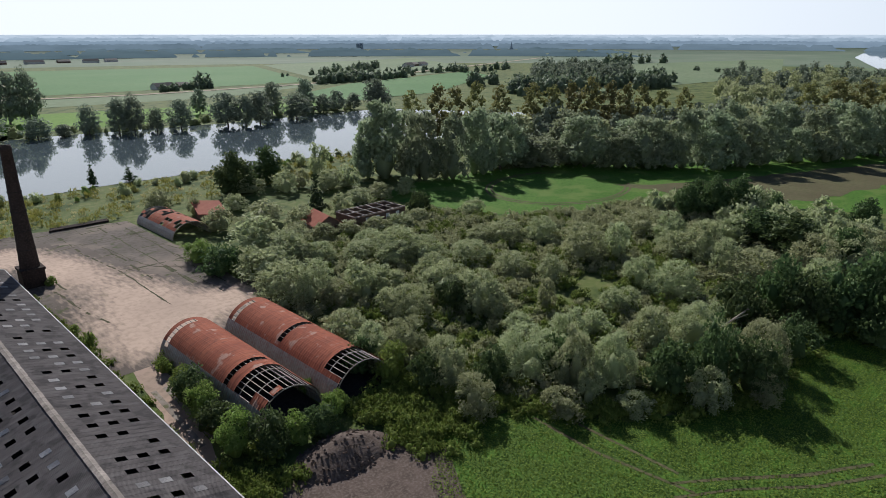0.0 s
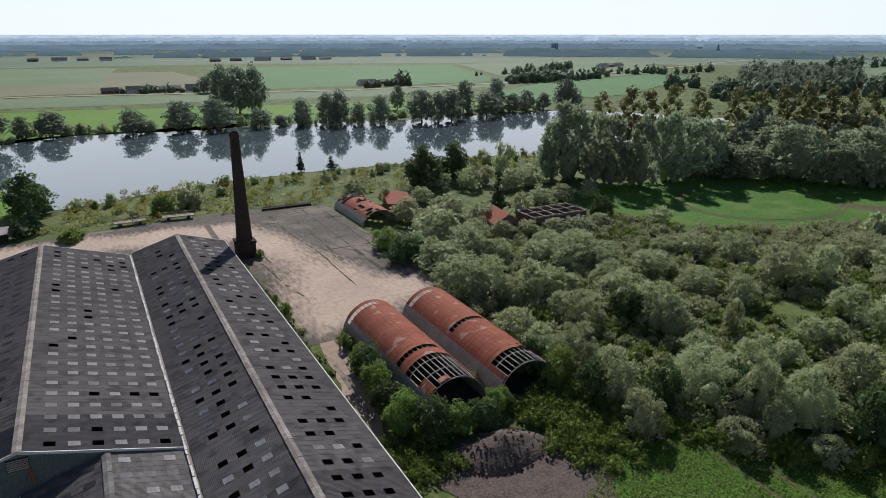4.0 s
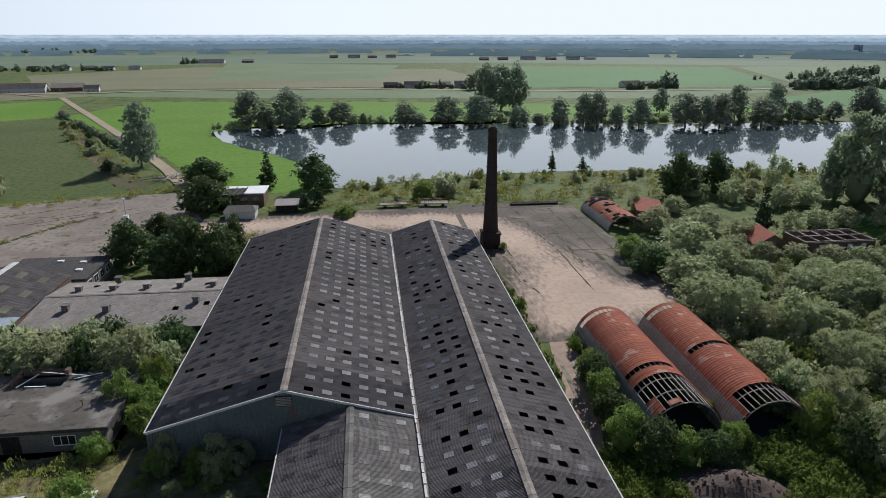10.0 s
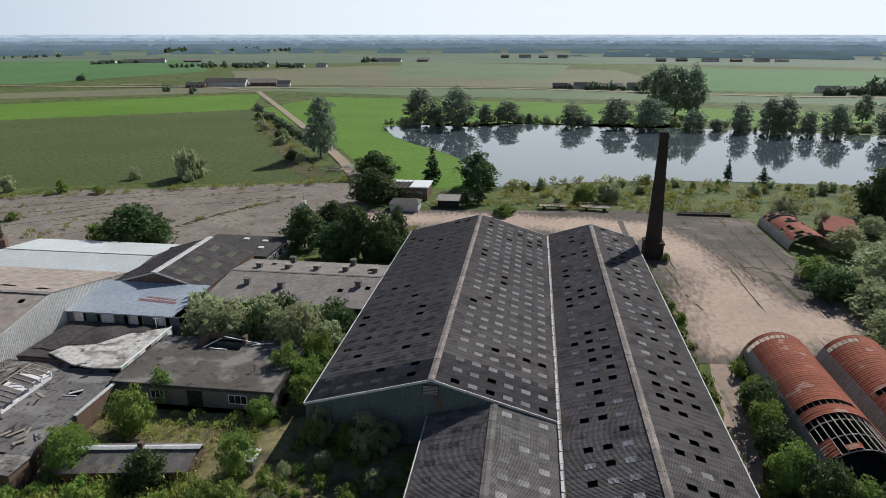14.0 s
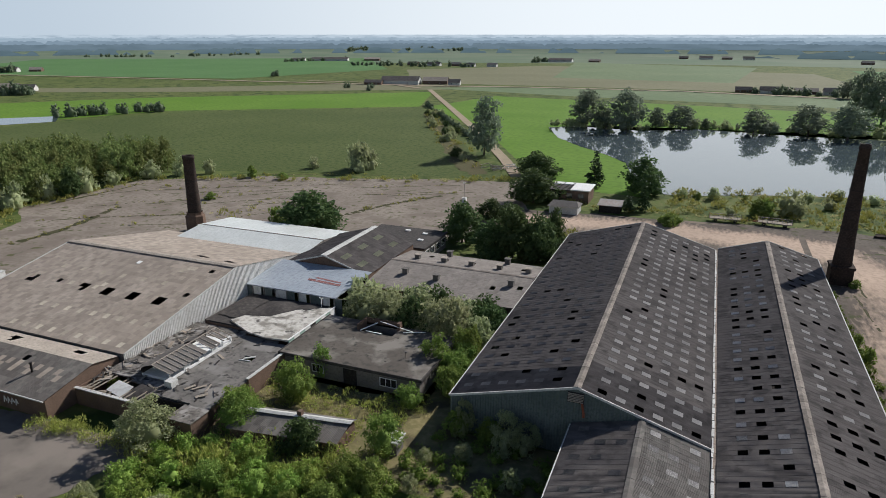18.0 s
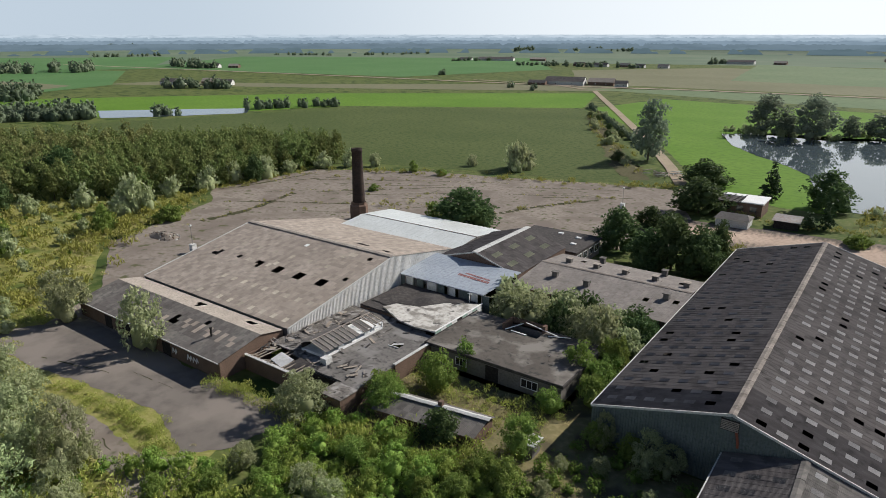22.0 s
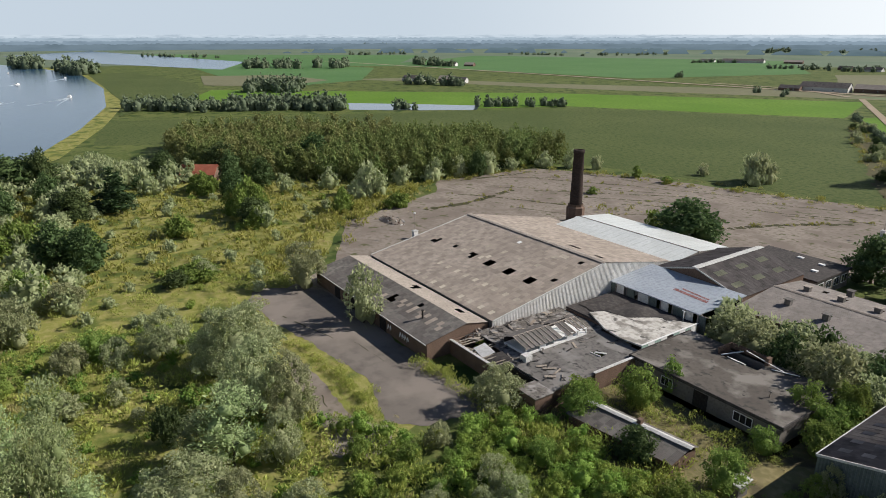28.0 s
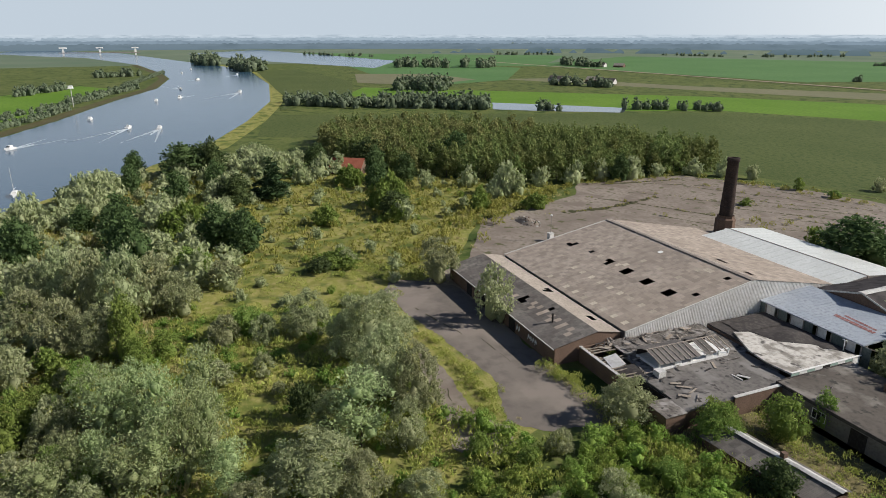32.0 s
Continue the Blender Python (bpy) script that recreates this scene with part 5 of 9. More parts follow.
put("monitor_ridge", Build().bar((-70.1, 62, 4.9), (-70.1, 75.6, 4.9), 0.16, 0.1).mesh("monitor_ridge", M_ridge), mon)
put("roof_box", Build().box(-66.6, 60.6, 2.8, -65.3, 61.9, 3.75).mesh("roof_box", M_edge), ruin, "grey-white ventilation box")
put("brick_hut", Build().box(-60.0, 54.4, 0, -56.4, 57.5, 3.1).mesh("brick_hut", M_brick), ruin, "small brick hut")
put("hut_roof", Build().box(-60.2, 54.2, 3.1, -56.2, 57.7, 3.22).mesh("hut_roof", M_felt_torn), ruin)
# bare rafters and a leaning panel over the fallen-in front rooms
for k in range(15):
    x = -77.9 + 0.75 * k
    if k in (5, 9):
        continue
    put("bare_rafter", Build().bar((x, 56.2, 2.72), (x + 0.2, 60.6 if k % 4 else 58.6, 2.76 if k % 4 else 1.6), 0.1, 0.16).mesh("bare_rafter", M_timber), ruin)
put("leaning_panel", Build().add([(-73.6, 57.0, 2.9), (-70.6, 56.6, 2.5), (-70.2, 58.6, 3.2), (-73.3, 59.0, 3.4), (-73.6, 57.0, 2.82), (-70.6, 56.6, 2.42), (-70.2, 58.6, 3.12), (-73.3, 59.0, 3.32)],
                                 [(0, 1, 2, 3), (7, 6, 5, 4), (0, 4, 5, 1), (1, 5, 6, 2), (2, 6, 7, 3), (3, 7, 4, 0)]).mesh("leaning_panel", M_wall_white), ruin, "white panel leaning over a hole")
put("leaning_panel", Build().add([(-70.4, 56.8, 2.6), (-67.6, 57.0, 2.0), (-67.2, 59.6, 2.9), (-70.0, 59.8, 3.1)], [(0, 1, 2, 3)]).mesh("leaning_panel", M_bitumen_dark), ruin)
put("hole_edge", Build().bar((-62.2, 71.2, 2.86), (-60.2, 71.3, 2.9), 0.2, 0.1).bar((-60.2, 72.6, 3.0), (-62.0, 72.0, 2.7), 0.5, 0.06).mesh("hole_edge", M_edge), ruin)
rd = np.random.default_rng(21)
for k in range(150):
    if k < 60:
        x, y = rd.uniform(-78.2, -72.6), rd.uniform(61, 79)
    elif k < 95:
        x, y = -78 + rd.uniform(0, 1.8), rd.uniform(57, 70)
    else:
        x, y = rd.uniform(-72.5, -58), rd.uniform(58.8, 62) if k % 2 else rd.uniform(59, 78)
    a = rd.uniform(0, math.pi)
    l = rd.uniform(0.4, 2.2)
    if -72.5 < x < -66.8 and 61 < y < 76:
        continue
    z = 2.84 + rd.uniform(0, 0.12)
    put("fallen_plank", Build().bar((x, y, z), (x + l * math.cos(a), y + l * math.sin(a), z + rd.uniform(-0.02, 0.25)), rd.uniform(0.08, 0.35) * (2 if k % 7 == 0 else 1), 0.05).mesh("fallen_plank", (M_timber, M_felt_torn, M_bitumen_dark, M_roof_mid, M_felt, M_ridge, M_bitumen_dark)[k % 7]), ruin)

# low lean-to in the weeds
shed_l = thing("low_lean_to_shed", "low shed with a mossy corrugated roof among weeds", "shed")
roof_slope(shed_l, "roof_slope", (-52.9, 56.6, 2.0), (-37.8, 58.9, 2.0), (-52.9, 60.2, 2.9), (-37.8, 62.5, 2.9), 3, M_roof_mid, (), (), "grey corrugated slope")
roof_slope(shed_l, "roof_slope", (-52.9, 62.0, 2.3), (-37.8, 64.3, 2.3), (-52.9, 60.2, 2.9), (-37.8, 62.5, 2.9), 2, M_roof_mid)
ridge_cap(shed_l, (-53, 60.2, 2.95), (-37.7, 62.5, 2.95), M_edge, 0.45)
put("wall", Build().add([(-52.6, 57.0, 0), (-38.1, 59.2, 0), (-38.1, 63.8, 0), (-52.6, 61.6, 0), (-52.6, 57.0, 1.95), (-38.1, 59.2, 1.95), (-38.1, 63.8, 2.2), (-52.6, 61.6, 2.2)],
                        [(0, 1, 5, 4), (1, 2, 6, 5), (2, 3, 7, 6), (3, 0, 4, 7)]).mesh("wall", M_brick), shed_l)
put("small_stack", Build().box(-45.0, 61.2, 2.6, -44.4, 61.8, 3.7).mesh("small_stack", M_brick), shed_l)
kiosk = thing("concrete_kiosk", "small concrete kiosk with a flat slab on top", "kiosk")
put("body", Build().box(-33.2, 62.0, 0, -31.2, 64.0, 1.9).mesh("body", M_render), kiosk)
put("slab", Build().box(-33.5, 61.7, 1.9, -30.9, 64.3, 2.05).mesh("slab", M_edge), kiosk)

# chimneys
ch = thing("factory_chimney", "tall tapering near-black brick chimney on a square base", "chimney", (29.4, 150.9, 0))
put("base", Build().box(-2.1, -2.1, 0, 2.1, 2.1, 3.6).box(-2.3, -2.3, 3.6, 2.3, 2.3, 4.1).mesh("base", M_chimney), ch, "square brick base")
prof = [(1.85, 4.1), (1.5, 12), (1.22, 20), (1.0, 28.2), (1.12, 28.3), (1.12, 28.8), (1.0, 28.9), (1.0, 29.3), (0.75, 29.3), (0.75, 24)]
put("shaft", Build().lathe(prof, 28).mesh("shaft", M_chimney, True), ch, "round tapering brick shaft")
for z in (8, 12, 16, 20, 24):
    rr = 1.85 - (z - 4.1) * 0.0352 + 0.03
    put("iron_band", Build().lathe([(rr, z), (rr + 0.03, z), (rr + 0.03, z + 0.15), (rr, z + 0.15)], 28).mesh("iron_band", M_dark), ch)
ch2 = thing("factory_chimney", "shorter brown brick chimney with an octagonal foot", "chimney", (-123.8, 131.0, 0))
put("base", Build().lathe([(2.5, 0), (2.5, 4.2), (2.1, 4.6), (2.1, 5.2)], 8).mesh("base", M_brick), ch2, "octagonal brown brick foot")
put("shaft", Build().lathe([(1.75, 5.2), (1.55, 12), (1.38, 19.2), (1.55, 19.3), (1.55, 20.2), (1.1, 20.2), (1.1, 15)], 28).mesh("shaft", M_chimney, True), ch2, "round dark brick shaft")
for z in (7.5, 10.5, 13.5, 16.5):
    put("iron_band", Build().lathe([(1.78 - (z - 5.2) * 0.027, z), (1.8 - (z - 5.2) * 0.027, z), (1.8 - (z - 5.2) * 0.027, z + 0.15), (1.78 - (z - 5.2) * 0.027, z + 0.15)], 28).mesh("iron_band", M_dark), ch2)
put("stove_door", Build().box(1.9, -1.9, 0.2, 2.4, -1.2, 2.2).mesh("stove_door", M_white), ch2)

# barrel-vaulted rusty sheds
def barrel_shed(name, cx, y0, y1, radius, open_cells, label, floor_z=0.0):
    ob = thing(name, label, "shed", group="rusted barrel sheds")
    na, bay = 20, 1.05
    nb = int(round((y1 - y0) / bay))
    step = (y1 - y0) / nb
    for j in range(nb):
        for lo_i, hi_i, name_, mat_, text in ((0, 4, "side_sheet", M_zinc, "grey zinc sheet"), (4, na - 4, "vault_sheet", M_rust, "rust-red curved sheet"), (na - 4, na, "side_sheet", M_zinc, "grey zinc sheet")):
            i = lo_i
            while i < hi_i:
                if (i, j) in open_cells:
                    i += 1
                    continue
                e = i
                while e < hi_i and (e, j) not in open_cells:
                    e += 1
                vv, ff = [], []
                for s in range(5):
                    yy = y0 + step * (j + s / 4 * 1.01)
                    rr = radius + (0.05 if s in (0, 4) else 0.0) + (0.03 if s == 2 else 0)
                    for q in range(i, e + 1):
                        a = math.pi * q / na
                        vv.append((cx - rr * math.cos(a), yy, rr * 1.04 * math.sin(a)))
                w = e - i + 1
                for s in range(4):
                    for q in range(e - i):
                        ff.append((s * w + q, s * w + q + 1, s * w + w + q + 1, s * w + w + q))
                put(name_, mesh_of(name_, vv, ff, mat_), ob, text)
                i = e
    for j in range(0, nb + 1, 3):
        rib = Build()
        yy = y0 + step * j
        for i in range(na):
            a, c = math.pi * i / na, math.pi * (i + 1) / na
            rr = radius - 0.28
            rib.bar((cx - rr * math.cos(a), yy, rr * 1.04 * math.sin(a)), (cx - rr * math.cos(c), yy, rr * 1.04 * math.sin(c)), 0.12, 0.12)
        put("rib", rib.mesh("rib", M_rib), ob)
    for i in range(2, na - 1):
        a = math.pi * i / na
        rr = radius - 0.2
        put("purlin", Build().bar((cx - rr * math.cos(a), y0, rr * 1.04 * math.sin(a)), (cx - rr * math.cos(a), y1, rr * 1.04 * math.sin(a)), 0.1, 0.1).mesh("purlin", M_rib), ob)
    return ob, step, nb


def cells(i0, i1, j0, j1):
    return {(i, j) for i in range(i0, i1) for j in range(j0, j1)}


barrel_shed("barrel_shed", 39.8, 69.0, 99.4, 5.3, cells(4, 14, 0, 7) - cells(4, 6, 0, 3) - {(7, 0), (8, 0)} | cells(4, 13, 9, 10) | cells(3, 11, 27, 28), "rusted barrel-vaulted shed with its near end stripped to the ribs")
barrel_shed("barrel_shed", 51.3, 67.8, 99.6, 5.4, cells(5, 14, 0, 4) | cells(5, 13, 15, 16) | cells(4, 10, 28, 29), "rusted barrel-vaulted shed with missing sheets above its open end")
# The sheds' inner shade is put into these near-black floors.
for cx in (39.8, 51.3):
    floor_ob = tagged(new("shed_floor", Build().box(cx - 5, 68, 0.0, cx + 5, 99, 0.1).mesh("shed_floor", M_dark)), "near-black floor inside a barrel shed, shade in its colour", "floor", "", "structure")

# ---- vegetation ----
ICO_V, ICO_F = None, None
_bm = bmesh.new()
bmesh.ops.create_icosphere(_bm, subdivisions=2, radius=1.0)
ICO_V = np.array([v.co[:] for v in _bm.verts])
ICO_F = np.array([[v.index for v in f.verts] for f in _bm.faces])
_bm.free()
_bm = bmesh.new()
bmesh.ops.create_icosphere(_bm, subdivisions=1, radius=1.0)
ICO1_V = np.array([v.co[:] for v in _bm.verts])
ICO1_F = np.array([[v.index for v in f.verts] for f in _bm.faces])
_bm.free()


def fast_mesh(name, v, quads, tris, material):
    me = bpy.data.meshes.new(name)
    me.vertices.add(len(v))
    me.vertices.foreach_set("co", np.asarray(v, float).ravel())
    nq, nt = len(quads), len(tris)
    loops = np.concatenate([np.asarray(quads, int).reshape(-1), np.asarray(tris, int).reshape(-1)])
    me.loops.add(len(loops))
    me.loops.foreach_set("vertex_index", loops)
    me.polygons.add(nq + nt)
    me.polygons.foreach_set("loop_start", np.concatenate([np.arange(nq) * 4, nq * 4 + np.arange(nt) * 3]))
    me.materials.append(material)
    me.update()
    return me


def leaf_quads(p, out, size, r, narrow=0.45, up=0.3):
    """One pointed leaf spray at every place of p, lying roughly along the crown's surface."""
    n = len(p)
    d = r.normal(size=(n, 3)) * 0.75 + out * 0.75
    d[:, 2] += up
    d /= np.linalg.norm(d, axis=1)[:, None]
    s = np.cross(d, r.normal(size=(n, 3)) + np.array((0, 0, 0.5)))
    s /= np.linalg.norm(s, axis=1)[:, None] + 1e-9
    ln = size * r.uniform(0.55, 1.35, n)[:, None]
    w = ln * narrow * r.uniform(0.7, 1.2, n)[:, None]
    bend = np.cross(s, d) * ln * 0.12
    v = np.stack([p - d * ln * 0.5, p + s * w * 0.5 + bend, p + d * ln * 0.5, p - s * w * 0.5 + bend], 1).reshape(-1, 3)
    return v, np.arange(4 * n).reshape(n, 4)


def clumps_over(lobes, r, each=5):
    """Small clumps of foliage standing out over the surface of the lobes, none buried inside a neighbour."""
    area = lobes[:, 3] * lobes[:, 5]
    mid = np.median(area)
    size = math.sqrt(mid) * 0.62
    out = []
    for k, c in enumerate(lobes):
        m = int(np.clip(each * area[k] / mid, 3, 60))
        d = r.normal(size=(m, 3))
        d[:, 2] = np.where(d[:, 2] < -0.25, -d[:, 2], d[:, 2])
        d /= np.linalg.norm(d, axis=1)[:, None]
        p = c[:3] + d * c[3:6] * 0.88
        for q in p:
            inside = (((q - lobes[:, :3]) / lobes[:, 3:6]) ** 2).sum(1) < 0.5
            inside[k] = False
            if not inside.any() and q[2] > 0.1:
                w = size * r.uniform(0.6, 1.35)
                out.append((*q, w, w, w * r.uniform(0.7, 1.1)))
    return np.array(out) if out else lobes


def crown_mesh(name, lobes, material, n_leaves, leaf, r, core=0.72, narrow=0.45, up=0.3, fine=False):
    """A crown: inner masses of foliage hidden under many leaf sprays gathered in clumps. lobes: rows of centre and radii."""
    lobes = np.asarray(lobes, float)
    vs, tris, k = [], [], 0
    bv, bf = (ICO_V, ICO_F) if fine else (ICO1_V, ICO1_F)
    if n_leaves >= 700 and narrow < 0.6:
        core = min(core, 0.46)
    for c in lobes if core else ():
        j = 1 + r.normal(0, 0.12, len(bv))
        vs.append(c[:3] + bv * c[3:6] * core * j[:, None])
        tris.append(bf + k)
        k += len(bv)
    if n_leaves >= 220:
        lobes = np.concatenate([lobes, clumps_over(lobes, r)])
        area = lobes[:, 3] * lobes[:, 5]
        area = np.minimum(area, 6 * np.median(area))
    else:
        area = lobes[:, 3] * lobes[:, 5]
    pick = r.choice(len(lobes), n_leaves, p=area / area.sum())
    d = r.normal(size=(n_leaves, 3))
    d[:, 2] = np.where(d[:, 2] < -0.3, -d[:, 2], d[:, 2])
    d /= np.linalg.norm(d, axis=1)[:, None]
    rad = (r.uniform(0.25, 1.0, n_leaves) ** 0.4 * 1.08)[:, None]
    p = lobes[pick, :3] + d * lobes[pick, 3:6] * rad
    p[:, 2] = np.maximum(p[:, 2], 0.05)
    lv, lq = leaf_quads(p, d, leaf, r, narrow, up)
    vs.append(lv)
    return fast_mesh(name, np.concatenate(vs), lq + k, np.concatenate(tris) if tris else np.zeros((0, 3), int), material)


def trunk_mesh(name, height, radius, r, limbs=4, spread=1.2):
    b = Build()
    pts = [(0, 0, -0.15)]
    for k in range(1, 4):
        pts.append((r.normal(0, 0.04) * height * 0.3, r.normal(0, 0.04) * height * 0.3, height * k / 3))
    for k in range(3):
        seg = Build().lathe([(1, 0), (1, 1)], 7)
        p, q = Vector(pts[k]), Vector(pts[k + 1])
        r0, r1 = radius * (1 - 0.25 * k), radius * (1 - 0.25 * (k + 1))
        b.add([(p if z < 0.5 else q) + Vector((x, y, 0)) * (r0 if z < 0.5 else r1) for x, y, z in seg.v], seg.f)
    for k in range(limbs):
        a = r.uniform(0, 6.28)
        f = r.uniform(0.4, 0.95)
        i = min(2, int(f * 3))
        p = Vector(pts[i]).lerp(Vector(pts[i + 1]), f * 3 - i)
        q = p + Vector((math.cos(a) * spread, math.sin(a) * spread, spread * r.uniform(0.5, 1.1)))
        b.bar(p, q, radius * 0.5, sides=5)
    return b.mesh(name, M_bark)


def lobes_bush(r, n, rx, h, size):
    """Lobes of a bush leafy down to the ground: one or two main domes with smaller swellings over them."""
    lean = r.uniform(0, 6.28)
    out = [(0.1 * rx * math.cos(lean), 0.1 * rx * math.sin(lean), h * 0.28, rx * 0.82, rx * 0.76, h * 0.68),
           (-0.38 * rx * math.cos(lean), -0.38 * rx * math.sin(lean), h * 0.2, rx * 0.62, rx * 0.6, h * 0.52)]
    for k in range(n - 2):
        a, u = 2.4 * k + r.uniform(-0.5, 0.5), r.uniform(0.02, 0.98)
        w = rx * (1 - u ** 2) ** 0.5 * r.uniform(0.62, 0.86)
        s = size * r.uniform(0.55, 0.95) * (1.0 - 0.25 * u)
        out.append((w * math.cos(a), w * math.sin(a), s * 0.4 + (h - s * 1.1) * u, s, s, s * r.uniform(0.9, 1.3)))
    return out


def lobes_tree(r, n, rx, h, size):
    """Lobes of a tree crown: egg-shaped and uneven, narrower towards the foot."""
    out = []
    for k in range(n):
        a = 2.4 * k + r.uniform(-0.5, 0.5)
        u = (k + r.uniform(0.2, 0.8)) / n
        w = rx * math.sin(math.pi * (0.16 + 0.8 * u)) ** 0.8 * r.uniform(0.35, 0.8)
        s = size * r.uniform(0.7, 1.1) * (1.0 - 0.25 * u)
        out.append((w * math.cos(a), w * math.sin(a), max(s * 0.7, h * 0.1 + (h * 0.9 - s * 0.9) * u), s, s, s * r.uniform(0.9, 1.3)))
    return out


def lobes_stand(r, n, rx, h, size):
    """Lobes of a full tree leafy to the ground, bulging in the middle."""
    out = []
    for k in range(n):
        a = 2.4 * k + r.uniform(-0.6, 0.6)
        u = (k + r.uniform(0.1, 0.9)) / n
        w = rx * (0.6 + 0.4 * math.sin(math.pi * min(1.0, u * 1.25))) * (1 - u ** 6) * r.uniform(0.45, 0.9)
        s = size * r.uniform(0.7, 1.2) * (1.0 - 0.12 * u)
        out.append((w * math.cos(a), w * math.sin(a), max(s * 0.6, (h - s) * u), s, s, s * r.uniform(0.9, 1.3)))
    return out


def lobes_cone(r, n, rx, h, z0):
    out = []
    for k in range(n):
        u = (k + 0.5) / n
        w = rx * (1 - u) ** 0.8
        a = k * 2.4
        s = max(0.3, w * 0.65)
        out.append((w * 0.4 * math.cos(a), w * 0.4 * math.sin(a), z0 + (h - z0) * u, s, s, s * 0.9))
    return out


def lobes_column(r, n, rx, h, z0):
    out = []
    for k in range(n):
        u = (k + 0.5) / n
        w = rx * math.sin(math.pi * (0.15 + 0.8 * u)) ** 0.7
        a = r.uniform(0, 6.28)
        s = rx * r.uniform(0.5, 0.8)
        out.append((w * 0.5 * math.cos(a), w * 0.5 * math.sin(a), z0 + (h - z0 - s * 0.5) * u, s * 0.9, s * 0.9, s * 1.25))
    return out


def make_tree(name, label, category, group, crown, trunk):
    ob = thing(name, label, category, (0, 0, -500), group)
    if trunk is not None:
        put("trunk", trunk, ob)
    put("crown", crown, ob)
    return ob


rt = np.random.default_rng(12)
KINDS = {}


def kind(key, n_variants, maker):
    KINDS[key] = [maker(k) for k in range(n_variants)]


kind("willow", 5, lambda k: make_tree("willow_bush", "grey-green willow bush with silvery narrow leaves", "bush", "willow thicket",
     crown_mesh("crown", lobes_bush(rt, 16, 3.3, 6.6, 1.2), L_willow, 4000, 0.33, rt, core=0.6, narrow=0.42, up=0.2), trunk_mesh("trunk", 2.4, 0.14, rt, 5)))
kind("willow_mid", 4, lambda k: make_tree("willow_bush", "grey-green willow bush with silvery narrow leaves", "bush", "far willow thicket",
     crown_mesh("crown", lobes_bush(rt, 10, 3.3, 5.6, 1.6), L_willow, 250, 0.95, rt, core=0.66, narrow=0.46, up=0.5), trunk_mesh("trunk", 2.2, 0.14, rt, 2)))
kind("shrub", 4, lambda k: make_tree("green_shrub", "bright yellow-green leafy shrub", "shrub", "green shrubs",
     crown_mesh("crown", lobes_bush(rt, 10, 2.3, 4.6, 1.15), L_shrub, 2000, 0.25, rt, core=0.6, narrow=0.6), trunk_mesh("trunk", 2.0, 0.1, rt, 4)))
kind("dark", 3, lambda k: make_tree("broadleaf_tree", "dense dark green broadleaf tree", "tree", "dark broadleaf trees",
     crown_mesh("crown", lobes_stand(rt, 20, 3.8, 8.8, 1.7), L_dark, 2600, 0.55, rt, core=0.58, narrow=0.65), trunk_mesh("trunk", 3.4, 0.25, rt, 4)))
kind("poplar", 3, lambda k: make_tree("plantation_poplar", "young plantation poplar with dull green leaves", "tree", "poplar plantation",
     crown_mesh("crown", lobes_stand(rt, 10, 2.9, 10.0, 1.7), L_poplar, 480, 0.75, rt, core=0.5, narrow=0.6, up=0.5), trunk_mesh("trunk", 5, 0.14, rt, 1)))
kind("poplar_brown", 2, lambda k: make_tree("plantation_poplar", "poplar whose leaves are turning brown", "tree", "poplar plantation",
     crown_mesh("crown", lobes_stand(rt, 10, 2.8, 10.4, 1.7), L_poplar_brown, 480, 0.75, rt, core=0.5, narrow=0.6, up=0.5), trunk_mesh("trunk", 5, 0.14, rt, 1)))
kind("bank", 4, lambda k: make_tree("lakeside_tree", "tall grey-green willow tree on the lake bank", "tree", "lakeside trees",
     crown_mesh("crown", lobes_tree(rt, 24, 5.2, 13.5, 2.3), L_far, 2200, 0.8, rt, core=0.5, narrow=0.55), trunk_mesh("trunk", 4.5, 0.3, rt, 3)))
kind("bank_mid", 3, lambda k: make_tree("lakeside_tree", "tall grey-green tree of the lakeside wood", "tree", "lakeside trees",
     crown_mesh("crown", lobes_stand(rt, 13, 4.7, 13.5, 2.5), L_far, 230, 1.7, rt, core=0.58, narrow=0.55), trunk_mesh("trunk", 4.5, 0.3, rt, 2)))
kind("conifer", 2, lambda k: make_tree("conifer", "dark green cone-shaped conifer tree", "tree", "conifers",
     crown_mesh("crown", lobes_cone(rt, 12, 2.6, 10.0, 0.6), L_conifer, 900, 0.8, rt, narrow=0.4, up=-0.2), trunk_mesh("trunk", 5, 0.2, rt, 0)))
kind("weed", 4, lambda k: make_tree("tall_weeds", "clump of tall yellow-green weeds", "weeds", "weed clumps",
     crown_mesh("crown", lobes_bush(rt, 8, 1.9, 2.0, 0.7), L_weed, 130, 0.48, rt, core=0, narrow=0.28, up=1.1), None))
kind("weed_far", 3, lambda k: make_tree("tall_weeds", "clump of tall yellow-green weeds", "weeds", "weed clumps",
     crown_mesh("crown", lobes_bush(rt, 8, 1.9, 2.0, 0.7), L_weed, 50, 0.85, rt, core=0, narrow=0.32, up=1.1), None))
kind("willow_b", 5, lambda k: make_tree("willow_bush", "grey-green willow bush with silvery narrow leaves", "bush", "willow thicket",
     crown_mesh("crown", lobes_bush(rt, 13, 3.3, 6.0, 1.35), L_willow, 1200, 0.55, rt, core=0.62, narrow=0.42, up=0.2), trunk_mesh("trunk", 2.4, 0.14, rt, 4)))
kind("shrub_b", 4, lambda k: make_tree("green_shrub", "bright yellow-green leafy shrub", "shrub", "green shrubs",
     crown_mesh("crown", lobes_bush(rt, 10, 2.3, 4.6, 1.15), L_shrub, 480, 0.62, rt, core=0.62, narrow=0.6), trunk_mesh("trunk", 2.0, 0.1, rt, 3)))

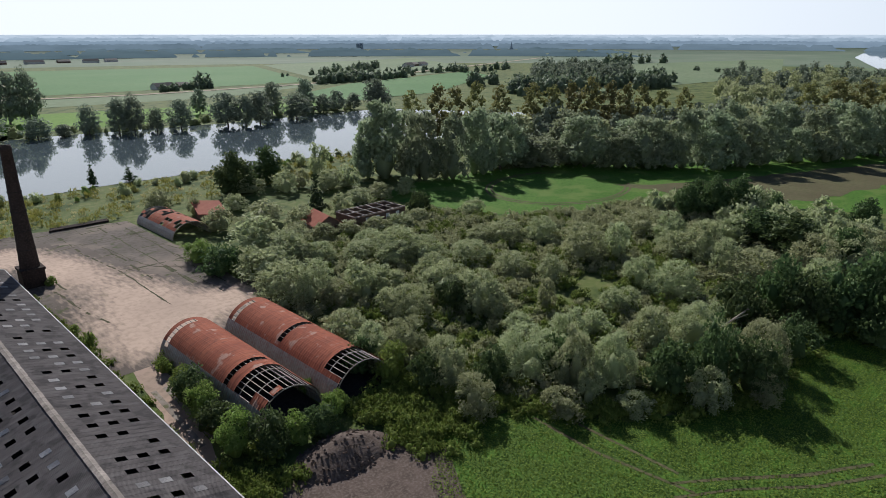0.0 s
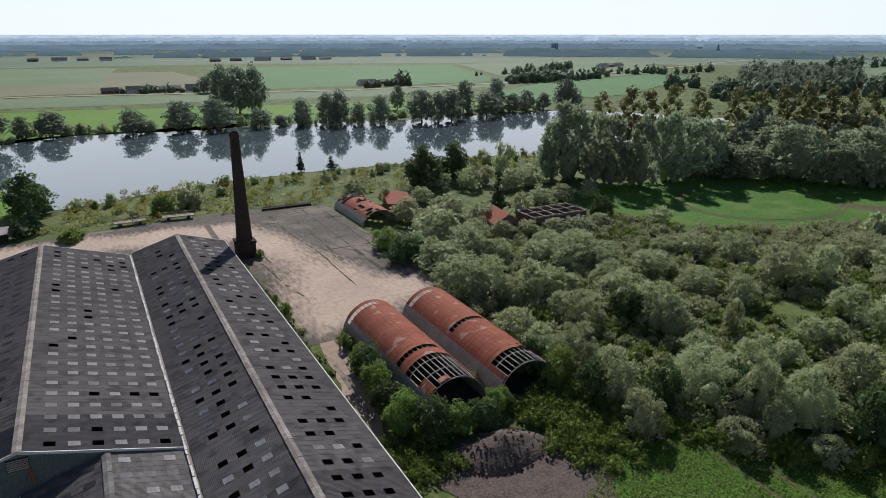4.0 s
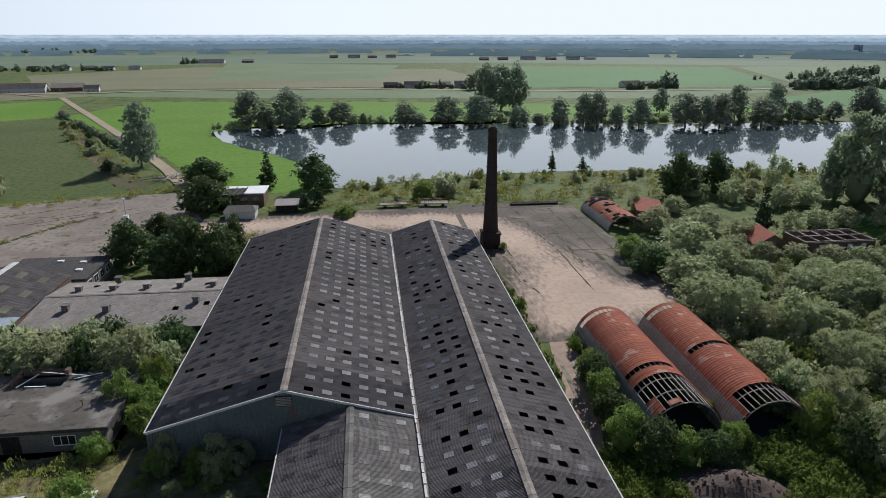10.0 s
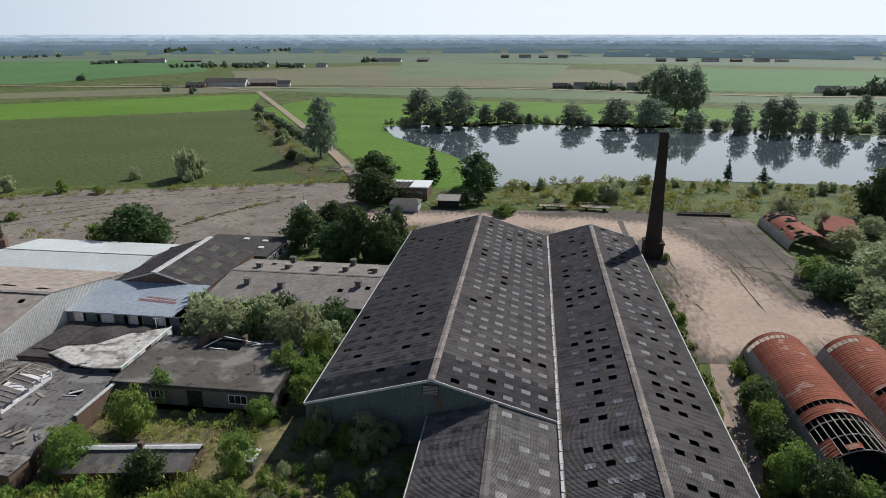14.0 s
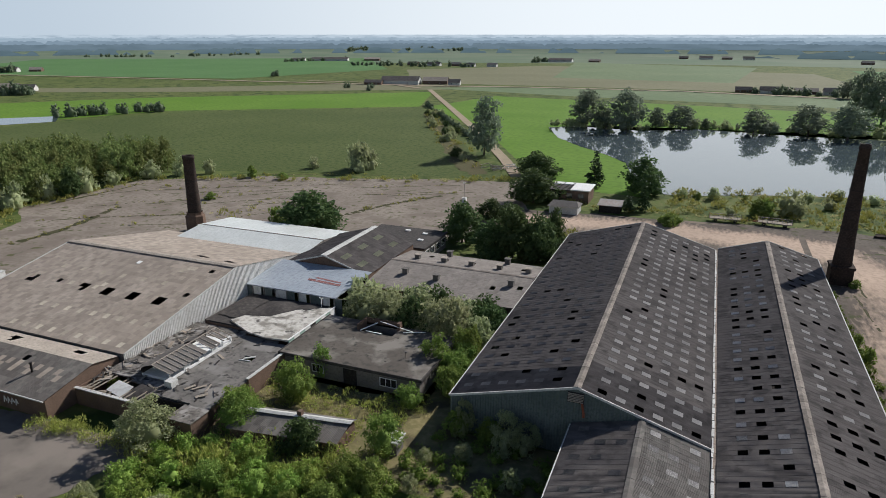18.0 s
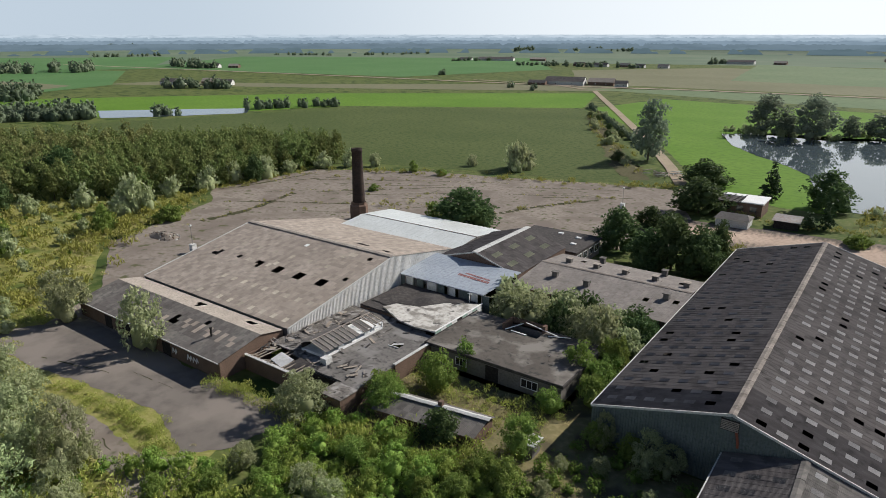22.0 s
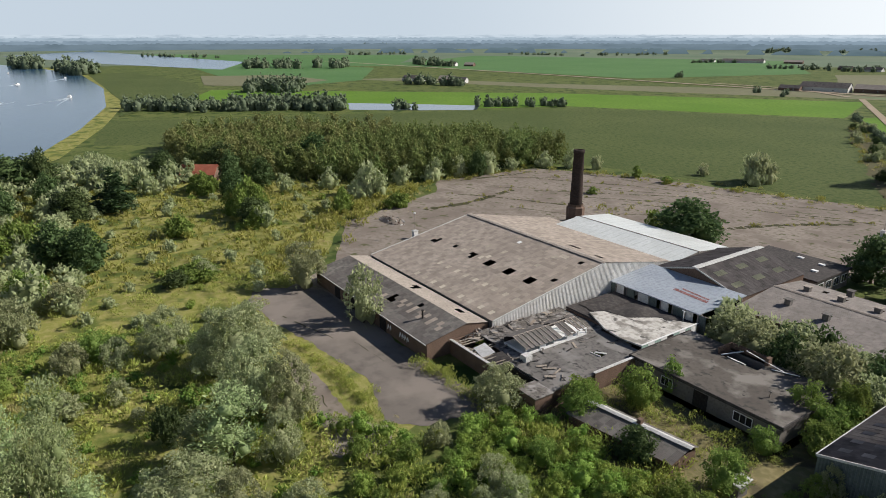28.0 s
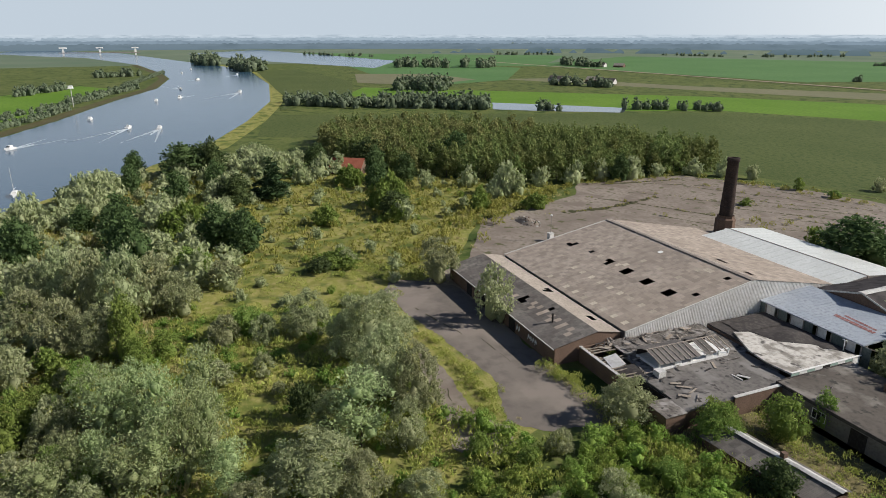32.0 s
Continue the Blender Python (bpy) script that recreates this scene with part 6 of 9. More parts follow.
kind("far", 4, lambda k: make_tree("far_tree", "tree of a far hedge on the plain", "tree", "far trees",
     crown_mesh("crown", lobes_bush(rt, 6, 3.8, 7.5, 1.7), L_hedge, 40, 1.5, rt, core=0.72, narrow=0.6), None))
kind("tuft", 4, lambda k: make_tree("grass_tuft", "tuft of long yellowing grass", "grass", "grass",
     crown_mesh("crown", lobes_bush(rt, 3, 0.9, 0.7, 0.45), L_straw if k == 3 else L_weed, 22, 0.55, rt, core=0, narrow=0.22, up=1.6), None))
kind("dark_small", 2, lambda k: make_tree("dark_bush", "dense dark green bush", "bush", "court scrub",
     crown_mesh("crown", lobes_bush(rt, 11, 3.0, 5.6, 1.6), L_dark, 1300, 0.46, rt, core=0.55, narrow=0.6), trunk_mesh("trunk", 2.4, 0.14, rt, 3)))
kind("poplar_tall", 2, lambda k: make_tree("lakeside_tree", "tall tree with leaves turning brown", "tree", "lakeside trees",
     crown_mesh("crown", lobes_tree(rt, 18, 4.0, 18.0, 1.9), L_poplar_brown, 1100, 0.9, rt, core=0.55, narrow=0.6, up=0.5), trunk_mesh("trunk", 7, 0.25, rt, 1)))
kind("willow_tall", 2, lambda k: make_tree("lakeside_tree", "broad grey-green willow tree", "tree", "lakeside trees",
     crown_mesh("crown", lobes_bush(rt, 11, 5.6, 10.5, 2.8), L_willow, 320, 1.7, rt, core=0.58, narrow=0.5, up=0.4), trunk_mesh("trunk", 4, 0.3, rt, 2)))
kind("bramble", 3, lambda k: make_tree("bramble_shrub", "low bright green bramble shrub", "shrub", "brambles",
     crown_mesh("crown", lobes_bush(rt, 9, 2.3, 3.2, 1.0), L_bramble, 800, 0.27, rt, core=0.6, narrow=0.62), None))
kind("weed_green", 3, lambda k: make_tree("tall_weeds", "clump of tall green weeds", "weeds", "weed clumps",
     crown_mesh("crown", lobes_bush(rt, 8, 1.9, 2.0, 0.7), L_weed_green, 95, 0.5, rt, core=0.45, narrow=0.36, up=0.8), None))
kind("tuft_green", 3, lambda k: make_tree("grass_tuft", "tuft of long green grass", "grass", "grass",
     crown_mesh("crown", lobes_bush(rt, 3, 0.9, 0.7, 0.45), L_weed_green, 22, 0.5, rt, core=0, narrow=0.24, up=1.4), None))
kind("willow_big", 4, lambda k: make_tree("willow_bush", "broad grey-green willow bush with silvery leaves", "bush", "willow thicket",
     crown_mesh("crown", lobes_bush(rt, 30, 5.5, 9.6, 1.6), L_willow, 7600, 0.38, rt, core=0.55, narrow=0.4, up=0.3), trunk_mesh("trunk", 3.4, 0.2, rt, 6)))
kind("willow_big_b", 4, lambda k: make_tree("willow_bush", "broad grey-green willow bush with silvery leaves", "bush", "willow thicket",
     crown_mesh("crown", lobes_bush(rt, 28, 5.5, 9.6, 1.6), L_willow, 3000, 0.58, rt, core=0.55, narrow=0.42, up=0.3), trunk_mesh("trunk", 3.4, 0.2, rt, 4)))
kind("undergrowth", 4, lambda k: make_tree("undergrowth", "low leafy undergrowth", "shrub", "undergrowth",
     crown_mesh("crown", lobes_bush(rt, 5, 1.9, 1.9, 0.8), L_weed_green if k % 2 else L_willow, 210, 0.42, rt, core=0.5, narrow=0.45, up=0.5), None))
kind("willow_plume", 4, lambda k: make_tree("willow_sapling", "slender pale green willow sapling", "tree", "willow saplings",
     crown_mesh("crown", lobes_column(rt, 12, 1.9, 6.5, 0.5), L_willow_pale, 2600, 0.27, rt, core=0.4, narrow=0.4, up=0.7), trunk_mesh("trunk", 4.5, 0.09, rt, 5)))
kind("shrub_grey", 3, lambda k: make_tree("grey_shrub", "dull grey-green leafy shrub", "shrub", "grey shrubs",
     crown_mesh("crown", lobes_bush(rt, 14, 3.0, 4.5, 1.0), L_willow, 2400, 0.32, rt, core=0.5, narrow=0.6, up=0.3), trunk_mesh("trunk", 1.8, 0.1, rt, 4)))
kind("wood_willow", 4, lambda k: make_tree("lakeside_tree", "broad rounded willow tree of the lakeside wood", "tree", "lakeside trees",
     crown_mesh("crown", lobes_bush(rt, 30, 7.0, 15.0, 2.6), L_wood, 3200, 0.95, rt, core=0.55, narrow=0.55, up=0.3), trunk_mesh("trunk", 5, 0.4, rt, 3)))
SPREAD = {"willow": (3.3, 7.4), "willow_b": (3.3, 6.9), "willow_big": (5.5, 10.9), "willow_big_b": (5.5, 10.9), "willow_plume": (1.7, 6.5), "shrub": (2.3, 4.6), "shrub_grey": (3.0, 4.5), "dark_small": (3.0, 5.6),
          "dark": (3.8, 8.8), "bank": (4.9, 13.5), "poplar_tall": (4.0, 18.0), "wood_willow": (7.0, 15.0), "conifer": (2.6, 10.0)}


def stand(key, x, y, radius, height, grow=1.0):
    """One tree or bush of the given spread and height."""
    radius, height = radius * grow, height * grow ** 0.5
    d = math.hypot(x, y)
    if key == "willow":
        key = ("willow_big" if d < 112 else "willow_big_b") if radius > 4.0 else ("willow" if d < 100 else "willow_b")
    r0, h0 = SPREAD[key]
    ob = KINDS[key][int(rt.integers(len(KINDS[key])))]
    s, t = radius / r0, height / h0
    return copy_thing(ob, Matrix.LocRotScale((x, y, 0), Euler((0, 0, rt.uniform(0, 6.28))), (s, s * rt.uniform(0.9, 1.1), t * rt.uniform(0.95, 1.05))))


def plant(key, x, y, size=1.0, r=rt, tall=1.0):
    d = math.hypot(x, y)
    if key in ("willow", "shrub", "willow_mid") and size > 1.45:
        # a large bush is a stand of several grown together
        one = min(1.2, max(0.9, size * tall * 0.8))
        n = int(round(1.3 * (size / one) ** 2))
        wide = (3.3 if key != "shrub" else 2.2) * (size - 0.55 * one)
        for k in range(n):
            a, f = 2.4 * k + r.uniform(-0.4, 0.4), math.sqrt((k + 0.2) / n)
            s = one * r.uniform(0.8, 1.15)
            plant(key, x + wide * f * math.cos(a), y + wide * f * math.sin(a), s, r, size * tall / s * (1.0 - 0.35 * f))
        return None
    if key in ("willow", "willow_mid", "shrub", "bramble") and d > (112 if x < 40 or key != "willow" else 100) and y < 190:
        return plant_joined("willow_thicket" if key.startswith("willow") else "shrub_growth", key, x, y, size, r, tall)
    if key == "willow" and d > 92:
        key = "willow_b" if d < 165 else "willow_mid"
    if key == "shrub" and d > 100:
        key = "shrub_b"
    ob = KINDS[key][int(r.integers(len(KINDS[key])))]
    m = Matrix.LocRotScale((x, y, 0), Euler((0, 0, r.uniform(0, 6.28))), (size, size * r.uniform(0.9, 1.1), size * tall * r.uniform(0.88, 1.12)))
    return copy_thing(ob, m)


JOINED, CROWNS = {}, {}


def plant_joined(stuff, key, x, y, size=1.0, r=rt, tall=1.0):
    """Like plant, for what nobody could count: gathered into one mesh later."""
    if key in ("weed", "tuft") and x > 20 and y < 180:
        key += "_green"
    if key == "weed" and math.hypot(x, y) > 140:
        key = "weed_far"
    if key == "willow":
        key = "willow_mid"
    if key == "shrub":
        key = "shrub_b"
    ob = KINDS[key][int(r.integers(len(KINDS[key])))]
    m = Matrix.LocRotScale((x, y, 0), Euler((0, 0, r.uniform(0, 6.28))), (size, size * r.uniform(0.9, 1.1), size * tall * r.uniform(0.88, 1.12)))
    if ob.name not in CROWNS:
        CROWNS[ob.name] = next(c.data for c in ob.children if c.name.startswith("crown"))
    JOINED.setdefault((stuff, key), []).append((CROWNS[ob.name], m))


def join_all(labels):
    for (stuff, key), rows in JOINED.items():
        vs, qs, ts, k = [], [], [], 0
        for me, m in rows:
            co = np.empty(len(me.vertices) * 3)
            me.vertices.foreach_get("co", co)
            mm = np.array(m)
            vs.append(co.reshape(-1, 3) @ mm[:3, :3].T + mm[:3, 3])
            ls = np.empty(len(me.loops), int)
            me.loops.foreach_get("vertex_index", ls)
            starts = np.empty(len(me.polygons), int)
            me.polygons.foreach_get("loop_start", starts)
            tot = np.diff(np.append(starts, len(ls)))
            nq = int((tot == 4).sum())
            qs.append(ls[:nq * 4].reshape(-1, 4) + k)
            ts.append(ls[nq * 4:].reshape(-1, 3) + k)
            k += len(me.vertices)
        me = fast_mesh(stuff, np.concatenate(vs), np.concatenate(qs), np.concatenate(ts), rows[0][0].materials[0])
        tagged(new(stuff, me), labels[stuff], "vegetation", "", "stuff")


def inside_poly(x, y, poly):
    hit = False
    n = len(poly)
    for i in range(n):
        (x0, y0), (x1, y1) = poly[i], poly[(i + 1) % n]
        if (y0 > y) != (y1 > y) and x < (x1 - x0) * (y - y0) / (y1 - y0) + x0:
            hit = not hit
    return hit


def fill(poly, spacing, choose, r, keep=1.0, lo=0.7, hi=1.35, joined=None, avoid=()):
    """Plants over an area at an uneven spacing."""
    xs, ys = [p[0] for p in poly], [p[1] for p in poly]
    placed, near = [], {}
    tries = int((max(xs) - min(xs)) * (max(ys) - min(ys)) / spacing ** 2 * 4)
    for _ in range(tries):
        x, y = r.uniform(min(xs), max(xs)), r.uniform(min(ys), max(ys))
        if not inside_poly(x, y, poly) or r.random() > keep:
            continue
        gap, i, j = (spacing * r.uniform(0.75, 1.1)) ** 2, int(x // spacing), int(y // spacing)
        if any((x - a) ** 2 + (y - b) ** 2 < gap for u in range(i - 2, i + 3) for v in range(j - 2, j + 3) for a, b in near.get((u, v), ())):
            continue
        if any((x - a) ** 2 + (y - b) ** 2 < c * c for a, b, c in avoid):
            continue
        placed.append((x, y))
        near.setdefault((i, j), []).append((x, y))
        stuff = joined(x, y) if joined else None
        if stuff:
            plant_joined(stuff, choose(x, y, r), x, y, r.uniform(lo, hi), r)
        else:
            plant(choose(x, y, r), x, y, r.uniform(lo, hi), r)
    return placed


r1 = np.random.default_rng(31)
# thicket between the sheds and the far beet field, with a clearing
THICKET = [(59, 64), (64, 53), (76, 41), (92, 29), (112, 31), (135, 22), (160, 10), (205, 40), (198, 88), (166, 104), (140, 116), (128, 140), (112, 134), (90, 140), (70, 138), (64, 122), (59, 104)]
CLEARINGS = ((111, 66, 8), (104, 70, 6), (118, 60, 5), (98, 68, 5), (88, 60, 4), (60, 56, 6), (54, 60, 5))
fill([(135, 22), (160, 10), (205, 40), (198, 88), (176, 90), (170, 40), (140, 30)], 6.5, lambda x, y, r: "willow" if r.random() < 0.8 else "dark", r1, joined=lambda x, y: "willow_thicket", lo=0.8, hi=1.4)
fill(THICKET, 2.7, lambda x, y, r: "undergrowth", r1, joined=lambda x, y: "undergrowth", avoid=CLEARINGS, lo=0.6, hi=1.3)
fill([(-52, 26), (-64, 34), (-84, 30), (-100, 28), (-118, 20), (-120, -6), (-90, -26), (-60, -20), (-46, 4)], 2.3, lambda x, y, r: "undergrowth" if r.random() < 0.35 else "weed_far", r1, joined=lambda x, y: "meadow_growth", lo=0.45, hi=0.95)
for _ in range(900):
    x, y = r1.uniform(52, 150), r1.uniform(24, 138)
    if inside_poly(x, y, THICKET):
        plant_joined("weed_growth", "weed", x, y, r1.uniform(0.6, 1.2), r1)
# bushes along the sheds
for x, y, s, k in ((33.0, 87, 0.9, "shrub"), (32.4, 82.5, 1.0, "dark_small"), (31.6, 78, 1.15, "shrub"), (31.6, 73, 0.95, "dark_small"), (31.4, 68, 1.15, "shrub"), (34.2, 65.2, 0.95, "dark_small"), (37.6, 64.4, 1.0, "shrub"), (40.5, 63.6, 0.85, "dark_small"), (43.6, 65.2, 0.95, "shrub"), (46, 66.6, 0.7, "shrub"), (33.2, 94.5, 0.55, "shrub"), (45.6, 74, 0.5, "shrub"), (32.0, 148, 0.5, "shrub"), (27.5, 118, 0.5, "shrub"), (28, 112, 0.6, "shrub")):
    plant(k, x, y, s, r1)
# wood by the lake
fill([(330, 80), (420, 90), (440, 130), (360, 165), (330, 190), (270, 230), (230, 240), (220, 215), (300, 150)], 9.5, lambda x, y, r: "willow_tall" if r.random() < 0.7 else "bank_mid", r1, lo=0.9, hi=1.35, joined=lambda x, y: "bank_wood")
fill([(450, 60), (760, 90), (900, 230), (760, 300), (560, 240), (460, 190)], 17, lambda x, y, r: "willow_tall" if r.random() < 0.7 else "bank_mid", r1, lo=0.9, hi=1.5, joined=lambda x, y: "bank_wood")
fill([(520, 380), (610, 360), (760, 420), (740, 500), (640, 480), (560, 440)], 14, lambda x, y, r: "bank_mid", r1, lo=1.1, hi=1.6, joined=lambda x, y: "bank_wood")
# the thicket between the sheds and the far beet field, bush by bush
for row in (
        ("willow", 62.2, 106.7, 6.5, 9.2), ("willow", 66.8, 102.7, 4.9, 9.6), ("willow", 68.5, 97.4, 4.3, 5.9), ("shrub_grey", 58.0, 81.3, 5.1, 7.1),
        ("willow", 73.7, 97.0, 3.9, 9.3), ("willow", 79.0, 96.3, 4.5, 7.0), ("willow", 73.9, 82.9, 4.9, 7.8), ("willow", 73.0, 87.5, 3.2, 5.6),
        ("willow", 84.9, 83.3, 7.0, 9.4), ("willow", 91.3, 94.8, 4.2, 6.9), ("willow", 96.2, 111.5, 6.6, 8.2), ("willow", 95.2, 120.9, 4.8, 5.4),
        ("willow", 97.7, 103.8, 5.8, 7.2), ("willow", 88.7, 116.1, 5.2, 5.0), ("willow", 92.0, 107.7, 5.4, 5.8), ("willow", 79.9, 120.4, 4.5, 6.3),
        ("willow", 79.9, 131.2, 6.0, 7.4), ("willow", 74.4, 135.5, 4.7, 10.8),
):
    stand(*row)
for row in (
        ("willow", 65.3, 124.0, 3.7, 7.3), ("willow", 104.9, 96.6, 5.8, 6.1), ("willow", 118.5, 105.4, 4.2, 4.8), ("willow", 105.7, 84.6, 4.6, 5.9),
        ("willow", 85.6, 75.8, 5.0, 9.4), ("willow", 85.2, 71.2, 3.2, 5.7), ("willow", 123.8, 101.4, 5.7, 6.1), ("willow", 129.9, 94.7, 5.0, 7.2),
        ("willow", 107.8, 75.5, 3.6, 6.3), ("willow", 93.4, 66.3, 2.0, 8.3), ("willow", 61.5, 60.8, 3.4, 9.7), ("willow", 63.2, 71.7, 4.1, 8.4),
        ("willow", 57.9, 74.0, 3.5, 8.2), ("shrub", 56.4, 67.4, 2.5, 7.1), ("willow", 59.0, 52.8, 3.3, 6.8), ("dark_small", 66.7, 56.2, 2.9, 6.5),
        ("willow", 73.0, 54.8, 5.9, 9.8), ("willow", 81.2, 52.9, 4.0, 10.5),
):
    stand(*row)
for row in (
        ("willow", 124.4, 78.8, 6.4, 10.0), ("willow", 131.4, 74.1, 3.9, 10.3), ("willow", 154.0, 79.1, 7.3, 8.0), ("willow", 148.3, 69.5, 4.8, 10.7),
        ("willow", 142.9, 58.4, 5.8, 11.6), ("willow", 141.3, 64.5, 4.6, 7.5), ("willow", 118.4, 60.8, 4.2, 8.4), ("willow", 118.4, 53.1, 5.0, 9.0),
        ("willow", 78.6, 43.1, 4.1, 10.5), ("willow", 74.2, 47.1, 3.7, 11.5), ("willow", 72.7, 43.2, 2.4, 6.4), ("willow", 94.6, 45.5, 3.7, 8.7),
        ("willow", 100.2, 39.9, 5.5, 9.5), ("dark_small", 82.7, 36.2, 4.0, 8.9), ("dark_small", 89.0, 32.2, 3.7, 11.4), ("shrub_grey", 83.8, 30.9, 3.5, 6.0),
        ("dark_small", 91.5, 27.6, 3.9, 8.7), ("willow", 90.2, 25.3, 2.5, 5.6),
):
    stand(*row)
for row in (
        ("willow", 99.2, 29.5, 4.5, 11.0), ("willow", 137.4, 51.1, 4.4, 9.7), ("willow", 136.4, 44.6, 6.7, 8.9), ("dark_small", 115.1, 39.4, 4.6, 8.8),
        ("dark_small", 122.8, 35.2, 4.6, 11.9), ("willow", 148.4, 37.1, 6.8, 11.5), ("willow", 153.6, 31.1, 5.9, 11.6), ("willow", 134.1, 31.7, 4.6, 11.1),
        ("dark_small", 121.5, 29.8, 5.0, 10.3), ("dark_small", 125.6, 25.5, 5.5, 11.4), ("dark_small", 128.0, 20.7, 5.9, 14.9), ("willow", 171.5, 33.2, 5.9, 8.9),
        ("dark", 164.6, 47.1, 7.3, 9.0), ("dark", 168.6, 55.2, 7.0, 8.2), ("willow", 162.6, 60.3, 5.6, 8.3), ("shrub_grey", 74.9, 37.2, 3.1, 2.7),
        ("shrub_grey", 67.2, 44.2, 3.5, 4.0), ("dark_small", 123.6, 18.2, 4.7, 10.9),
):
    stand(*row)
for row in (
        ("dark_small", 108.1, 27.5, 3.6, 6.9), ("willow", 102.6, 57.9, 3.2, 5.6), ("willow", 105.7, 56.2, 2.7, 5.7), ("willow", 92.0, 54.9, 2.9, 5.2),
        ("dark_small", 74.9, 50.4, 3.0, 6.8), ("willow", 82.6, 64.4, 2.9, 5.2), ("dark_small", 81.5, 79.2, 3.2, 6.1), ("dark_small", 54.6, 72.7, 2.6, 6.0),
        ("dark_small", 58.4, 62.0, 2.5, 6.7),
):
    stand(*row)
# scrub between the yard, the thicket and the lake
for row in (
        ("dark", 100.0, 196.9, 6.3, 13.3), ("dark", 115.4, 203.5, 5.6, 12.1), ("willow_b", 112.5, 186.7, 5.5, 7.9), ("willow_b", 135.0, 199.7, 4.6, 14.1),
        ("willow_b", 124.9, 179.1, 6.4, 8.2), ("willow_b", 133.1, 180.2, 5.5, 7.8), ("conifer", 102.6, 154.2, 3.2, 11.7), ("willow_b", 107.4, 150.2, 3.9, 6.9),
        ("dark_small", 124.8, 134.9, 3.3, 7.0), ("willow_b", 138.3, 125.8, 4.3, 4.6), ("willow_b", 73.2, 194.0, 4.1, 7.3), ("willow_b", 78.2, 180.1, 2.6, 5.9),
        ("willow_b", 71.9, 135.2, 8.0, 10.4), ("willow_b", 74.0, 125.3, 6.3, 8.7), ("willow_b", 75.7, 159.9, 5.4, 7.0), ("shrub", 60.8, 140.7, 4.1, 5.1),
        ("willow_b", 88.5, 159.4, 6.3, 7.3), ("willow_b", 93.5, 148.1, 4.5, 7.2),
):
    stand(*row)
for row in (
        ("willow_b", 120.7, 158.4, 5.8, 5.2), ("willow_b", 129.6, 158.4, 5.0, 5.4), ("willow_b", 89.5, 177.6, 4.3, 5.7), ("willow_b", 103.7, 193.7, 5.6, 6.1),
        ("willow_b", 120.3, 189.0, 3.8, 6.9), ("willow_b", 66.2, 118.6, 6.6, 7.7), ("dark_small", 61.2, 130.1, 4.5, 6.7), ("willow_b", 76.8, 121.3, 4.4, 5.8),
        ("willow_b", 139.1, 156.4, 3.4, 6.8),
):
    stand(*row)
for row in (("willow_b", 91, 134, 4.2, 5.0), ("willow_b", 98, 133, 4.5, 4.6), ("willow_b", 106, 131, 4.4, 4.4), ("willow_b", 113, 130, 4.2, 4.2), ("willow_b", 119, 129, 4.0, 4.6), ("willow_b", 87, 140, 3.6, 5.2)):
    stand(*row)
# wood by the lake: broad willows before a row of browning poplars
for row in (
        ("wood_willow", 150.8, 181.6, 11.6, 26.5), ("wood_willow", 158.9, 171.5, 9.1, 24.6), ("wood_willow", 166.6, 162.5, 7.5, 22.8), ("wood_willow", 179.9, 162.9, 7.5, 22.7),
        ("wood_willow", 193.1, 162.1, 9.9, 23.8), ("wood_willow", 203.4, 161.9, 8.9, 16.1), ("wood_willow", 208.4, 153.1, 12.0, 12.6), ("wood_willow", 219.9, 141.7, 12.2, 21.2),
        ("wood_willow", 227.6, 131.2, 8.9, 14.9), ("wood_willow", 236.5, 123.8, 10.9, 20.2), ("wood_willow", 244.8, 113.9, 8.9, 21.3), ("wood_willow", 255.5, 105.0, 11.4, 21.2),
        ("wood_willow", 264.0, 97.4, 8.8, 18.9), ("wood_willow", 276.7, 93.3, 9.5, 21.5), ("wood_willow", 287.7, 86.2, 8.2, 13.4), ("wood_willow", 297.6, 80.7, 9.6, 21.9),
        ("wood_willow", 316.5, 73.1, 10.8, 21.1), ("wood_willow", 330.4, 65.9, 10.1, 20.5),
):
    stand(*row)
for row in (
        ("wood_willow", 146.8, 186.5, 6.1, 20.4), ("wood_willow", 178.6, 200.2, 9.2, 22.0), ("wood_willow", 206.4, 181.2, 9.4, 20.2), ("wood_willow", 230.7, 157.9, 10.5, 20.2),
        ("wood_willow", 248.6, 138.8, 9.4, 17.9), ("wood_willow", 268.7, 118.6, 9.4, 21.3), ("wood_willow", 299.6, 117.0, 10.0, 20.4), ("wood_willow", 315.7, 100.6, 10.0, 20.3),
        ("wood_willow", 340.2, 86.7, 10.3, 20.8),
):
    stand(*row)
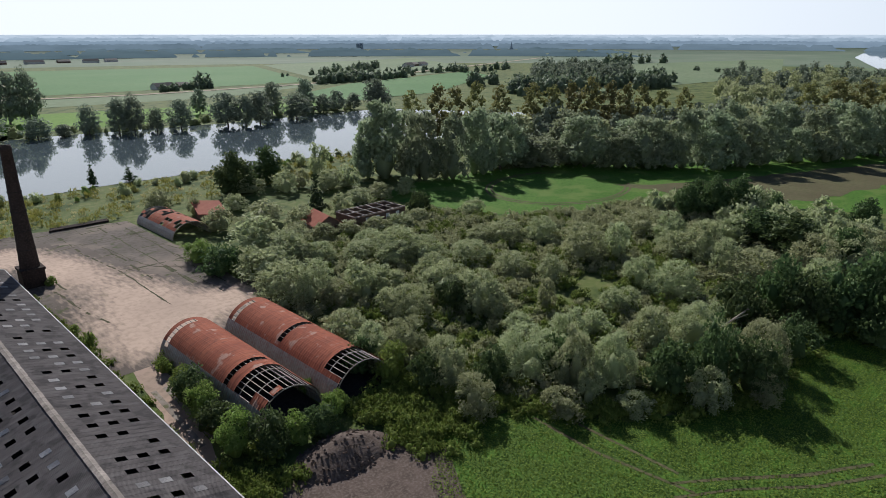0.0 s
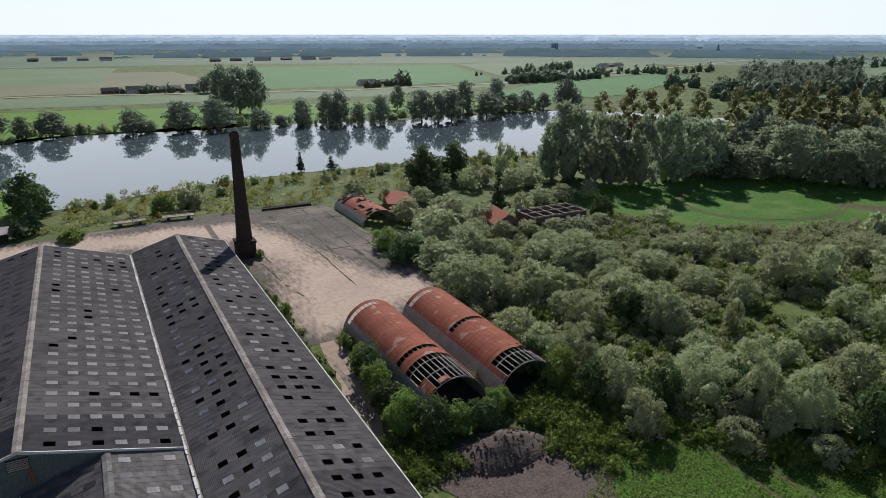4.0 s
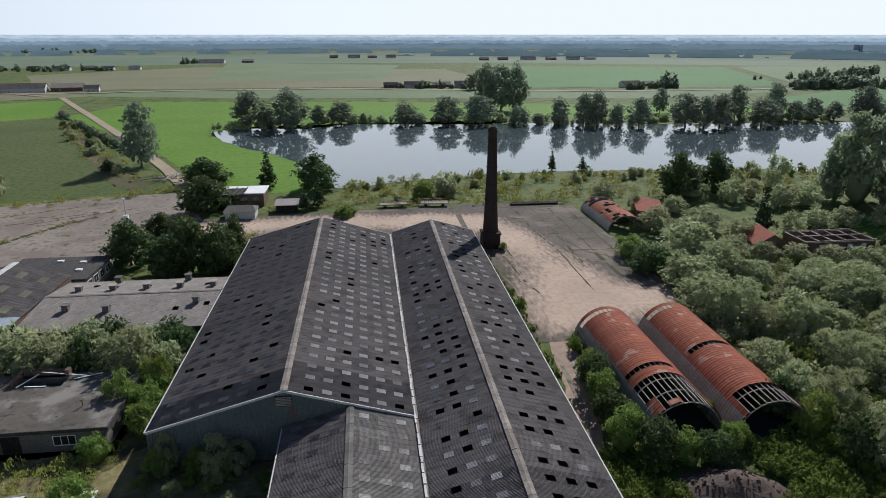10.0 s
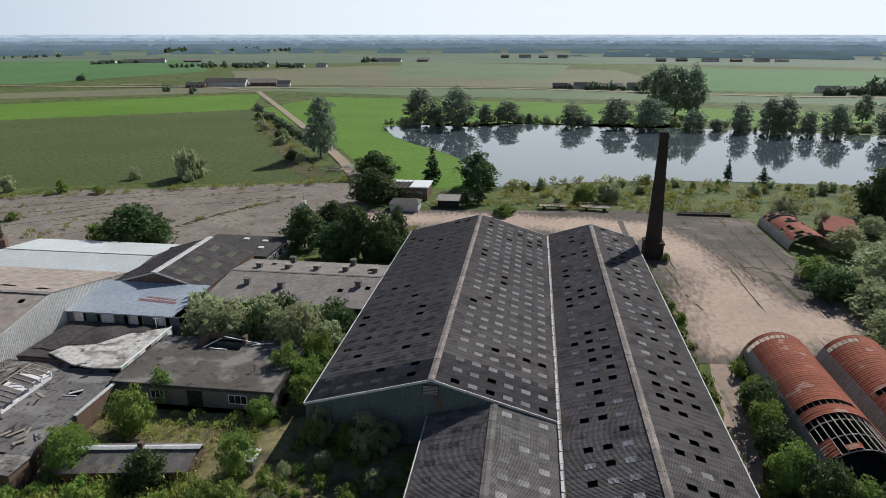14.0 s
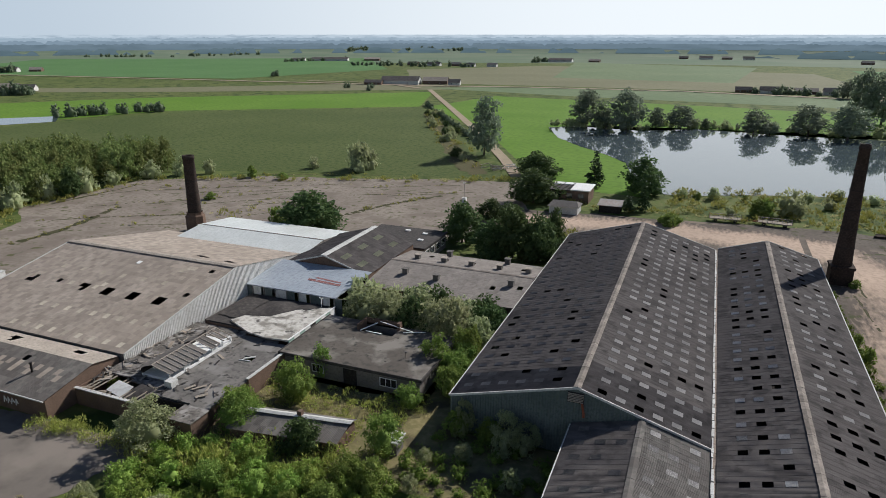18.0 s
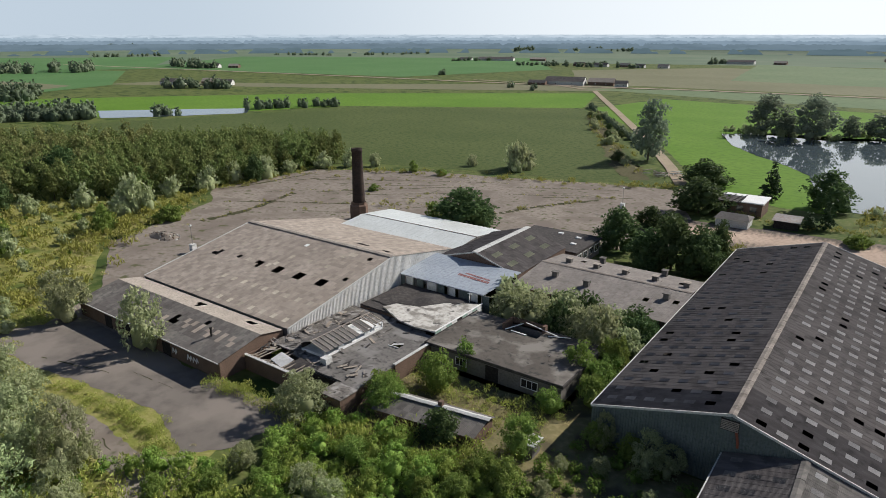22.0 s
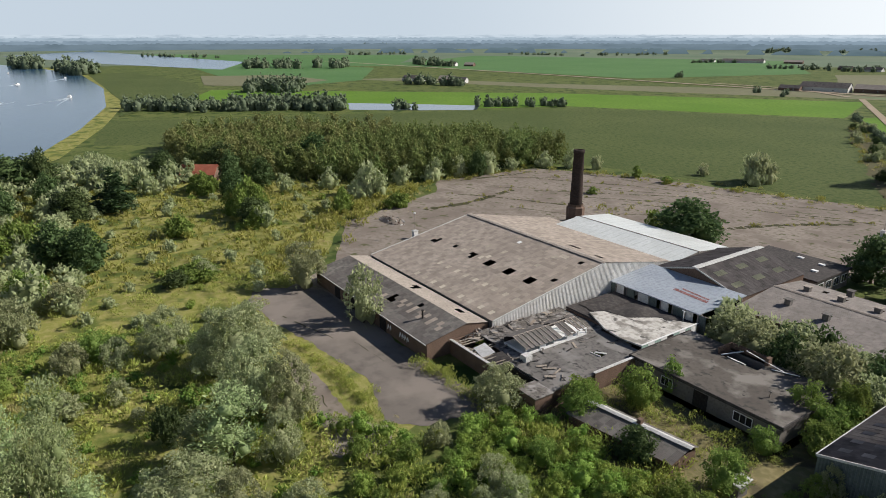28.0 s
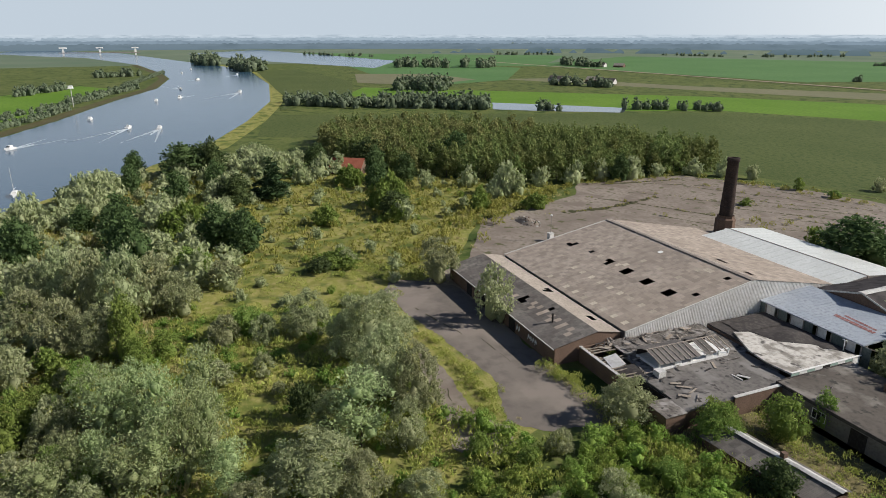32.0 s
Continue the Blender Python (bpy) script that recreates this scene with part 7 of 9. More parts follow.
for row in (
        ("poplar_tall", 218.1, 240.9, 5.8, 24.6), ("poplar_tall", 224.9, 229.1, 5.8, 26.5), ("poplar_tall", 233.3, 225.5, 5.6, 26.8), ("poplar_tall", 243.7, 221.0, 6.5, 27.0),
        ("poplar_tall", 254.5, 215.2, 6.2, 26.2), ("poplar_tall", 275.5, 210.6, 6.4, 25.4), ("poplar_tall", 282.7, 203.4, 6.4, 26.0), ("poplar_tall", 290.1, 196.1, 6.4, 26.8),
        ("poplar_tall", 300.3, 191.6, 6.5, 27.9), ("poplar_tall", 306.6, 185.2, 6.5, 27.4), ("poplar_tall", 312.8, 178.8, 6.2, 25.7), ("poplar_tall", 322.8, 174.4, 6.0, 24.8),
        ("poplar_tall", 329.8, 167.3, 6.0, 21.9), ("poplar_tall", 338.4, 158.8, 6.0, 22.5), ("poplar_tall", 376.2, 110.2, 7.3, 26.7), ("poplar_tall", 386.9, 99.9, 7.9, 27.5),
        ("poplar_tall", 401.9, 90.5, 8.0, 26.4), ("poplar_tall", 413.9, 83.9, 7.5, 25.2),
):
    stand(*row)
# trees along the far bank
for row in (
        ("bank", -63.9, 377.2, 9.6, 19.9), ("bank", -41.5, 370.8, 10.4, 21.3), ("bank", -52.9, 375.8, 5.9, 11.2), ("bank", -27.0, 384.7, 4.9, 10.9),
        ("bank", -13.9, 387.1, 8.1, 13.3), ("bank", -1.7, 394.4, 2.3, 5.3), ("bank", 22.5, 380.3, 7.5, 12.9), ("bank", 30.3, 381.1, 4.8, 6.3),
        ("bank", 48.1, 383.6, 10.0, 15.0), ("bank", 65.3, 378.4, 10.0, 16.5), ("bank", 87.9, 374.7, 7.2, 9.9), ("bank", 99.8, 374.8, 4.9, 6.2),
        ("bank", 111.1, 371.8, 5.9, 15.2), ("bank", 124.6, 368.0, 6.6, 17.4), ("bank", 131.7, 365.4, 5.9, 19.0), ("bank", 142.0, 361.6, 4.9, 12.7),
        ("bank", 154.3, 359.2, 7.3, 15.1), ("bank", 194.1, 420.2, 5.8, 17.1),
):
    stand(*row)
for row in (
        ("bank", 178.7, 352.7, 9.2, 18.9), ("bank", 187.5, 348.4, 6.6, 16.4), ("bank", 198.5, 351.4, 8.3, 17.9), ("bank", 224.2, 380.9, 7.3, 20.9),
        ("bank", 225.6, 354.7, 9.6, 16.0), ("bank", 249.4, 379.5, 7.4, 22.3), ("bank", 256.5, 370.7, 7.3, 11.4), ("bank", 269.7, 372.4, 6.3, 13.4),
        ("bank", 282.7, 371.3, 5.6, 11.4), ("bank", 298.2, 365.4, 9.6, 20.4), ("bank", 82.6, 453.2, 8.9, 29.1), ("bank", 92.5, 447.7, 10.7, 31.4),
        ("bank", 102.8, 446.2, 7.7, 29.2),
):
    stand(*row)
# near lake bank
for k in range(40):
    x = -5 + 4.6 * k
    plant("willow_mid" if r1.random() < 0.6 else "shrub", x, 214 + (x > 20) * 10 + r1.normal(0, 6), r1.uniform(0.3, 0.75), r1)
# single trees and bushes
for k, x, y, s, tall in (
        ("bank", -89.0, 269.0, 1.49, 1.27), ("dark", -56.7, 234.1, 1.89, 0.56), ("dark", -47.7, 194.2, 1.92, 0.65), ("conifer", -33.9, 224.4, 1.69, 0.67),
        ("dark", -17.5, 218.9, 1.85, 0.79), ("conifer", -18.9, 193.1, 1.14, 0.44), ("conifer", -15.2, 196.1, 0.92, 0.9), ("dark", -54.1, 147.1, 1.44, 0.91),
        ("dark", -44.6, 140.2, 1.36, 0.76), ("dark", -54.1, 171.0, 1.03, 0.61), ("dark", -39.1, 140.9, 1.36, 1.01), ("dark", -32.3, 140.2, 1.25, 1.01),
        ("dark", -31.2, 149.5, 0.89, 1.26), ("dark", -46.6, 165.3, 1.18, 0.58), ("willow_mid", 25.1, 205.9, 1.36, 1.02), ("shrub", 17.4, 203.0, 1.53, 0.76),
        ("shrub", -7.0, 183.9, 1.57, 0.5), ("conifer", 70.9, 243.3, 0.84, 0.87), ("conifer", 81.5, 238.3, 1.04, 0.48), ("willow_mid", 76.2, 200.5, 1.26, 0.73),
):
    plant(k, x, y, s, r1, tall)
for k, x, y, s, tall in (
        ("bank", 101.8, 622.8, 1.6, 0.75),
):
    plant(k, x, y, s, r1, tall)
for k, x, y, s, tall in (
        ("willow_mid", -123.0, 219.6, 2.02, 1.01), ("willow_mid", -141.3, 215.8, 0.67, 1.25), ("shrub", -153.2, 193.0, 0.83, 1.2),
        ("shrub", -144.2, 160.1, 0.81, 0.66), ("shrub", -140.7, 194.1, 0.99, 0.5), ("willow_mid", -200.4, 197.4, 1.02, 1.05), ("dark", -94.5, 139.8, 2.11, 0.64),
        ("shrub", -104.5, 140.5, 1.33, 0.87), ("dark", -94.3, 147.9, 1.01, 0.69), ("shrub", -170.4, 81.8, 1.61, 1.19), ("willow", -184.3, 98.0, 2.03, 0.92),
):
    plant(k, x, y, s, r1, tall)
for k, x, y, s, tall in (
        ("shrub", -166.0, 98.1, 1.64, 0.7), ("shrub", -169.0, 56.1, 1.52, 0.84),
        ("willow", -61.6, 52.3, 1.31, 0.78), ("shrub", -53.5, 60.5, 1.72, 0.87), ("dark", -42.6, 58.3, 0.66, 0.91), ("shrub", -50.6, 68.7, 1.26, 0.96),
        ("shrub", -50.7, 76.2, 0.86, 1.38), ("shrub", -34.6, 83.3, 1.16, 1.09), ("shrub", -31.0, 87.5, 1.76, 0.86), ("shrub", -32.9, 62.0, 1.25, 1.08),
        ("willow", -25.0, 69.4, 0.48, 1.58), ("dark", -19.5, 75.1, 0.93, 0.55), ("shrub", -75.8, 60.4, 0.6, 0.95), ("willow", -168.2, 57.8, 0.99, 1.18),
        ("shrub", -172.6, 36.6, 1.74, 0.71), ("shrub", -139.3, 31.2, 2.6, 0.29), ("willow_mid", -244.6, 31.9, 3.01, 0.69), ("conifer", -211.9, 27.5, 2.54, 0.47),
):
    plant(k, x, y, s, r1, tall)
for k, x, y, s, tall in (
        ("dark", -213.2, 14.9, 1.57, 0.57), ("shrub", -219.0, 55.7, 2.61, 0.66), ("willow", -176.8, 2.1, 1.74, 0.69), ("shrub", -184.4, 58.6, 3.32, 0.69),
        ("dark", -247.5, 71.6, 2.02, 0.64), ("dark", -257.8, 9.5, 2.59, 0.48), ("willow_mid", -288.3, 30.9, 2.24, 0.47), ("dark", -238.1, 40.7, 1.09, 0.58),
):
    plant(k, x, y, s, r1, tall)
for k, x, y, s, tall in (
        ("dark", -253.6, 50.9, 1.45, 0.68),
        ("dark", -253.9, 2.9, 2.82, 0.49), ("willow_mid", -221.6, -24.4, 3.15, 0.63), ("willow", -195.5, -38.6, 2.83, 0.65), ("willow_mid", -242.2, 29.7, 2.82, 0.65),
        ("conifer", -205.2, 28.0, 2.23, 0.49), ("dark", -206.1, 16.1, 1.4, 0.69), ("shrub", -178.6, 0.3, 3.02, 0.64), ("shrub", -172.1, 14.1, 2.28, 0.64),
        ("dark", -174.8, 57.3, 1.26, 0.57), ("dark", -236.0, 96.6, 2.0, 0.61), ("dark", -232.9, 102.5, 1.71, 0.88),
        ("willow", -159.6, -9.1, 2.52, 0.46),
):
    plant(k, x, y, s, r1, tall)
# brush along the far bank of the lake
for k in range(120):
    x = -84 + 3.1 * k
    y = (372 if x < -30 else 390 if x < 45 else 382 if x < 110 else 371) + r1.uniform(0, 9)
    if r1.random() < 0.8 and x < 285:
        plant_joined("willow_thicket", "willow_mid", x, y, r1.uniform(0.35, 1.0), r1)
# scrub in the inner courts
fill([(-34, 40), (-12, 40), (-12, 66), (-20, 69), (-28, 69), (-33, 60)], 2.2, lambda x, y, r: "undergrowth" if r.random() < 0.7 else "tuft_green", r1, joined=lambda x, y: "court_growth", lo=0.4, hi=1.0)
fill([(-32, 40), (-13, 40), (-13, 62), (-24, 66), (-32, 58)], 4.5, lambda x, y, r: "dark_small" if r.random() < 0.4 else "willow", r1, lo=0.3, hi=0.55)
fill([(-56, 92), (-30, 92), (-30, 102), (-57, 102)], 3.4, lambda x, y, r: "willow" if r.random() < 0.72 else "dark_small", r1, lo=0.9, hi=1.4)
fill([(-60, 41), (-30, 40), (-30, 55), (-54, 54.5), (-60, 50)], 2.4, lambda x, y, r: "bramble" if r.random() < 0.85 else "shrub", r1, lo=0.55, hi=1.0)
fill([(-74, 30), (-40, 26), (-24, 34), (-30, 41), (-58, 41)], 3.0, lambda x, y, r: "bramble" if r.random() < 0.55 else ("willow" if r.random() < 0.7 else "shrub"), r1, lo=0.5, hi=0.95)
for x, y, s, k in ((-25.9, 69.0, 0.85, "shrub"), (-21.2, 69.2, 0.8, "shrub"), (-19.0, 68.0, 0.75, "willow"), (-16.5, 68.8, 0.7, "willow"), (-30.5, 78, 1.05, "shrub"), (-31.0, 82, 1.15, "shrub"), (-34.5, 72.8, 0.85, "shrub")):
    plant(k, x, y, s, r1)
# scrub and weeds over the left meadow
# two willows at the asphalt yard
stand(*("willow", -121.0, 48.8, 5.1, 10.9))
stand(*("willow", -97.4, 50.2, 3.9, 12.1))
# willows of the left meadow
for row in (
        ("willow", -104.4, 17.6, 3.8, 9.1), ("willow", -93.5, 26.6, 5.9, 12.4), ("willow", -93.7, 22.4, 3.6, 9.5), ("willow", -75.8, 27.5, 3.6, 9.9),
        ("willow", -79.9, 23.7, 4.4, 12.2), ("willow_plume", -69.8, 17.5, 3.0, 9.1), ("willow_plume", -72.1, 14.1, 2.2, 6.2), ("willow", -67.4, 22.9, 2.5, 7.7),
        ("willow", -63.0, 10.8, 5.3, 8.0), ("willow", -59.6, 15.0, 2.6, 6.8), ("willow", -66.6, 8.0, 2.6, 5.6), ("willow", -57.1, 21.2, 2.6, 4.6),
        ("dark_small", -78.6, 12.1, 2.0, 5.6), ("willow", -133.4, -28.1, 4.3, 11.7), ("willow", -131.1, -22.3, 4.4, 13.8), ("willow", -126.5, -17.2, 4.7, 15.6),
        ("willow", -121.6, -11.4, 4.6, 15.3), ("willow", -124.8, -7.0, 4.2, 12.9),
):
    stand(*row, 1.14)
for row in (
        ("willow", -122.7, -2.4, 3.8, 9.7), ("willow", -122.4, -26.6, 4.0, 9.9), ("willow", -111.1, -20.0, 4.1, 11.9), ("willow", -108.9, -14.9, 3.7, 10.2),
        ("shrub", -106.8, -10.4, 3.2, 9.8), ("willow", -101.9, -26.4, 2.5, 8.5), ("willow_plume", -84.2, -12.6, 2.2, 9.3), ("willow_plume", -81.0, -10.8, 2.3, 9.0),
        ("willow_plume", -85.2, -8.4, 2.2, 8.8), ("willow_plume", -78.6, -5.1, 2.3, 9.1), ("willow", -84.1, -17.9, 2.8, 7.3), ("willow_plume", -73.4, -15.3, 1.7, 6.9),
        ("willow_plume", -73.3, -12.4, 1.7, 7.0), ("willow_plume", -69.0, -8.8, 2.2, 6.7), ("willow_plume", -69.9, -5.8, 2.4, 8.2), ("willow_plume", -70.6, -3.2, 1.6, 10.1),
        ("willow_plume", -71.7, -0.4, 1.9, 10.3), ("willow_plume", -82.1, -0.7, 2.2, 9.6),
):
    stand(*row, 1.14)
for row in (
        ("willow", -71.2, -20.2, 3.0, 8.0), ("willow_plume", -69.8, -17.7, 2.1, 5.6), ("shrub", -83.6, -23.3, 2.4, 7.2), ("shrub", -87.8, -21.3, 2.2, 6.9),
        ("willow", -61.8, 3.2, 2.8, 5.0), ("willow_plume", -66.7, 1.4, 1.9, 6.3), ("shrub", -141.6, 0.7, 3.7, 6.9), ("willow", -135.0, 6.8, 3.6, 6.4),
        ("shrub", -108.7, 8.3, 3.4, 5.2), ("dark_small", -135.0, 26.3, 2.7, 3.4), ("willow", -138.4, 33.2, 2.6, 3.9), ("shrub", -98.4, -16.5, 2.1, 4.8),
        ("shrub", -102.7, -8.9, 2.2, 5.1), ("shrub", -105.2, -4.8, 2.7, 4.3), ("shrub_grey", -106.0, 4.1, 2.8, 5.5), ("shrub_grey", -105.3, 10.5, 2.4, 4.7),
):
    stand(*row, 1.14)
fill([(-60, -12), (-60, -40), (-120, -60), (-170, -46), (-150, -30), (-90, -16)], 5.0, lambda x, y, r: "willow" if r.random() < 0.7 else "shrub", r1, 0.9, 0.6, 1.1)
fill([(-130, 6), (-150, -40), (-210, -44), (-262, -16), (-240, 20), (-200, 16), (-160, 14)], 7.5, lambda x, y, r: "willow_mid" if r.random() < 0.75 else "dark", r1, 0.8, 0.7, 1.4, joined=lambda x, y: "willow_thicket")
MEADOW = [(-62, 27), (-70, 26), (-84, 32), (-110, 34), (-118, 40), (-128, 44), (-166, 74), (-184, 116), (-205, 105), (-225, 70), (-250, 55), (-262, 10), (-220, -40), (-150, -50), (-60, -46), (-40, 10)]
fill(MEADOW, 3.1, lambda x, y, r: "weed", r1, 0.9, 0.4, 1.15, joined=lambda x, y: "weed_growth")
for _ in range(6000):
    d = 55 * (260 / 55) ** r1.random()
    a = radians(r1.uniform(182, 262) - 90)
    x, y = -d * math.sin(a), d * math.cos(a)
    if inside_poly(x, y, MEADOW):
        plant_joined("weed_growth", "tuft", x, y, r1.uniform(0.6, 1.3) * (1 + d / 250), r1)
fill([(-62, 24), (-84, 32), (-112, 34), (-160, 70), (-196, 100), (-230, 62), (-240, 20), (-200, -30), (-120, -30), (-60, -30), (-44, 8)], 8.0, lambda x, y, r: "willow" if r.random() < 0.55 else "bramble", r1, 0.7, 0.3, 0.65)
# poplar plantation
fill([(-200, 110), (-235, 70), (-300, 60), (-330, 80), (-320, 130), (-250, 190), (-205, 206), (-190, 190), (-192, 130)], 4.4, lambda x, y, r: "poplar_brown" if (x + y * 0.6) < -170 and r.random() < 0.5 else "poplar", r1, 1.0, 0.85, 1.2, joined=lambda x, y: "poplar_wood" if x < -225 else None)
# weeds round the buildings, the yards and the lake
def weeds_along(x0, y0, x1, y1, n, spread, lo=0.3, hi=0.8):
    for _ in range(n):
        f = r1.random()
        plant_joined("weed_growth", "weed" if r1.random() < 0.5 else "tuft", x0 + (x1 - x0) * f + r1.normal(0, spread), y0 + (y1 - y0) * f + r1.normal(0, spread), r1.uniform(lo, hi) * 1.2, r1)


for width, pts in CRACKS:
    for (ax, ay), (bx, by) in zip(pts, pts[1:]):
        weeds_along(ax, ay, bx, by, int(math.hypot(bx - ax, by - ay) * 0.35 * (0.5 + width)), 0.2 + 0.3 * width, 0.15, 0.45)
weeds_along(26.4, 42, 26.4, 145, 170, 0.7)
weeds_along(33.5, 60, 33.5, 98, 60, 1.4)
weeds_along(52, 56, 62, 62, 90, 4, 0.5, 1.0)
weeds_along(48.5, 50, 51, 60, 70, 1.5, 0.4, 0.8)
weeds_along(-57, 68, -33, 70, 120, 2.6)
weeds_along(-60, 52, -32, 56, 160, 3.0, 0.5, 1.1)
weeds_along(-80, 50.6, -60, 51, 60, 0.6)
weeds_along(-98, 36.6, -82, 37.4, 60, 0.8, 0.25, 0.5)
weeds_along(-82, 37.6, -69, 36.6, 70, 0.9, 0.25, 0.55)
weeds_along(-70, 27, -30, 40, 150, 5.0, 0.5, 1.1)
weeds_along(-190, 130, -187, 176, 60, 2.5)
weeds_along(-187, 176, -58, 224, 150, 1.6)
weeds_along(-44, 196, 60, 196, 140, 2.0)
for xa, ya, xb, yb, n in ((50, 55, 62, 53, 110), (62, 53, 72, 39.5, 110), (72, 39.5, 90, 26.5, 120), (90, 26.5, 113, 29, 110), (113, 29, 134, 20, 70), (52, 60, 60, 66, 120), (47, 62, 53, 66, 60), (28, 62, 33, 57, 60)):
    weeds_along(xa, ya, xb, yb, n, 1.6, 0.35, 0.85)
weeds_along(-168, 394, -84, 238, 70, 3.0, 0.5, 1.0)
for k in range(16):
    f = r1.random()
    plant("dark_small" if k % 2 else "willow_mid", -168 + 84 * f + r1.normal(0, 3), 394 - 156 * f + r1.normal(0, 3), r1.uniform(0.4, 0.9), r1)
weeds_along(-30, 160, -40, 170, 60, 3.0)
weeds_along(-120, 120, -124, 150, 40, 4.0)
weeds_along(-126, 42, -160, 74, 150, 4.0, 0.4, 1.0)
weeds_along(-160, 74, -186, 122, 160, 3.5, 0.4, 1.0)
for _ in range(700):
    x = r1.uniform(-8, 175)
    y = r1.uniform(197, 217 + (10 if x < 8 else 18))
    plant_joined("reed_growth", "tuft" if r1.random() < 0.6 else "weed", x, y, r1.uniform(0.6, 1.2), r1)


def hedge(x0, y0, x1, y1, high, deep):
    """A row or copse of far trees."""
    length = math.hypot(x1 - x0, y1 - y0)
    n = int(min(90 if math.hypot(x0, y0) < 700 else 24, max(3, length * (1 + deep / 30) / (high * 0.5))))
    for _ in range(n):
        f = r1.random()
        off = r1.uniform(0, deep)
        d = math.hypot(x0, y0)
        x, y = x0 + (x1 - x0) * f, y0 + (y1 - y0) * f
        x, y = x * (1 + off / d), y * (1 + off / d)
        plant_joined("far_hedges", "far", x, y, high / 8.0 * r1.uniform(0.6, 1.15), r1)


for x0, y0, x1, y1, high, deep in (
        (-491, 80, -411, 208, 11, 25), (-591, 194, -557, 243, 14, 20), (-1028, 314, -954, 481, 16, 60), (-1298, 51, -1313, 100, 22, 30), (-1069, 94, -1040, 135, 24, 30),
        (-396, 235, -387, 248, 9, 10), (-382, 288, -342, 345, 8, 12), (-595, 368, -528, 398, 13, 20), (-977, 621, -861, 615, 18, 40), (-1329, 1126, -1181, 1180, 8, 30),
        (-1129, 1182, -1069, 1418, 9, 60), (-752, 1064, -676, 1173, 9, 20), (-555, 995, -436, 1081, 8, 20), (-505, 691, -500, 698, 9, 6), (-331, 568, -328, 572, 6, 5),
):
    hedge(x0, y0, x1, y1, high, deep)
for x0, y0, x1, y1, high, deep in (
        (-307, 572, -305, 576, 7, 5), (-1517, 774, -1477, 914, 10, 40), (-1721, 330, -1458, 448, 10, 40), (-886, -81, -920, -20, 12, 15), (-635, -117, -713, -85, 9, 15),
        (-663, -44, -978, 0, 6, 8), (-470, -95, -607, -49, 5, 6), (-560, 987, -347, 1002, 9, 20), (-299, 549, -293, 549, 6, 5), (-1014, 1770, -1044, 1944, 16, 8),
        (-927, 1952, -694, 1968, 14, 80), (-193, 447, -101, 295, 4, 5), (-313, 1206, -294, 1258, 12, 8), (34, 644, 97, 635, 8, 12), (244, 606, 301, 617, 9, 12),
):
    hedge(x0, y0, x1, y1, high, deep)
for x0, y0, x1, y1, high, deep in (
        (286, 620, 305, 631, 14, 8), (430, 723, 667, 702, 8, 30), (495, 712, 656, 800, 14, 40), (410, 586, 478, 606, 15, 20), (298, 376, 308, 370, 16, 15),
        (400, 587, 527, 588, 14, 40), (563, 628, 756, 624, 12, 60), (485, 450, 533, 455, 16, 15), (432, 356, 626, 308, 18, 80), (707, 535, 1151, 582, 22, 80),
        (940, 439, 819, 169, 8, 30), (-458, 139, -420, 207, 12, 30), (-582, 195, -588, 253, 16, 30), (-2491, 1308, -2493, 1449, 16, 40),
):
    hedge(x0, y0, x1, y1, high, deep)
for x, y in ((-1202, 68), (-1180, 76), (-1222, 60), (-995, 112), (-975, 116), (-1015, 106), (-1000, 125)):
    for _ in range(5):
        plant_joined("far_hedges", "far", x + r1.normal(0, 9), y + r1.normal(0, 9), r1.uniform(2.2, 3.2), r1)
hedge(-470, 95, -412, 205, 11, 30)
hedge(-1000, 330, -925, 455, 17, 70)
hedge(-560, -70, -700, -24, 7, 10)
hedge(-390, -92, -520, -62, 6, 8)
# scrub between the poplars and the meadow
for x, y, sz, k in ((-232, 48, 1.3, "willow"), (-246, 40, 1.5, "willow"), (-258, 20, 1.4, "willow"), (-250, 12, 1.2, "dark"), (-226, 40, 1.2, "willow"), (-222, 66, 1.1, "dark"), (-208, 62, 1.0, "dark"), (-214, 74, 1.1, "dark"), (-204, 78, 1.0, "willow"), (-200, 92, 1.1, "willow"),
                    (-196, 104, 1.2, "willow"), (-192, 116, 1.1, "willow"), (-190, 128, 1.2, "willow"), (-192, 140, 1.1, "willow"), (-189, 152, 1.2, "willow"), (-190, 164, 1.0, "willow"), (-186, 178, 1.1, "willow"), (-180, 186, 0.9, "willow"), (-172, 192, 0.8, "willow"), (-188, 146, 0.9, "dark"), (-240, 56, 1.4, "willow"), (-262, 44, 1.5, "willow"), (-272, 28, 1.4, "willow")):
    plant(k, x, y, sz, r1, r1.uniform(0.9, 1.3))
# beet plants
TRAMLINES = (((63.7, 46.2), (62.9, 36.3), (64.3, 23.6)), ((66.8, 44.2), (66.5, 34.4), (66.3, 26.6)), ((62, 25), (68.2, 20.7), (75.7, 14), (83.6, 9)), ((64, 26.5), (69.4, 22.2), (77, 15.6), (85, 10.6)))


def on_tramline(x, y):
    for line in TRAMLINES:
        for (ax, ay), (bx, by) in zip(line, line[1:]):
            dx, dy = bx - ax, by - ay
            t = max(0, min(1, ((x - ax) * dx + (y - ay) * dy) / (dx * dx + dy * dy)))
            if math.hypot(x - ax - t * dx, y - ay - t * dy) < 0.42 + 0.25 * noise.noise(Vector((x * 0.3, y * 0.3, 0))):
                return True
    return False


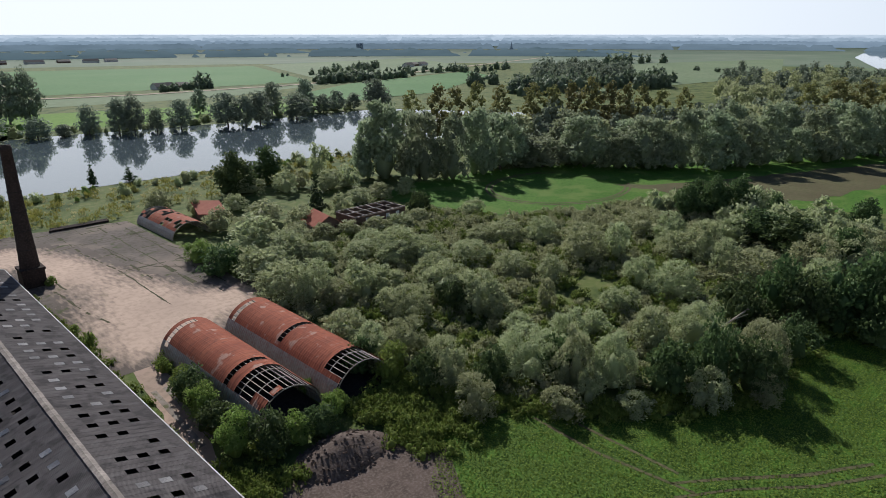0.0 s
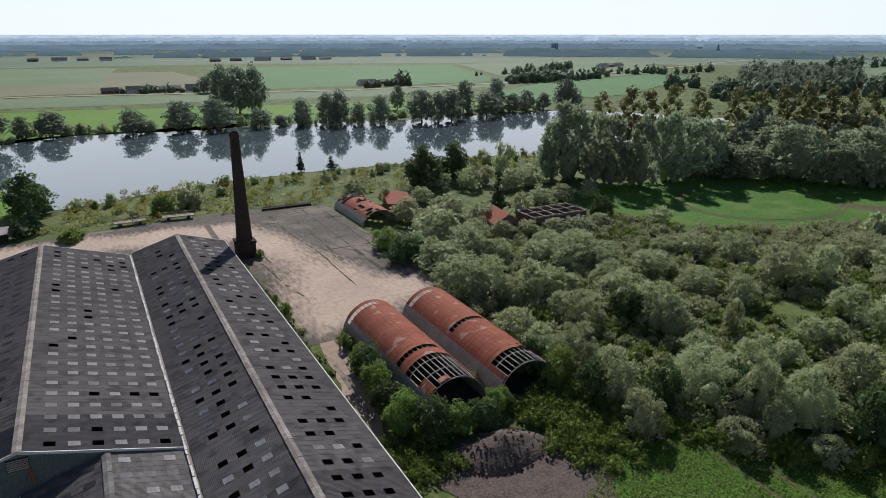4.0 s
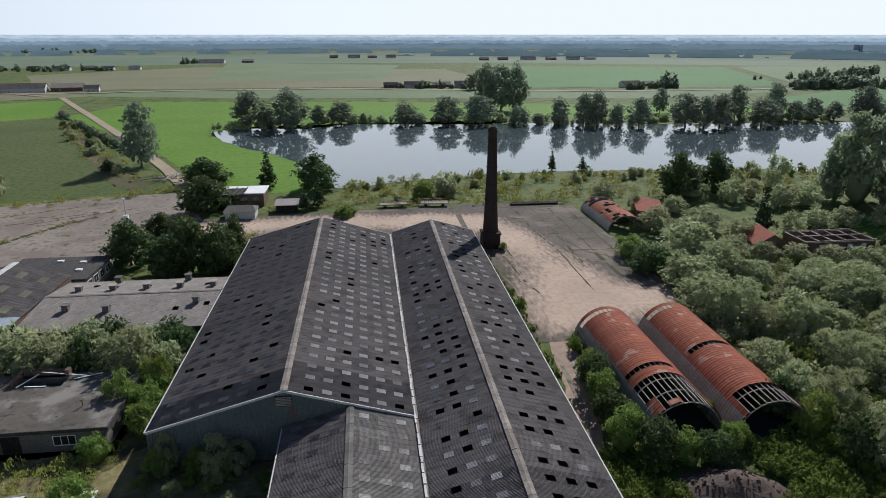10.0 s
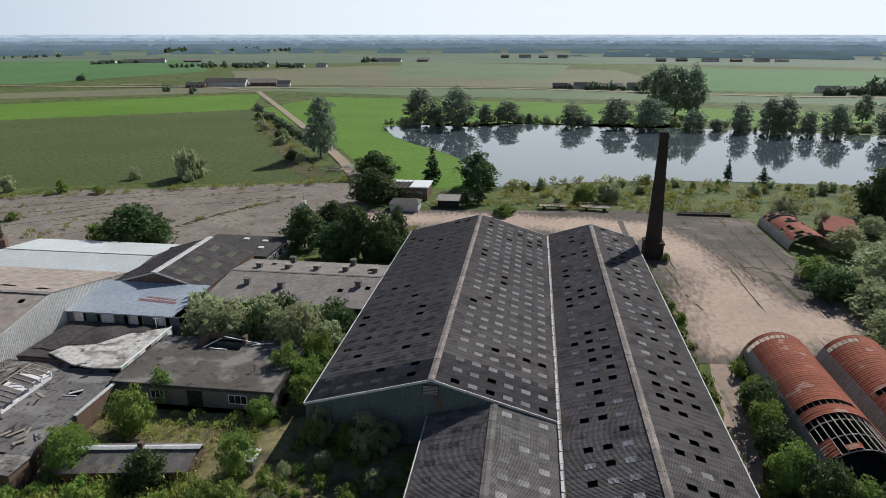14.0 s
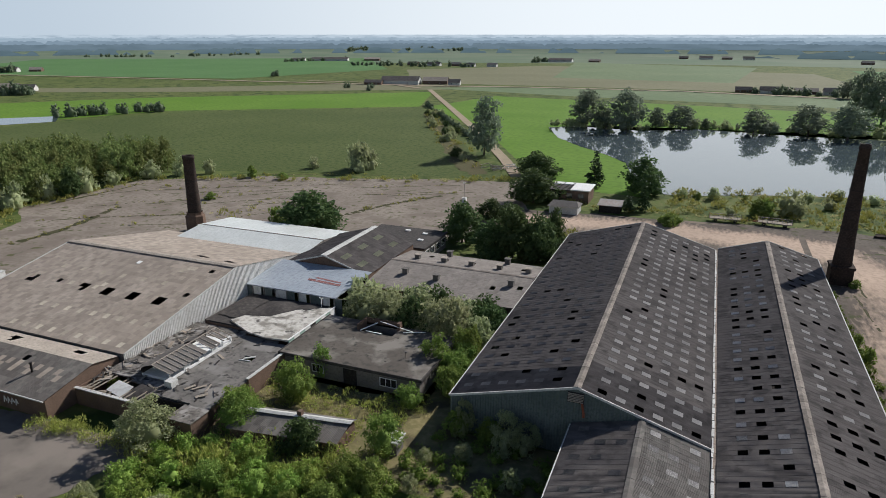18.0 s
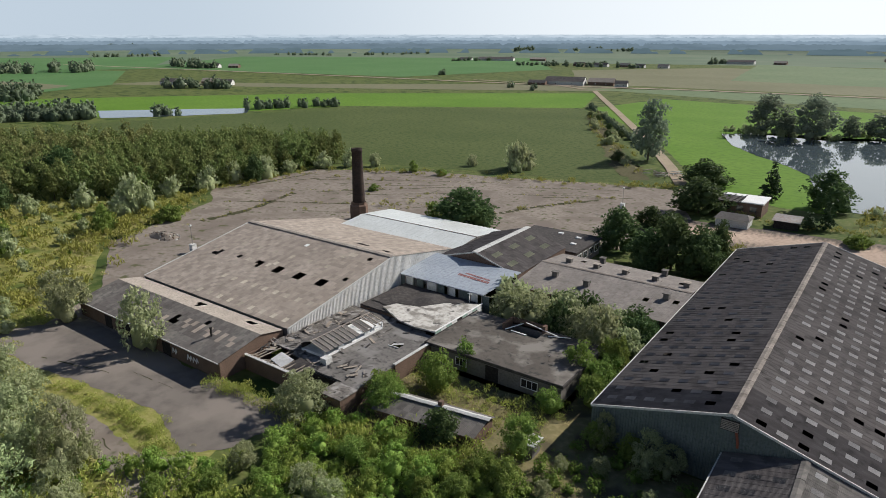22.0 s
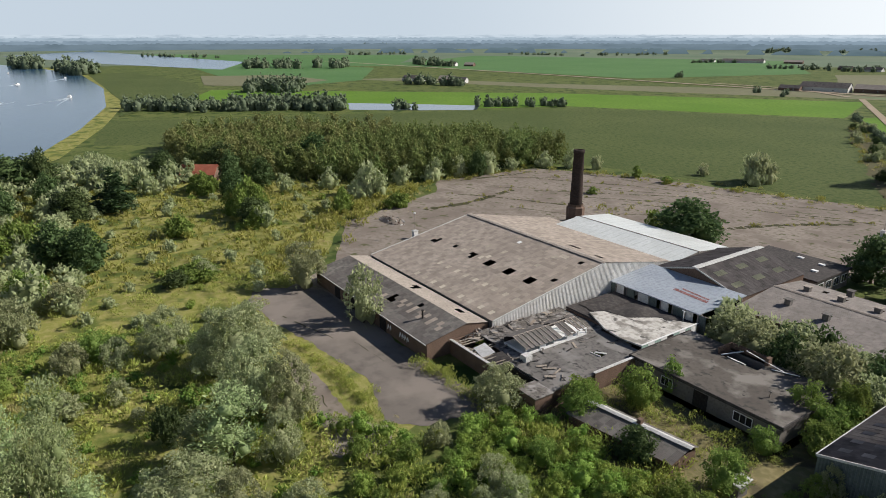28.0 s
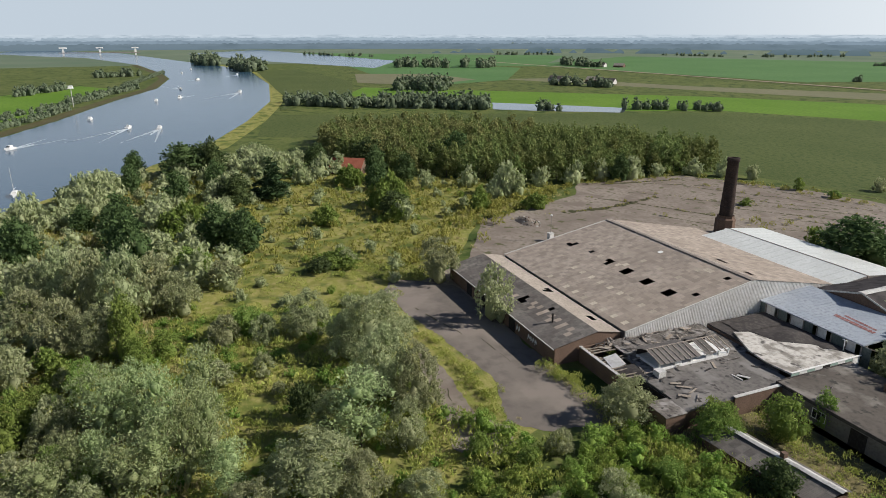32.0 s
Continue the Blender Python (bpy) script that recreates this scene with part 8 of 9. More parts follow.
def beets(name, poly, rows_gap, plants_gap, heading, size, leaves_per, label):
    r = np.random.default_rng(44)
    c, s = math.cos(heading), math.sin(heading)
    pts = []
    span = 120
    cx, cy = np.mean([p[0] for p in poly]), np.mean([p[1] for p in poly])
    ui, vj = np.meshgrid(np.arange(-span, span, rows_gap), np.arange(-span, span, plants_gap), indexing="ij")
    ui, vj = ui.ravel() + r.normal(0, 0.06, ui.size), vj.ravel() + r.normal(0, 0.1, vj.size)
    xs, ys = cx + ui * c - vj * s, cy + ui * s + vj * c
    hit = np.zeros(len(xs), bool)
    for (ax, ay), (bx, by) in zip(poly, poly[1:] + poly[:1]):
        if ay != by:
            hit ^= ((ay > ys) != (by > ys)) & (xs < (bx - ax) * (ys - ay) / (by - ay) + ax)
    for x, y in zip(xs[hit], ys[hit]):
        if not on_tramline(x, y):
            pts.append((x, y))
    pts = np.array(pts)
    p = np.repeat(pts, leaves_per, axis=0)
    n = len(p)
    a = r.uniform(0, 6.28, n)
    d = np.stack([np.cos(a), np.sin(a), r.uniform(0.2, 1.1, n)], 1)
    base = np.column_stack([p, np.full(n, 0.12)]) + d * 0.12
    tilt = np.column_stack([-np.cos(a) * 0.6, -np.sin(a) * 0.6, np.ones(n)])
    side = np.cross(d, tilt)
    side /= np.linalg.norm(side, axis=1)[:, None]
    ln = size * r.uniform(0.6, 1.2, n)[:, None]
    d = d / np.linalg.norm(d, axis=1)[:, None]
    v = np.stack([base, base + d * ln * 0.55 + side * ln * 0.3, base + d * ln + np.array([0, 0, -0.05]), base + d * ln * 0.55 - side * ln * 0.3], 1).reshape(-1, 3)
    me = fast_mesh(name, v, np.arange(4 * n).reshape(n, 4), np.zeros((0, 3), int), L_beet)
    return tagged(new(name, me), label, "crop", "", "stuff")


beets("beet_plants", [(44, 46), (53, 53), (64, 48), (72, 36), (90, 24), (113, 27), (128, 18), (122, 4), (100, 0), (60, 6), (40, 36)], 0.5, 0.36, 0.5, 0.3, 4, "rows of leafy beet plants")
join_all({"willow_thicket": "far thicket of grey-green willow bushes", "poplar_wood": "close-grown plantation of young poplars", "bank_wood": "wood of tall trees beside the lake",
          "undergrowth": "low leafy undergrowth of the thicket", "court_growth": "low growth in the shaded court", "meadow_growth": "rank weeds and low growth among the willows", "weed_growth": "tall yellow-green weeds over the meadow", "shrub_growth": "scattered bright green shrubs", "reed_growth": "reeds and brush on the lake bank", "far_hedges": "hedges and copses on the far plain"})

# ---- smaller buildings and loose things ----
# ruined barrel shed at the far end of the yard
def old_shed():
    ob = thing("ruined_barrel_shed", "small ruined barrel shed with half its rusty sheets gone", "shed")
    cx, y0, y1, radius, na = 68.2, 160.5, 183.5, 5.2, 16
    r = np.random.default_rng(9)
    for j in range(12):
        ya, yb = y0 + (y1 - y0) * j / 12, y0 + (y1 - y0) * (j + 0.97) / 12
        for i in range(na):
            if 3 <= i < 12 and (r.random() < (0.75 if j > 8 or j < 1 else 0.18)):
                continue
            a, c = math.pi * i / na, math.pi * (i + 1) / na
            quad = [(cx - radius * math.cos(q), y, radius * 0.8 * math.sin(q)) for q, y in ((a, ya), (c, ya), (c, yb), (a, yb))]
            flank = i < 3 or i > 12
            put("side_sheet" if flank else "vault_sheet", Build().add(quad, [(0, 1, 2, 3)]).mesh("sheet", M_zinc if flank else M_rust), ob)
        rib = Build()
        for i in range(na):
            a, c = math.pi * i / na, math.pi * (i + 1) / na
            q = radius - 0.12
            rib.bar((cx - q * math.cos(a), ya, q * 0.8 * math.sin(a)), (cx - q * math.cos(c), ya, q * 0.8 * math.sin(c)), 0.14)
        put("rib", rib.mesh("rib", M_timber), ob)
    put("end_wall", Build().prism([(cx - radius * 0.97 * math.cos(math.pi * i / 12), radius * 0.77 * math.sin(math.pi * i / 12)) for i in range(13)], "y", y1 - 0.3, y1 - 0.1).mesh("end_wall", M_render), ob)
    return ob


old_shed()
lean = thing("red_roofed_lean_to", "lean-to with a sloping red tile roof behind bushes", "shed")
put("roof", Build().add([(75.5, 172, 2.4), (81.5, 166, 2.4), (84, 176, 4.2), (78, 182, 4.2), (75.5, 172, 2.2), (81.5, 166, 2.2), (84, 176, 4.0), (78, 182, 4.0)],
                        [(0, 1, 2, 3), (7, 6, 5, 4), (0, 4, 5, 1), (1, 5, 6, 2), (2, 6, 7, 3), (3, 7, 4, 0)]).mesh("roof", M_tile), lean, "sloping red tile roof")
put("wall", Build().box(77, 171, 0, 81.5, 177, 2.3).mesh("wall", M_brick), lean)


def gabled_house(name, label, cx, cy, length, width, eave, ridge, turn, wall_mat, roof_mat, windows=2, category="house"):
    """A small house: walls, gabled roof with a little overhang, chimney, windows and a door."""
    ob = thing(name, label, category, (cx, cy, 0))
    ob.rotation_euler = (0, 0, radians(turn))
    l, w = length / 2, width / 2
    put("wall", Build().prism([(-w, 0), (w, 0), (w, eave), (0, ridge - 0.15), (-w, eave)], "x", -l, l).mesh("wall", wall_mat), ob)
    o = 0.35
    k = (ridge - eave) / w
    for s in (-1, 1):
        vv = [(-l - o, s * (w + o), eave - o * k), (l + o, s * (w + o), eave - o * k), (l + o, 0, ridge), (-l - o, 0, ridge)]
        vv += [(x, y, z + 0.12) for x, y, z in vv]
        put("roof", Build().add(vv, [(3, 2, 1, 0), (4, 5, 6, 7), (0, 1, 5, 4), (1, 2, 6, 5), (2, 3, 7, 6), (3, 0, 4, 7)]).mesh("roof", roof_mat), ob)
    for i in range(windows):
        x = -l + length * (i + 0.7) / (windows + 0.4)
        for s in (-1, 1):
            f = put("window", Build().box(x - 0.5, s * w - 0.05, 0.9, x + 0.5, s * w + 0.05, 2.1).mesh("window", M_white), ob)
            put("pane", Build().box(x - 0.4, s * w - 0.07, 1.0, x + 0.4, s * w + 0.07, 2.0).mesh("pane", M_glass), f)
    return ob


gabled_house("red_roofed_house", "abandoned cottage with a red tile roof among willows", 95.5, 141.5, 9, 7.5, 2.6, 5.0, 80, M_brick, M_tile)
gabled_house("red_roofed_house", "small house with an orange-red tile roof at the wood's edge", -239.5, 60.5, 12, 8, 2.8, 5.6, 55, M_brick, M_tile)

# roofless frame beside it
frame_b = thing("roofless_shed_frame", "roofless brick shed with bare timber roof frame", "ruin")
for x0, y0, x1, y1 in ((102.6, 136, 120.4, 136.3), (102.6, 144.7, 120.4, 145), (102.6, 136.3, 102.9, 144.7), (120.1, 136.3, 120.4, 144.7)):
    put("wall", Build().box(x0, y0, 0, x1, y1, 3.0).mesh("wall", M_brick), frame_b)
for k in range(6):
    put("rafter", Build().bar((102.7 + 3.5 * k, 135.9, 3.1), (102.7 + 3.5 * k, 145.1, 3.1), 0.22, 0.22).mesh("rafter", M_rib), frame_b)
for k in range(3):
    put("purlin", Build().bar((102.5, 136.2 + 4.35 * k, 3.25), (120.5, 136.2 + 4.35 * k, 3.25), 0.2, 0.2).mesh("purlin", M_rib), frame_b)
for k in range(4):
    w = put("window", Build().box(106 + 3.6 * k, 135.92, 1.2, 107.2 + 3.6 * k, 136.0, 2.4).mesh("window", M_white), frame_b)

# buildings by the lake
hut = thing("burnt_white_roofed_house", "small two-storey house with a half-burnt white roof", "house")
put("wall", Build().box(-43.6, 198.2, 0, -31.6, 208, 4.0).mesh("wall", M_brick), hut)
put("roof", Build().box(-37.2, 197.8, 4.0, -31.2, 208.4, 4.3).box(-44, 205.5, 4.0, -37.2, 208.4, 4.25).mesh("roof", M_white), hut, "white flat roof")
put("burnt_roof", Build().box(-44, 197.8, 3.8, -37.2, 205.5, 4.05).mesh("burnt_roof", M_bitumen_dark), hut, "collapsed black roof")
for k in range(4):
    put("burnt_beam", Build().bar((-43 + 1.6 * k, 198.5, 4.1), (-41.5 + 1.5 * k, 204.5, 4.6 + 0.3 * (k % 2)), 0.25, 0.1).mesh("burnt_beam", M_dark), hut)
for k in range(3):
    put("window", Build().box(-42 + 3.6 * k, 198.1, 1.6, -40.2 + 3.6 * k, 198.2, 3.0).mesh("window", M_glass), hut)
shed2 = thing("pale_low_shed", "low pale shed with a hipped roof and torn end", "shed")
put("wall", Build().box(-40.5, 184, 0, -32.2, 190, 2.2).mesh("walls", M_edge), shed2)
put("roof", Build().add([(-41, 183.6, 2.2), (-31.8, 183.6, 2.2), (-31.8, 190.4, 2.2), (-41, 190.4, 2.2), (-40, 187, 3.4), (-33, 187, 3.4)], [(0, 1, 5, 4), (1, 2, 5), (2, 3, 4, 5), (3, 0, 4)]).mesh("roof", M_roof_mid), shed2)
shed3 = thing("grey_lean_to", "small lean-to with a grey corrugated roof", "shed")
put("wall", Build().box(-27, 190.2, 0, -21, 194.8, 2.2).mesh("walls", M_dark), shed3)
put("roof", Build().add([(-27.5, 189.6, 2.3), (-20.5, 189.6, 2.3), (-20.5, 195.3, 3.0), (-27.5, 195.3, 3.0), (-27.5, 189.6, 2.2), (-20.5, 189.6, 2.2), (-20.5, 195.3, 2.9), (-27.5, 195.3, 2.9)],
                        [(0, 1, 2, 3), (7, 6, 5, 4), (0, 4, 5, 1), (1, 5, 6, 2), (2, 6, 7, 3), (3, 7, 4, 0)]).mesh("roof", M_zinc), shed3)


def trailer(x, y, turn):
    ob = thing("flat_trailer", "rusty flatbed farm trailer with low rails", "trailer", (x, y, 0), "parked trailers")
    ob.rotation_euler = (0, 0, radians(turn))
    put("deck", Build().box(-4.2, -1.2, 0.9, 4.2, 1.2, 1.1).mesh("deck", M_timber), ob)
    for s in (-1, 1):
        b = Build().bar((-4.2, s * 1.2, 1.9), (4.2, s * 1.2, 1.9), 0.1)
        for k in range(8):
            b.bar((-4.2 + 1.2 * k, s * 1.2, 1.1), (-4.2 + 1.2 * k, s * 1.2, 1.9), 0.09)
        put("rail", b.mesh("rail", M_zinc), ob)
        for wx in (-2.6, 2.6):
            wheel = Build()
            prof = [(0.2, -0.15), (0.42, -0.15), (0.48, 0.0), (0.42, 0.15), (0.2, 0.15)]
            lathe = Build().lathe(prof, 14)
            wheel.add([(wx + p[0], s * 1.05 + p[2], 0.48 + p[1]) for p in lathe.v], lathe.f)
            put("wheel", wheel.mesh("wheel", M_dark), ob)
    put("drawbar", Build().bar((4.2, 0.7, 0.9), (6.0, 0, 0.7), 0.12).bar((4.2, -0.7, 0.9), (6.0, 0, 0.7), 0.12).mesh("drawbar", M_rust), ob)
    return ob


trailer(7.5, 193, 3)
trailer(20.0, 193, 174)
steel = thing("steel_girder_stack", "stack of dark rusty girders at the yard's edge", "girders")
for k in range(4):
    put("girder", Build().box(43 + 0.3 * k, 190.5 + 0.7 * k, 0.05, 58 + 0.2 * k, 190.75 + 0.7 * k, 0.5).box(43 + 0.3 * k, 190.35 + 0.7 * k, 0.5, 58 + 0.2 * k, 190.9 + 0.7 * k, 0.56).mesh("girder", M_chimney), steel)


def camera_mast(x, y):
    ob = thing("guard_post", "white surveillance cabinet with a thin mast", "guard post", (x, y, 0), "guard posts")
    put("cabinet", Build().box(-0.6, -0.6, 0.3, 0.6, 0.6, 2.1).mesh("cabinet", M_white), ob)
    put("roof_plate", Build().box(-0.7, -0.7, 2.1, 0.7, 0.7, 2.18).mesh("roof_plate", M_edge), ob)
    put("marking", Build().box(-0.45, -0.63, 0.6, 0.45, -0.6, 1.1).mesh("marking", M_blue_steel), ob)
    put("base", Build().box(-0.75, -0.75, 0, 0.75, 0.75, 0.3).mesh("base", M_render), ob)
    put("mast", Build().bar((0, 0, 2.18), (0, 0, 6.6), 0.12, sides=8).mesh("mast", M_zinc), ob)
    put("camera_head", Build().box(-0.2, -0.2, 6.6, 0.2, 0.2, 6.95).box(-0.45, -0.1, 6.65, -0.2, 0.1, 6.85).mesh("camera_head", M_white), ob)


camera_mast(-135.8, 85.6)
camera_mast(-67.1, 184.2)

# heaps
def heap(name, cx, cy, rx, ry, h, material, label, seed, lumps, lump_materials, lump_name, category="heap"):
    r = np.random.default_rng(seed)
    ob = thing(name, label, category, (cx, cy, 0))
    n, m = 28, 9
    vv, ff = [(0, 0, h)], []
    for j in range(1, m + 1):
        f = j / m
        for i in range(n):
            a = 2 * math.pi * i / n
            q = f * (1 + 0.12 * noise.noise(Vector((math.cos(a) * 1.5, math.sin(a) * 1.5, seed))))
            z = h * max(0, (1 - f ** 1.3)) * (1 + 0.25 * noise.noise(Vector((q * math.cos(a) * 3, q * math.sin(a) * 3, seed)))) - (0.1 if j == m else 0)
            vv.append((rx * q * math.cos(a), ry * q * math.sin(a), z))
    for i in range(n):
        ff.append((0, 1 + i, 1 + (i + 1) % n))
        for j in range(m - 1):
            p = 1 + j * n
            ff.append((p + i, p + n + i, p + n + (i + 1) % n, p + (i + 1) % n))
    put("mound", mesh_of("mound", vv, ff, material, True), ob)
    shapes = []
    for k in range(4):
        v = ICO1_V * (1 + r.normal(0, 0.28, len(ICO1_V)))[:, None] * np.array((1.25, 1.0, 0.8)) * r.uniform(0.7, 1.2, 3)
        shapes.append(mesh_of(lump_name, v, ICO1_F, lump_materials[k % len(lump_materials)]))
    for k in range(lumps):
        a, f = r.uniform(0, 6.28), math.sqrt(r.random()) * 1.05
        z = h * max(0, 1 - f ** 1.3)
        s = r.uniform(0.06, 0.2) * (1.6 if k % 9 == 0 else 1)
        put(lump_name, shapes[k % 4], ob, "", Matrix.LocRotScale((rx * f * math.cos(a), ry * f * math.sin(a), z + s * 0.2), Euler(r.uniform(0, 6.28, 3)), (s, s, s)))
    return ob


heap("earth_heap", 40.0, 58.0, 6.6, 4.6, 2.4, M_soil, "dark heap of earth, brick and rubble", 4, 300, (M_soil, M_soil, M_brick, M_soil), "rubble_lump")
patch("bare_earth", [(30, 56), (36, 62), (46, 60), (50, 50), (44, 40), (36, 40)], 0.06, M_soil, "bare trampled earth round the heap", rough_edge=1.2)
heap("rubble_heap", -153.6, 89.0, 5.5, 2.8, 1.3, M_yard, "heap of broken concrete overgrown with weeds", 6, 120, (M_render, M_edge, M_brick, M_soil), "rubble_lump")
logs = thing("log_pile", "tumbled pile of pale barkless logs", "log pile")
rg = np.random.default_rng(17)
for k in range(26):
    x, y, a = -73.2 + rg.normal(0, 3.0), 240 + rg.normal(0, 4.0), rg.uniform(0, 3.14)
    l = rg.uniform(2, 5)
    put("log", Build().bar((x, y, 0.3 + rg.uniform(0, 1.2)), (x + l * math.cos(a), y + l * math.sin(a), 0.3 + rg.uniform(0, 1.4)), rg.uniform(0.2, 0.45), sides=7).mesh("log", M_timber if k % 3 else M_edge), logs)
beam = thing("leaning_dead_trunk", "pale dead trunk leaning out of the thicket", "dead trunk")
put("trunk", Build().bar((97.5, 40.4, 0.3), (105, 38.6, 2.2), 0.5, sides=8).bar((105, 38.6, 2.2), (113, 36.8, 4.2), 0.34, sides=8).mesh("trunk", M_timber), beam)
put("branch", Build().bar((104, 38.8, 2.0), (105.5, 40, 3.4), 0.16, sides=6).bar((108, 38, 2.9), (110, 36, 4.2), 0.14, sides=6).mesh("branch", M_timber), beam)
# two concrete strips beside the hall
for x0 in (28.2, 30.0):
    k = tagged(new("wheel_track", Build().add([(x0, 72, 0.07), (x0 + 0.8, 72, 0.07), (x0 + 1.8, 90, 0.07), (x0 + 1.0, 90, 0.07), (x0, 72, 0), (x0 + 0.8, 72, 0), (x0 + 1.8, 90, 0), (x0 + 1.0, 90, 0)],
        [(0, 1, 2, 3), (0, 4, 5, 1), (1, 5, 6, 2), (2, 6, 7, 3), (3, 7, 4, 0)]).mesh("wheel_track", M_yard)), "pale concrete wheel track in the grass", "wheel track", "wheel tracks", "structure")

# boats on the river
def motor_boat(x, y, turn, size, wake):
    ob = thing("motor_boat", "white motor boat with a small cabin on the river", "boat", (x, y, 0.12), "boats on the river")
    ob.rotation_euler = (0, 0, radians(turn))
    s = size
    put("hull", Build().add([(-3 * s, -1.1 * s, 0.9 * s), (1.5 * s, -1.2 * s, 1.0 * s), (3.6 * s, 0, 1.2 * s), (1.5 * s, 1.2 * s, 1.0 * s), (-3 * s, 1.1 * s, 0.9 * s),
                             (-2.9 * s, -0.8 * s, 0), (1.3 * s, -0.8 * s, 0), (2.7 * s, 0, 0), (1.3 * s, 0.8 * s, 0), (-2.9 * s, 0.8 * s, 0)],
                            [(0, 1, 2, 3, 4), (0, 5, 6, 1), (1, 6, 7, 2), (2, 7, 8, 3), (3, 8, 9, 4), (4, 9, 5, 0)]).mesh("hull", M_white), ob)
    put("cabin", Build().prism([(-1.2 * s, 0.9 * s), (1.3 * s, 0.9 * s), (0.7 * s, 1.9 * s), (-1.0 * s, 2.0 * s)], "y", -0.8 * s, 0.8 * s).mesh("cabin", M_white), ob)
    put("windscreen", Build().prism([(0.85 * s, 1.3 * s), (1.12 * s, 1.25 * s), (0.8 * s, 1.8 * s), (0.72 * s, 1.8 * s)], "y", -0.82 * s, 0.82 * s).mesh("windscreen", M_glass), ob)
    if wake:
        c, q = math.cos(radians(turn)), math.sin(radians(turn))
        b = Build()
        for sd in (-1, 1):
            for k in range(12):
                u0, u1 = -3 * s - wake * k / 12, -3 * s - wake * (k + 0.85) / 12
                w0, w1 = sd * (0.6 + 0.16 * (k) * wake / 12) , sd * (0.6 + 0.16 * (k + 1) * wake / 12)
                t = 0.95 * (1 - k / 14)
                pts = [(u0, w0 - t), (u0, w0 + t), (u1, w1 + t * 0.9), (u1, w1 - t * 0.9)]
                b.add([(x + u * c - v * q, y + u * q + v * c, 0.17) for u, v in pts], [(0, 1, 2, 3)])
        b.add([(x + u * c - v * q, y + u * q + v * c, 0.165) for u, v in ((-2.6 * s, -0.9), (-2.6 * s, 0.9), (-3 * s - wake * 0.45, 0.35), (-3 * s - wake * 0.45, -0.35))], [(0, 1, 2, 3)])
        tagged(new("wake", b.mesh("wake", M_foam)), "white foaming wake behind a boat", "wake", "", "stuff")


M_foam = surface("foam", (0.6, 0.64, 0.66), (0.5, 0.56, 0.6), (0.3, 0.38, 0.44), 0.4, 1.5, rough=0.7, bump=0.3)
for row in ((-454.5, -45.0, 167, 1.0, 0), (-404.3, -21.8, 158, 1.0, 48), (-395.3, -5.8, 168, 1.0, 46), (-347.4, -68.6, -28, 1.0, 30), (-625.1, 61.1, 157, 1.2, 60), (-587.7, 9.3, -22, 1.0, 21), (-564.4, -8.1, 168, 1.0, 0), (-816.1, 34.5, 134, 1.1, 10), (-679.0, 12.7, 11, 1.0, 50), (-1054.8, 36.9, 169, 1.0, 0), (-899.6, 86.5, 166, 1.1, 46), (-967.3, 22.0, 166, 0.9, 0)):
    motor_boat(*row)
sail = thing("moored_sailing_boat", "small white sailing boat with a bare mast", "boat", (-243.5, -49.3, 0.12))
put("hull", Build().add([(-3.5, -1.2, 1.0), (1.5, -1.3, 1.0), (4.2, 0, 1.2), (1.5, 1.3, 1.0), (-3.5, 1.2, 1.0), (-3.2, -0.8, 0), (3.2, 0, 0), (-3.2, 0.8, 0)], [(0, 1, 2, 3, 4), (0, 5, 6, 1), (1, 6, 2), (2, 6, 3), (3, 6, 7, 4), (4, 7, 5, 0)]).mesh("hull", M_white), sail)
put("cabin", Build().box(-1.5, -0.7, 1.0, 1.2, 0.7, 1.6).mesh("cabin", M_white), sail)
put("mast", Build().bar((0.8, 0, 1.0), (0.8, 0, 9.5), 0.12, sides=6).mesh("mast", M_edge), sail)
put("boom", Build().bar((0.8, 0, 2.2), (-3.0, 0, 2.3), 0.2, sides=6).mesh("boom", M_blue_steel), sail)

# river banks: pale strip along the water
strip("river_bank", [(-222, -40), (-274, -7), (-318, 18), (-410, 48), (-529, 79), (-714, 105), (-1008, 119), (-1200, 86)], 11, 0.2, M_meadow, "grassy river bank with dry patches", "bank")
strip("river_bank", [(-330, -118), (-391, -86), (-457, -69), (-578, -45), (-700, -14), (-851, -1), (-960, -8), (-1258, -46)], 9, 0.2, M_heath, "brown scrubby river bank", "bank")
patch("bank_meadow", [(-420, -120), (-470, -82), (-580, -60), (-700, -40), (-760, -80), (-640, -140), (-500, -170)], 0.22, M_mown, "bright green meadow across the river", category="field")
light_mast = thing("river_light_mast", "grey lattice signal mast on the river bank", "mast", (-543, -63, 0))
put("pole", Build().bar((0, 0, 0), (0, 0, 14), 0.5, sides=6).mesh("pole", M_edge), light_mast)
put("platform", Build().box(-2, -2, 13, 2, 2, 13.4).box(-1.4, -1.4, 13.4, 1.4, 1.4, 15).mesh("platform", M_white), light_mast)

# farms and villages on the plain
def farm(x, y, turn, sizes, dark=True, name="farm_building"):
    for k, (dx, dy, l, w, h) in enumerate(sizes):
        c, s = math.cos(radians(turn)), math.sin(radians(turn))
        gabled_house(name, "far farm building with a broad gabled roof" if k == 0 else "smaller far farm building with a gabled roof", x + dx * c - dy * s, y + dx * s + dy * c, l, w, h * 0.5, h, turn, M_brick if k % 2 else M_edge,
                     (M_roof, M_ridge, M_roof_mid)[k % 3], 2, "barn")


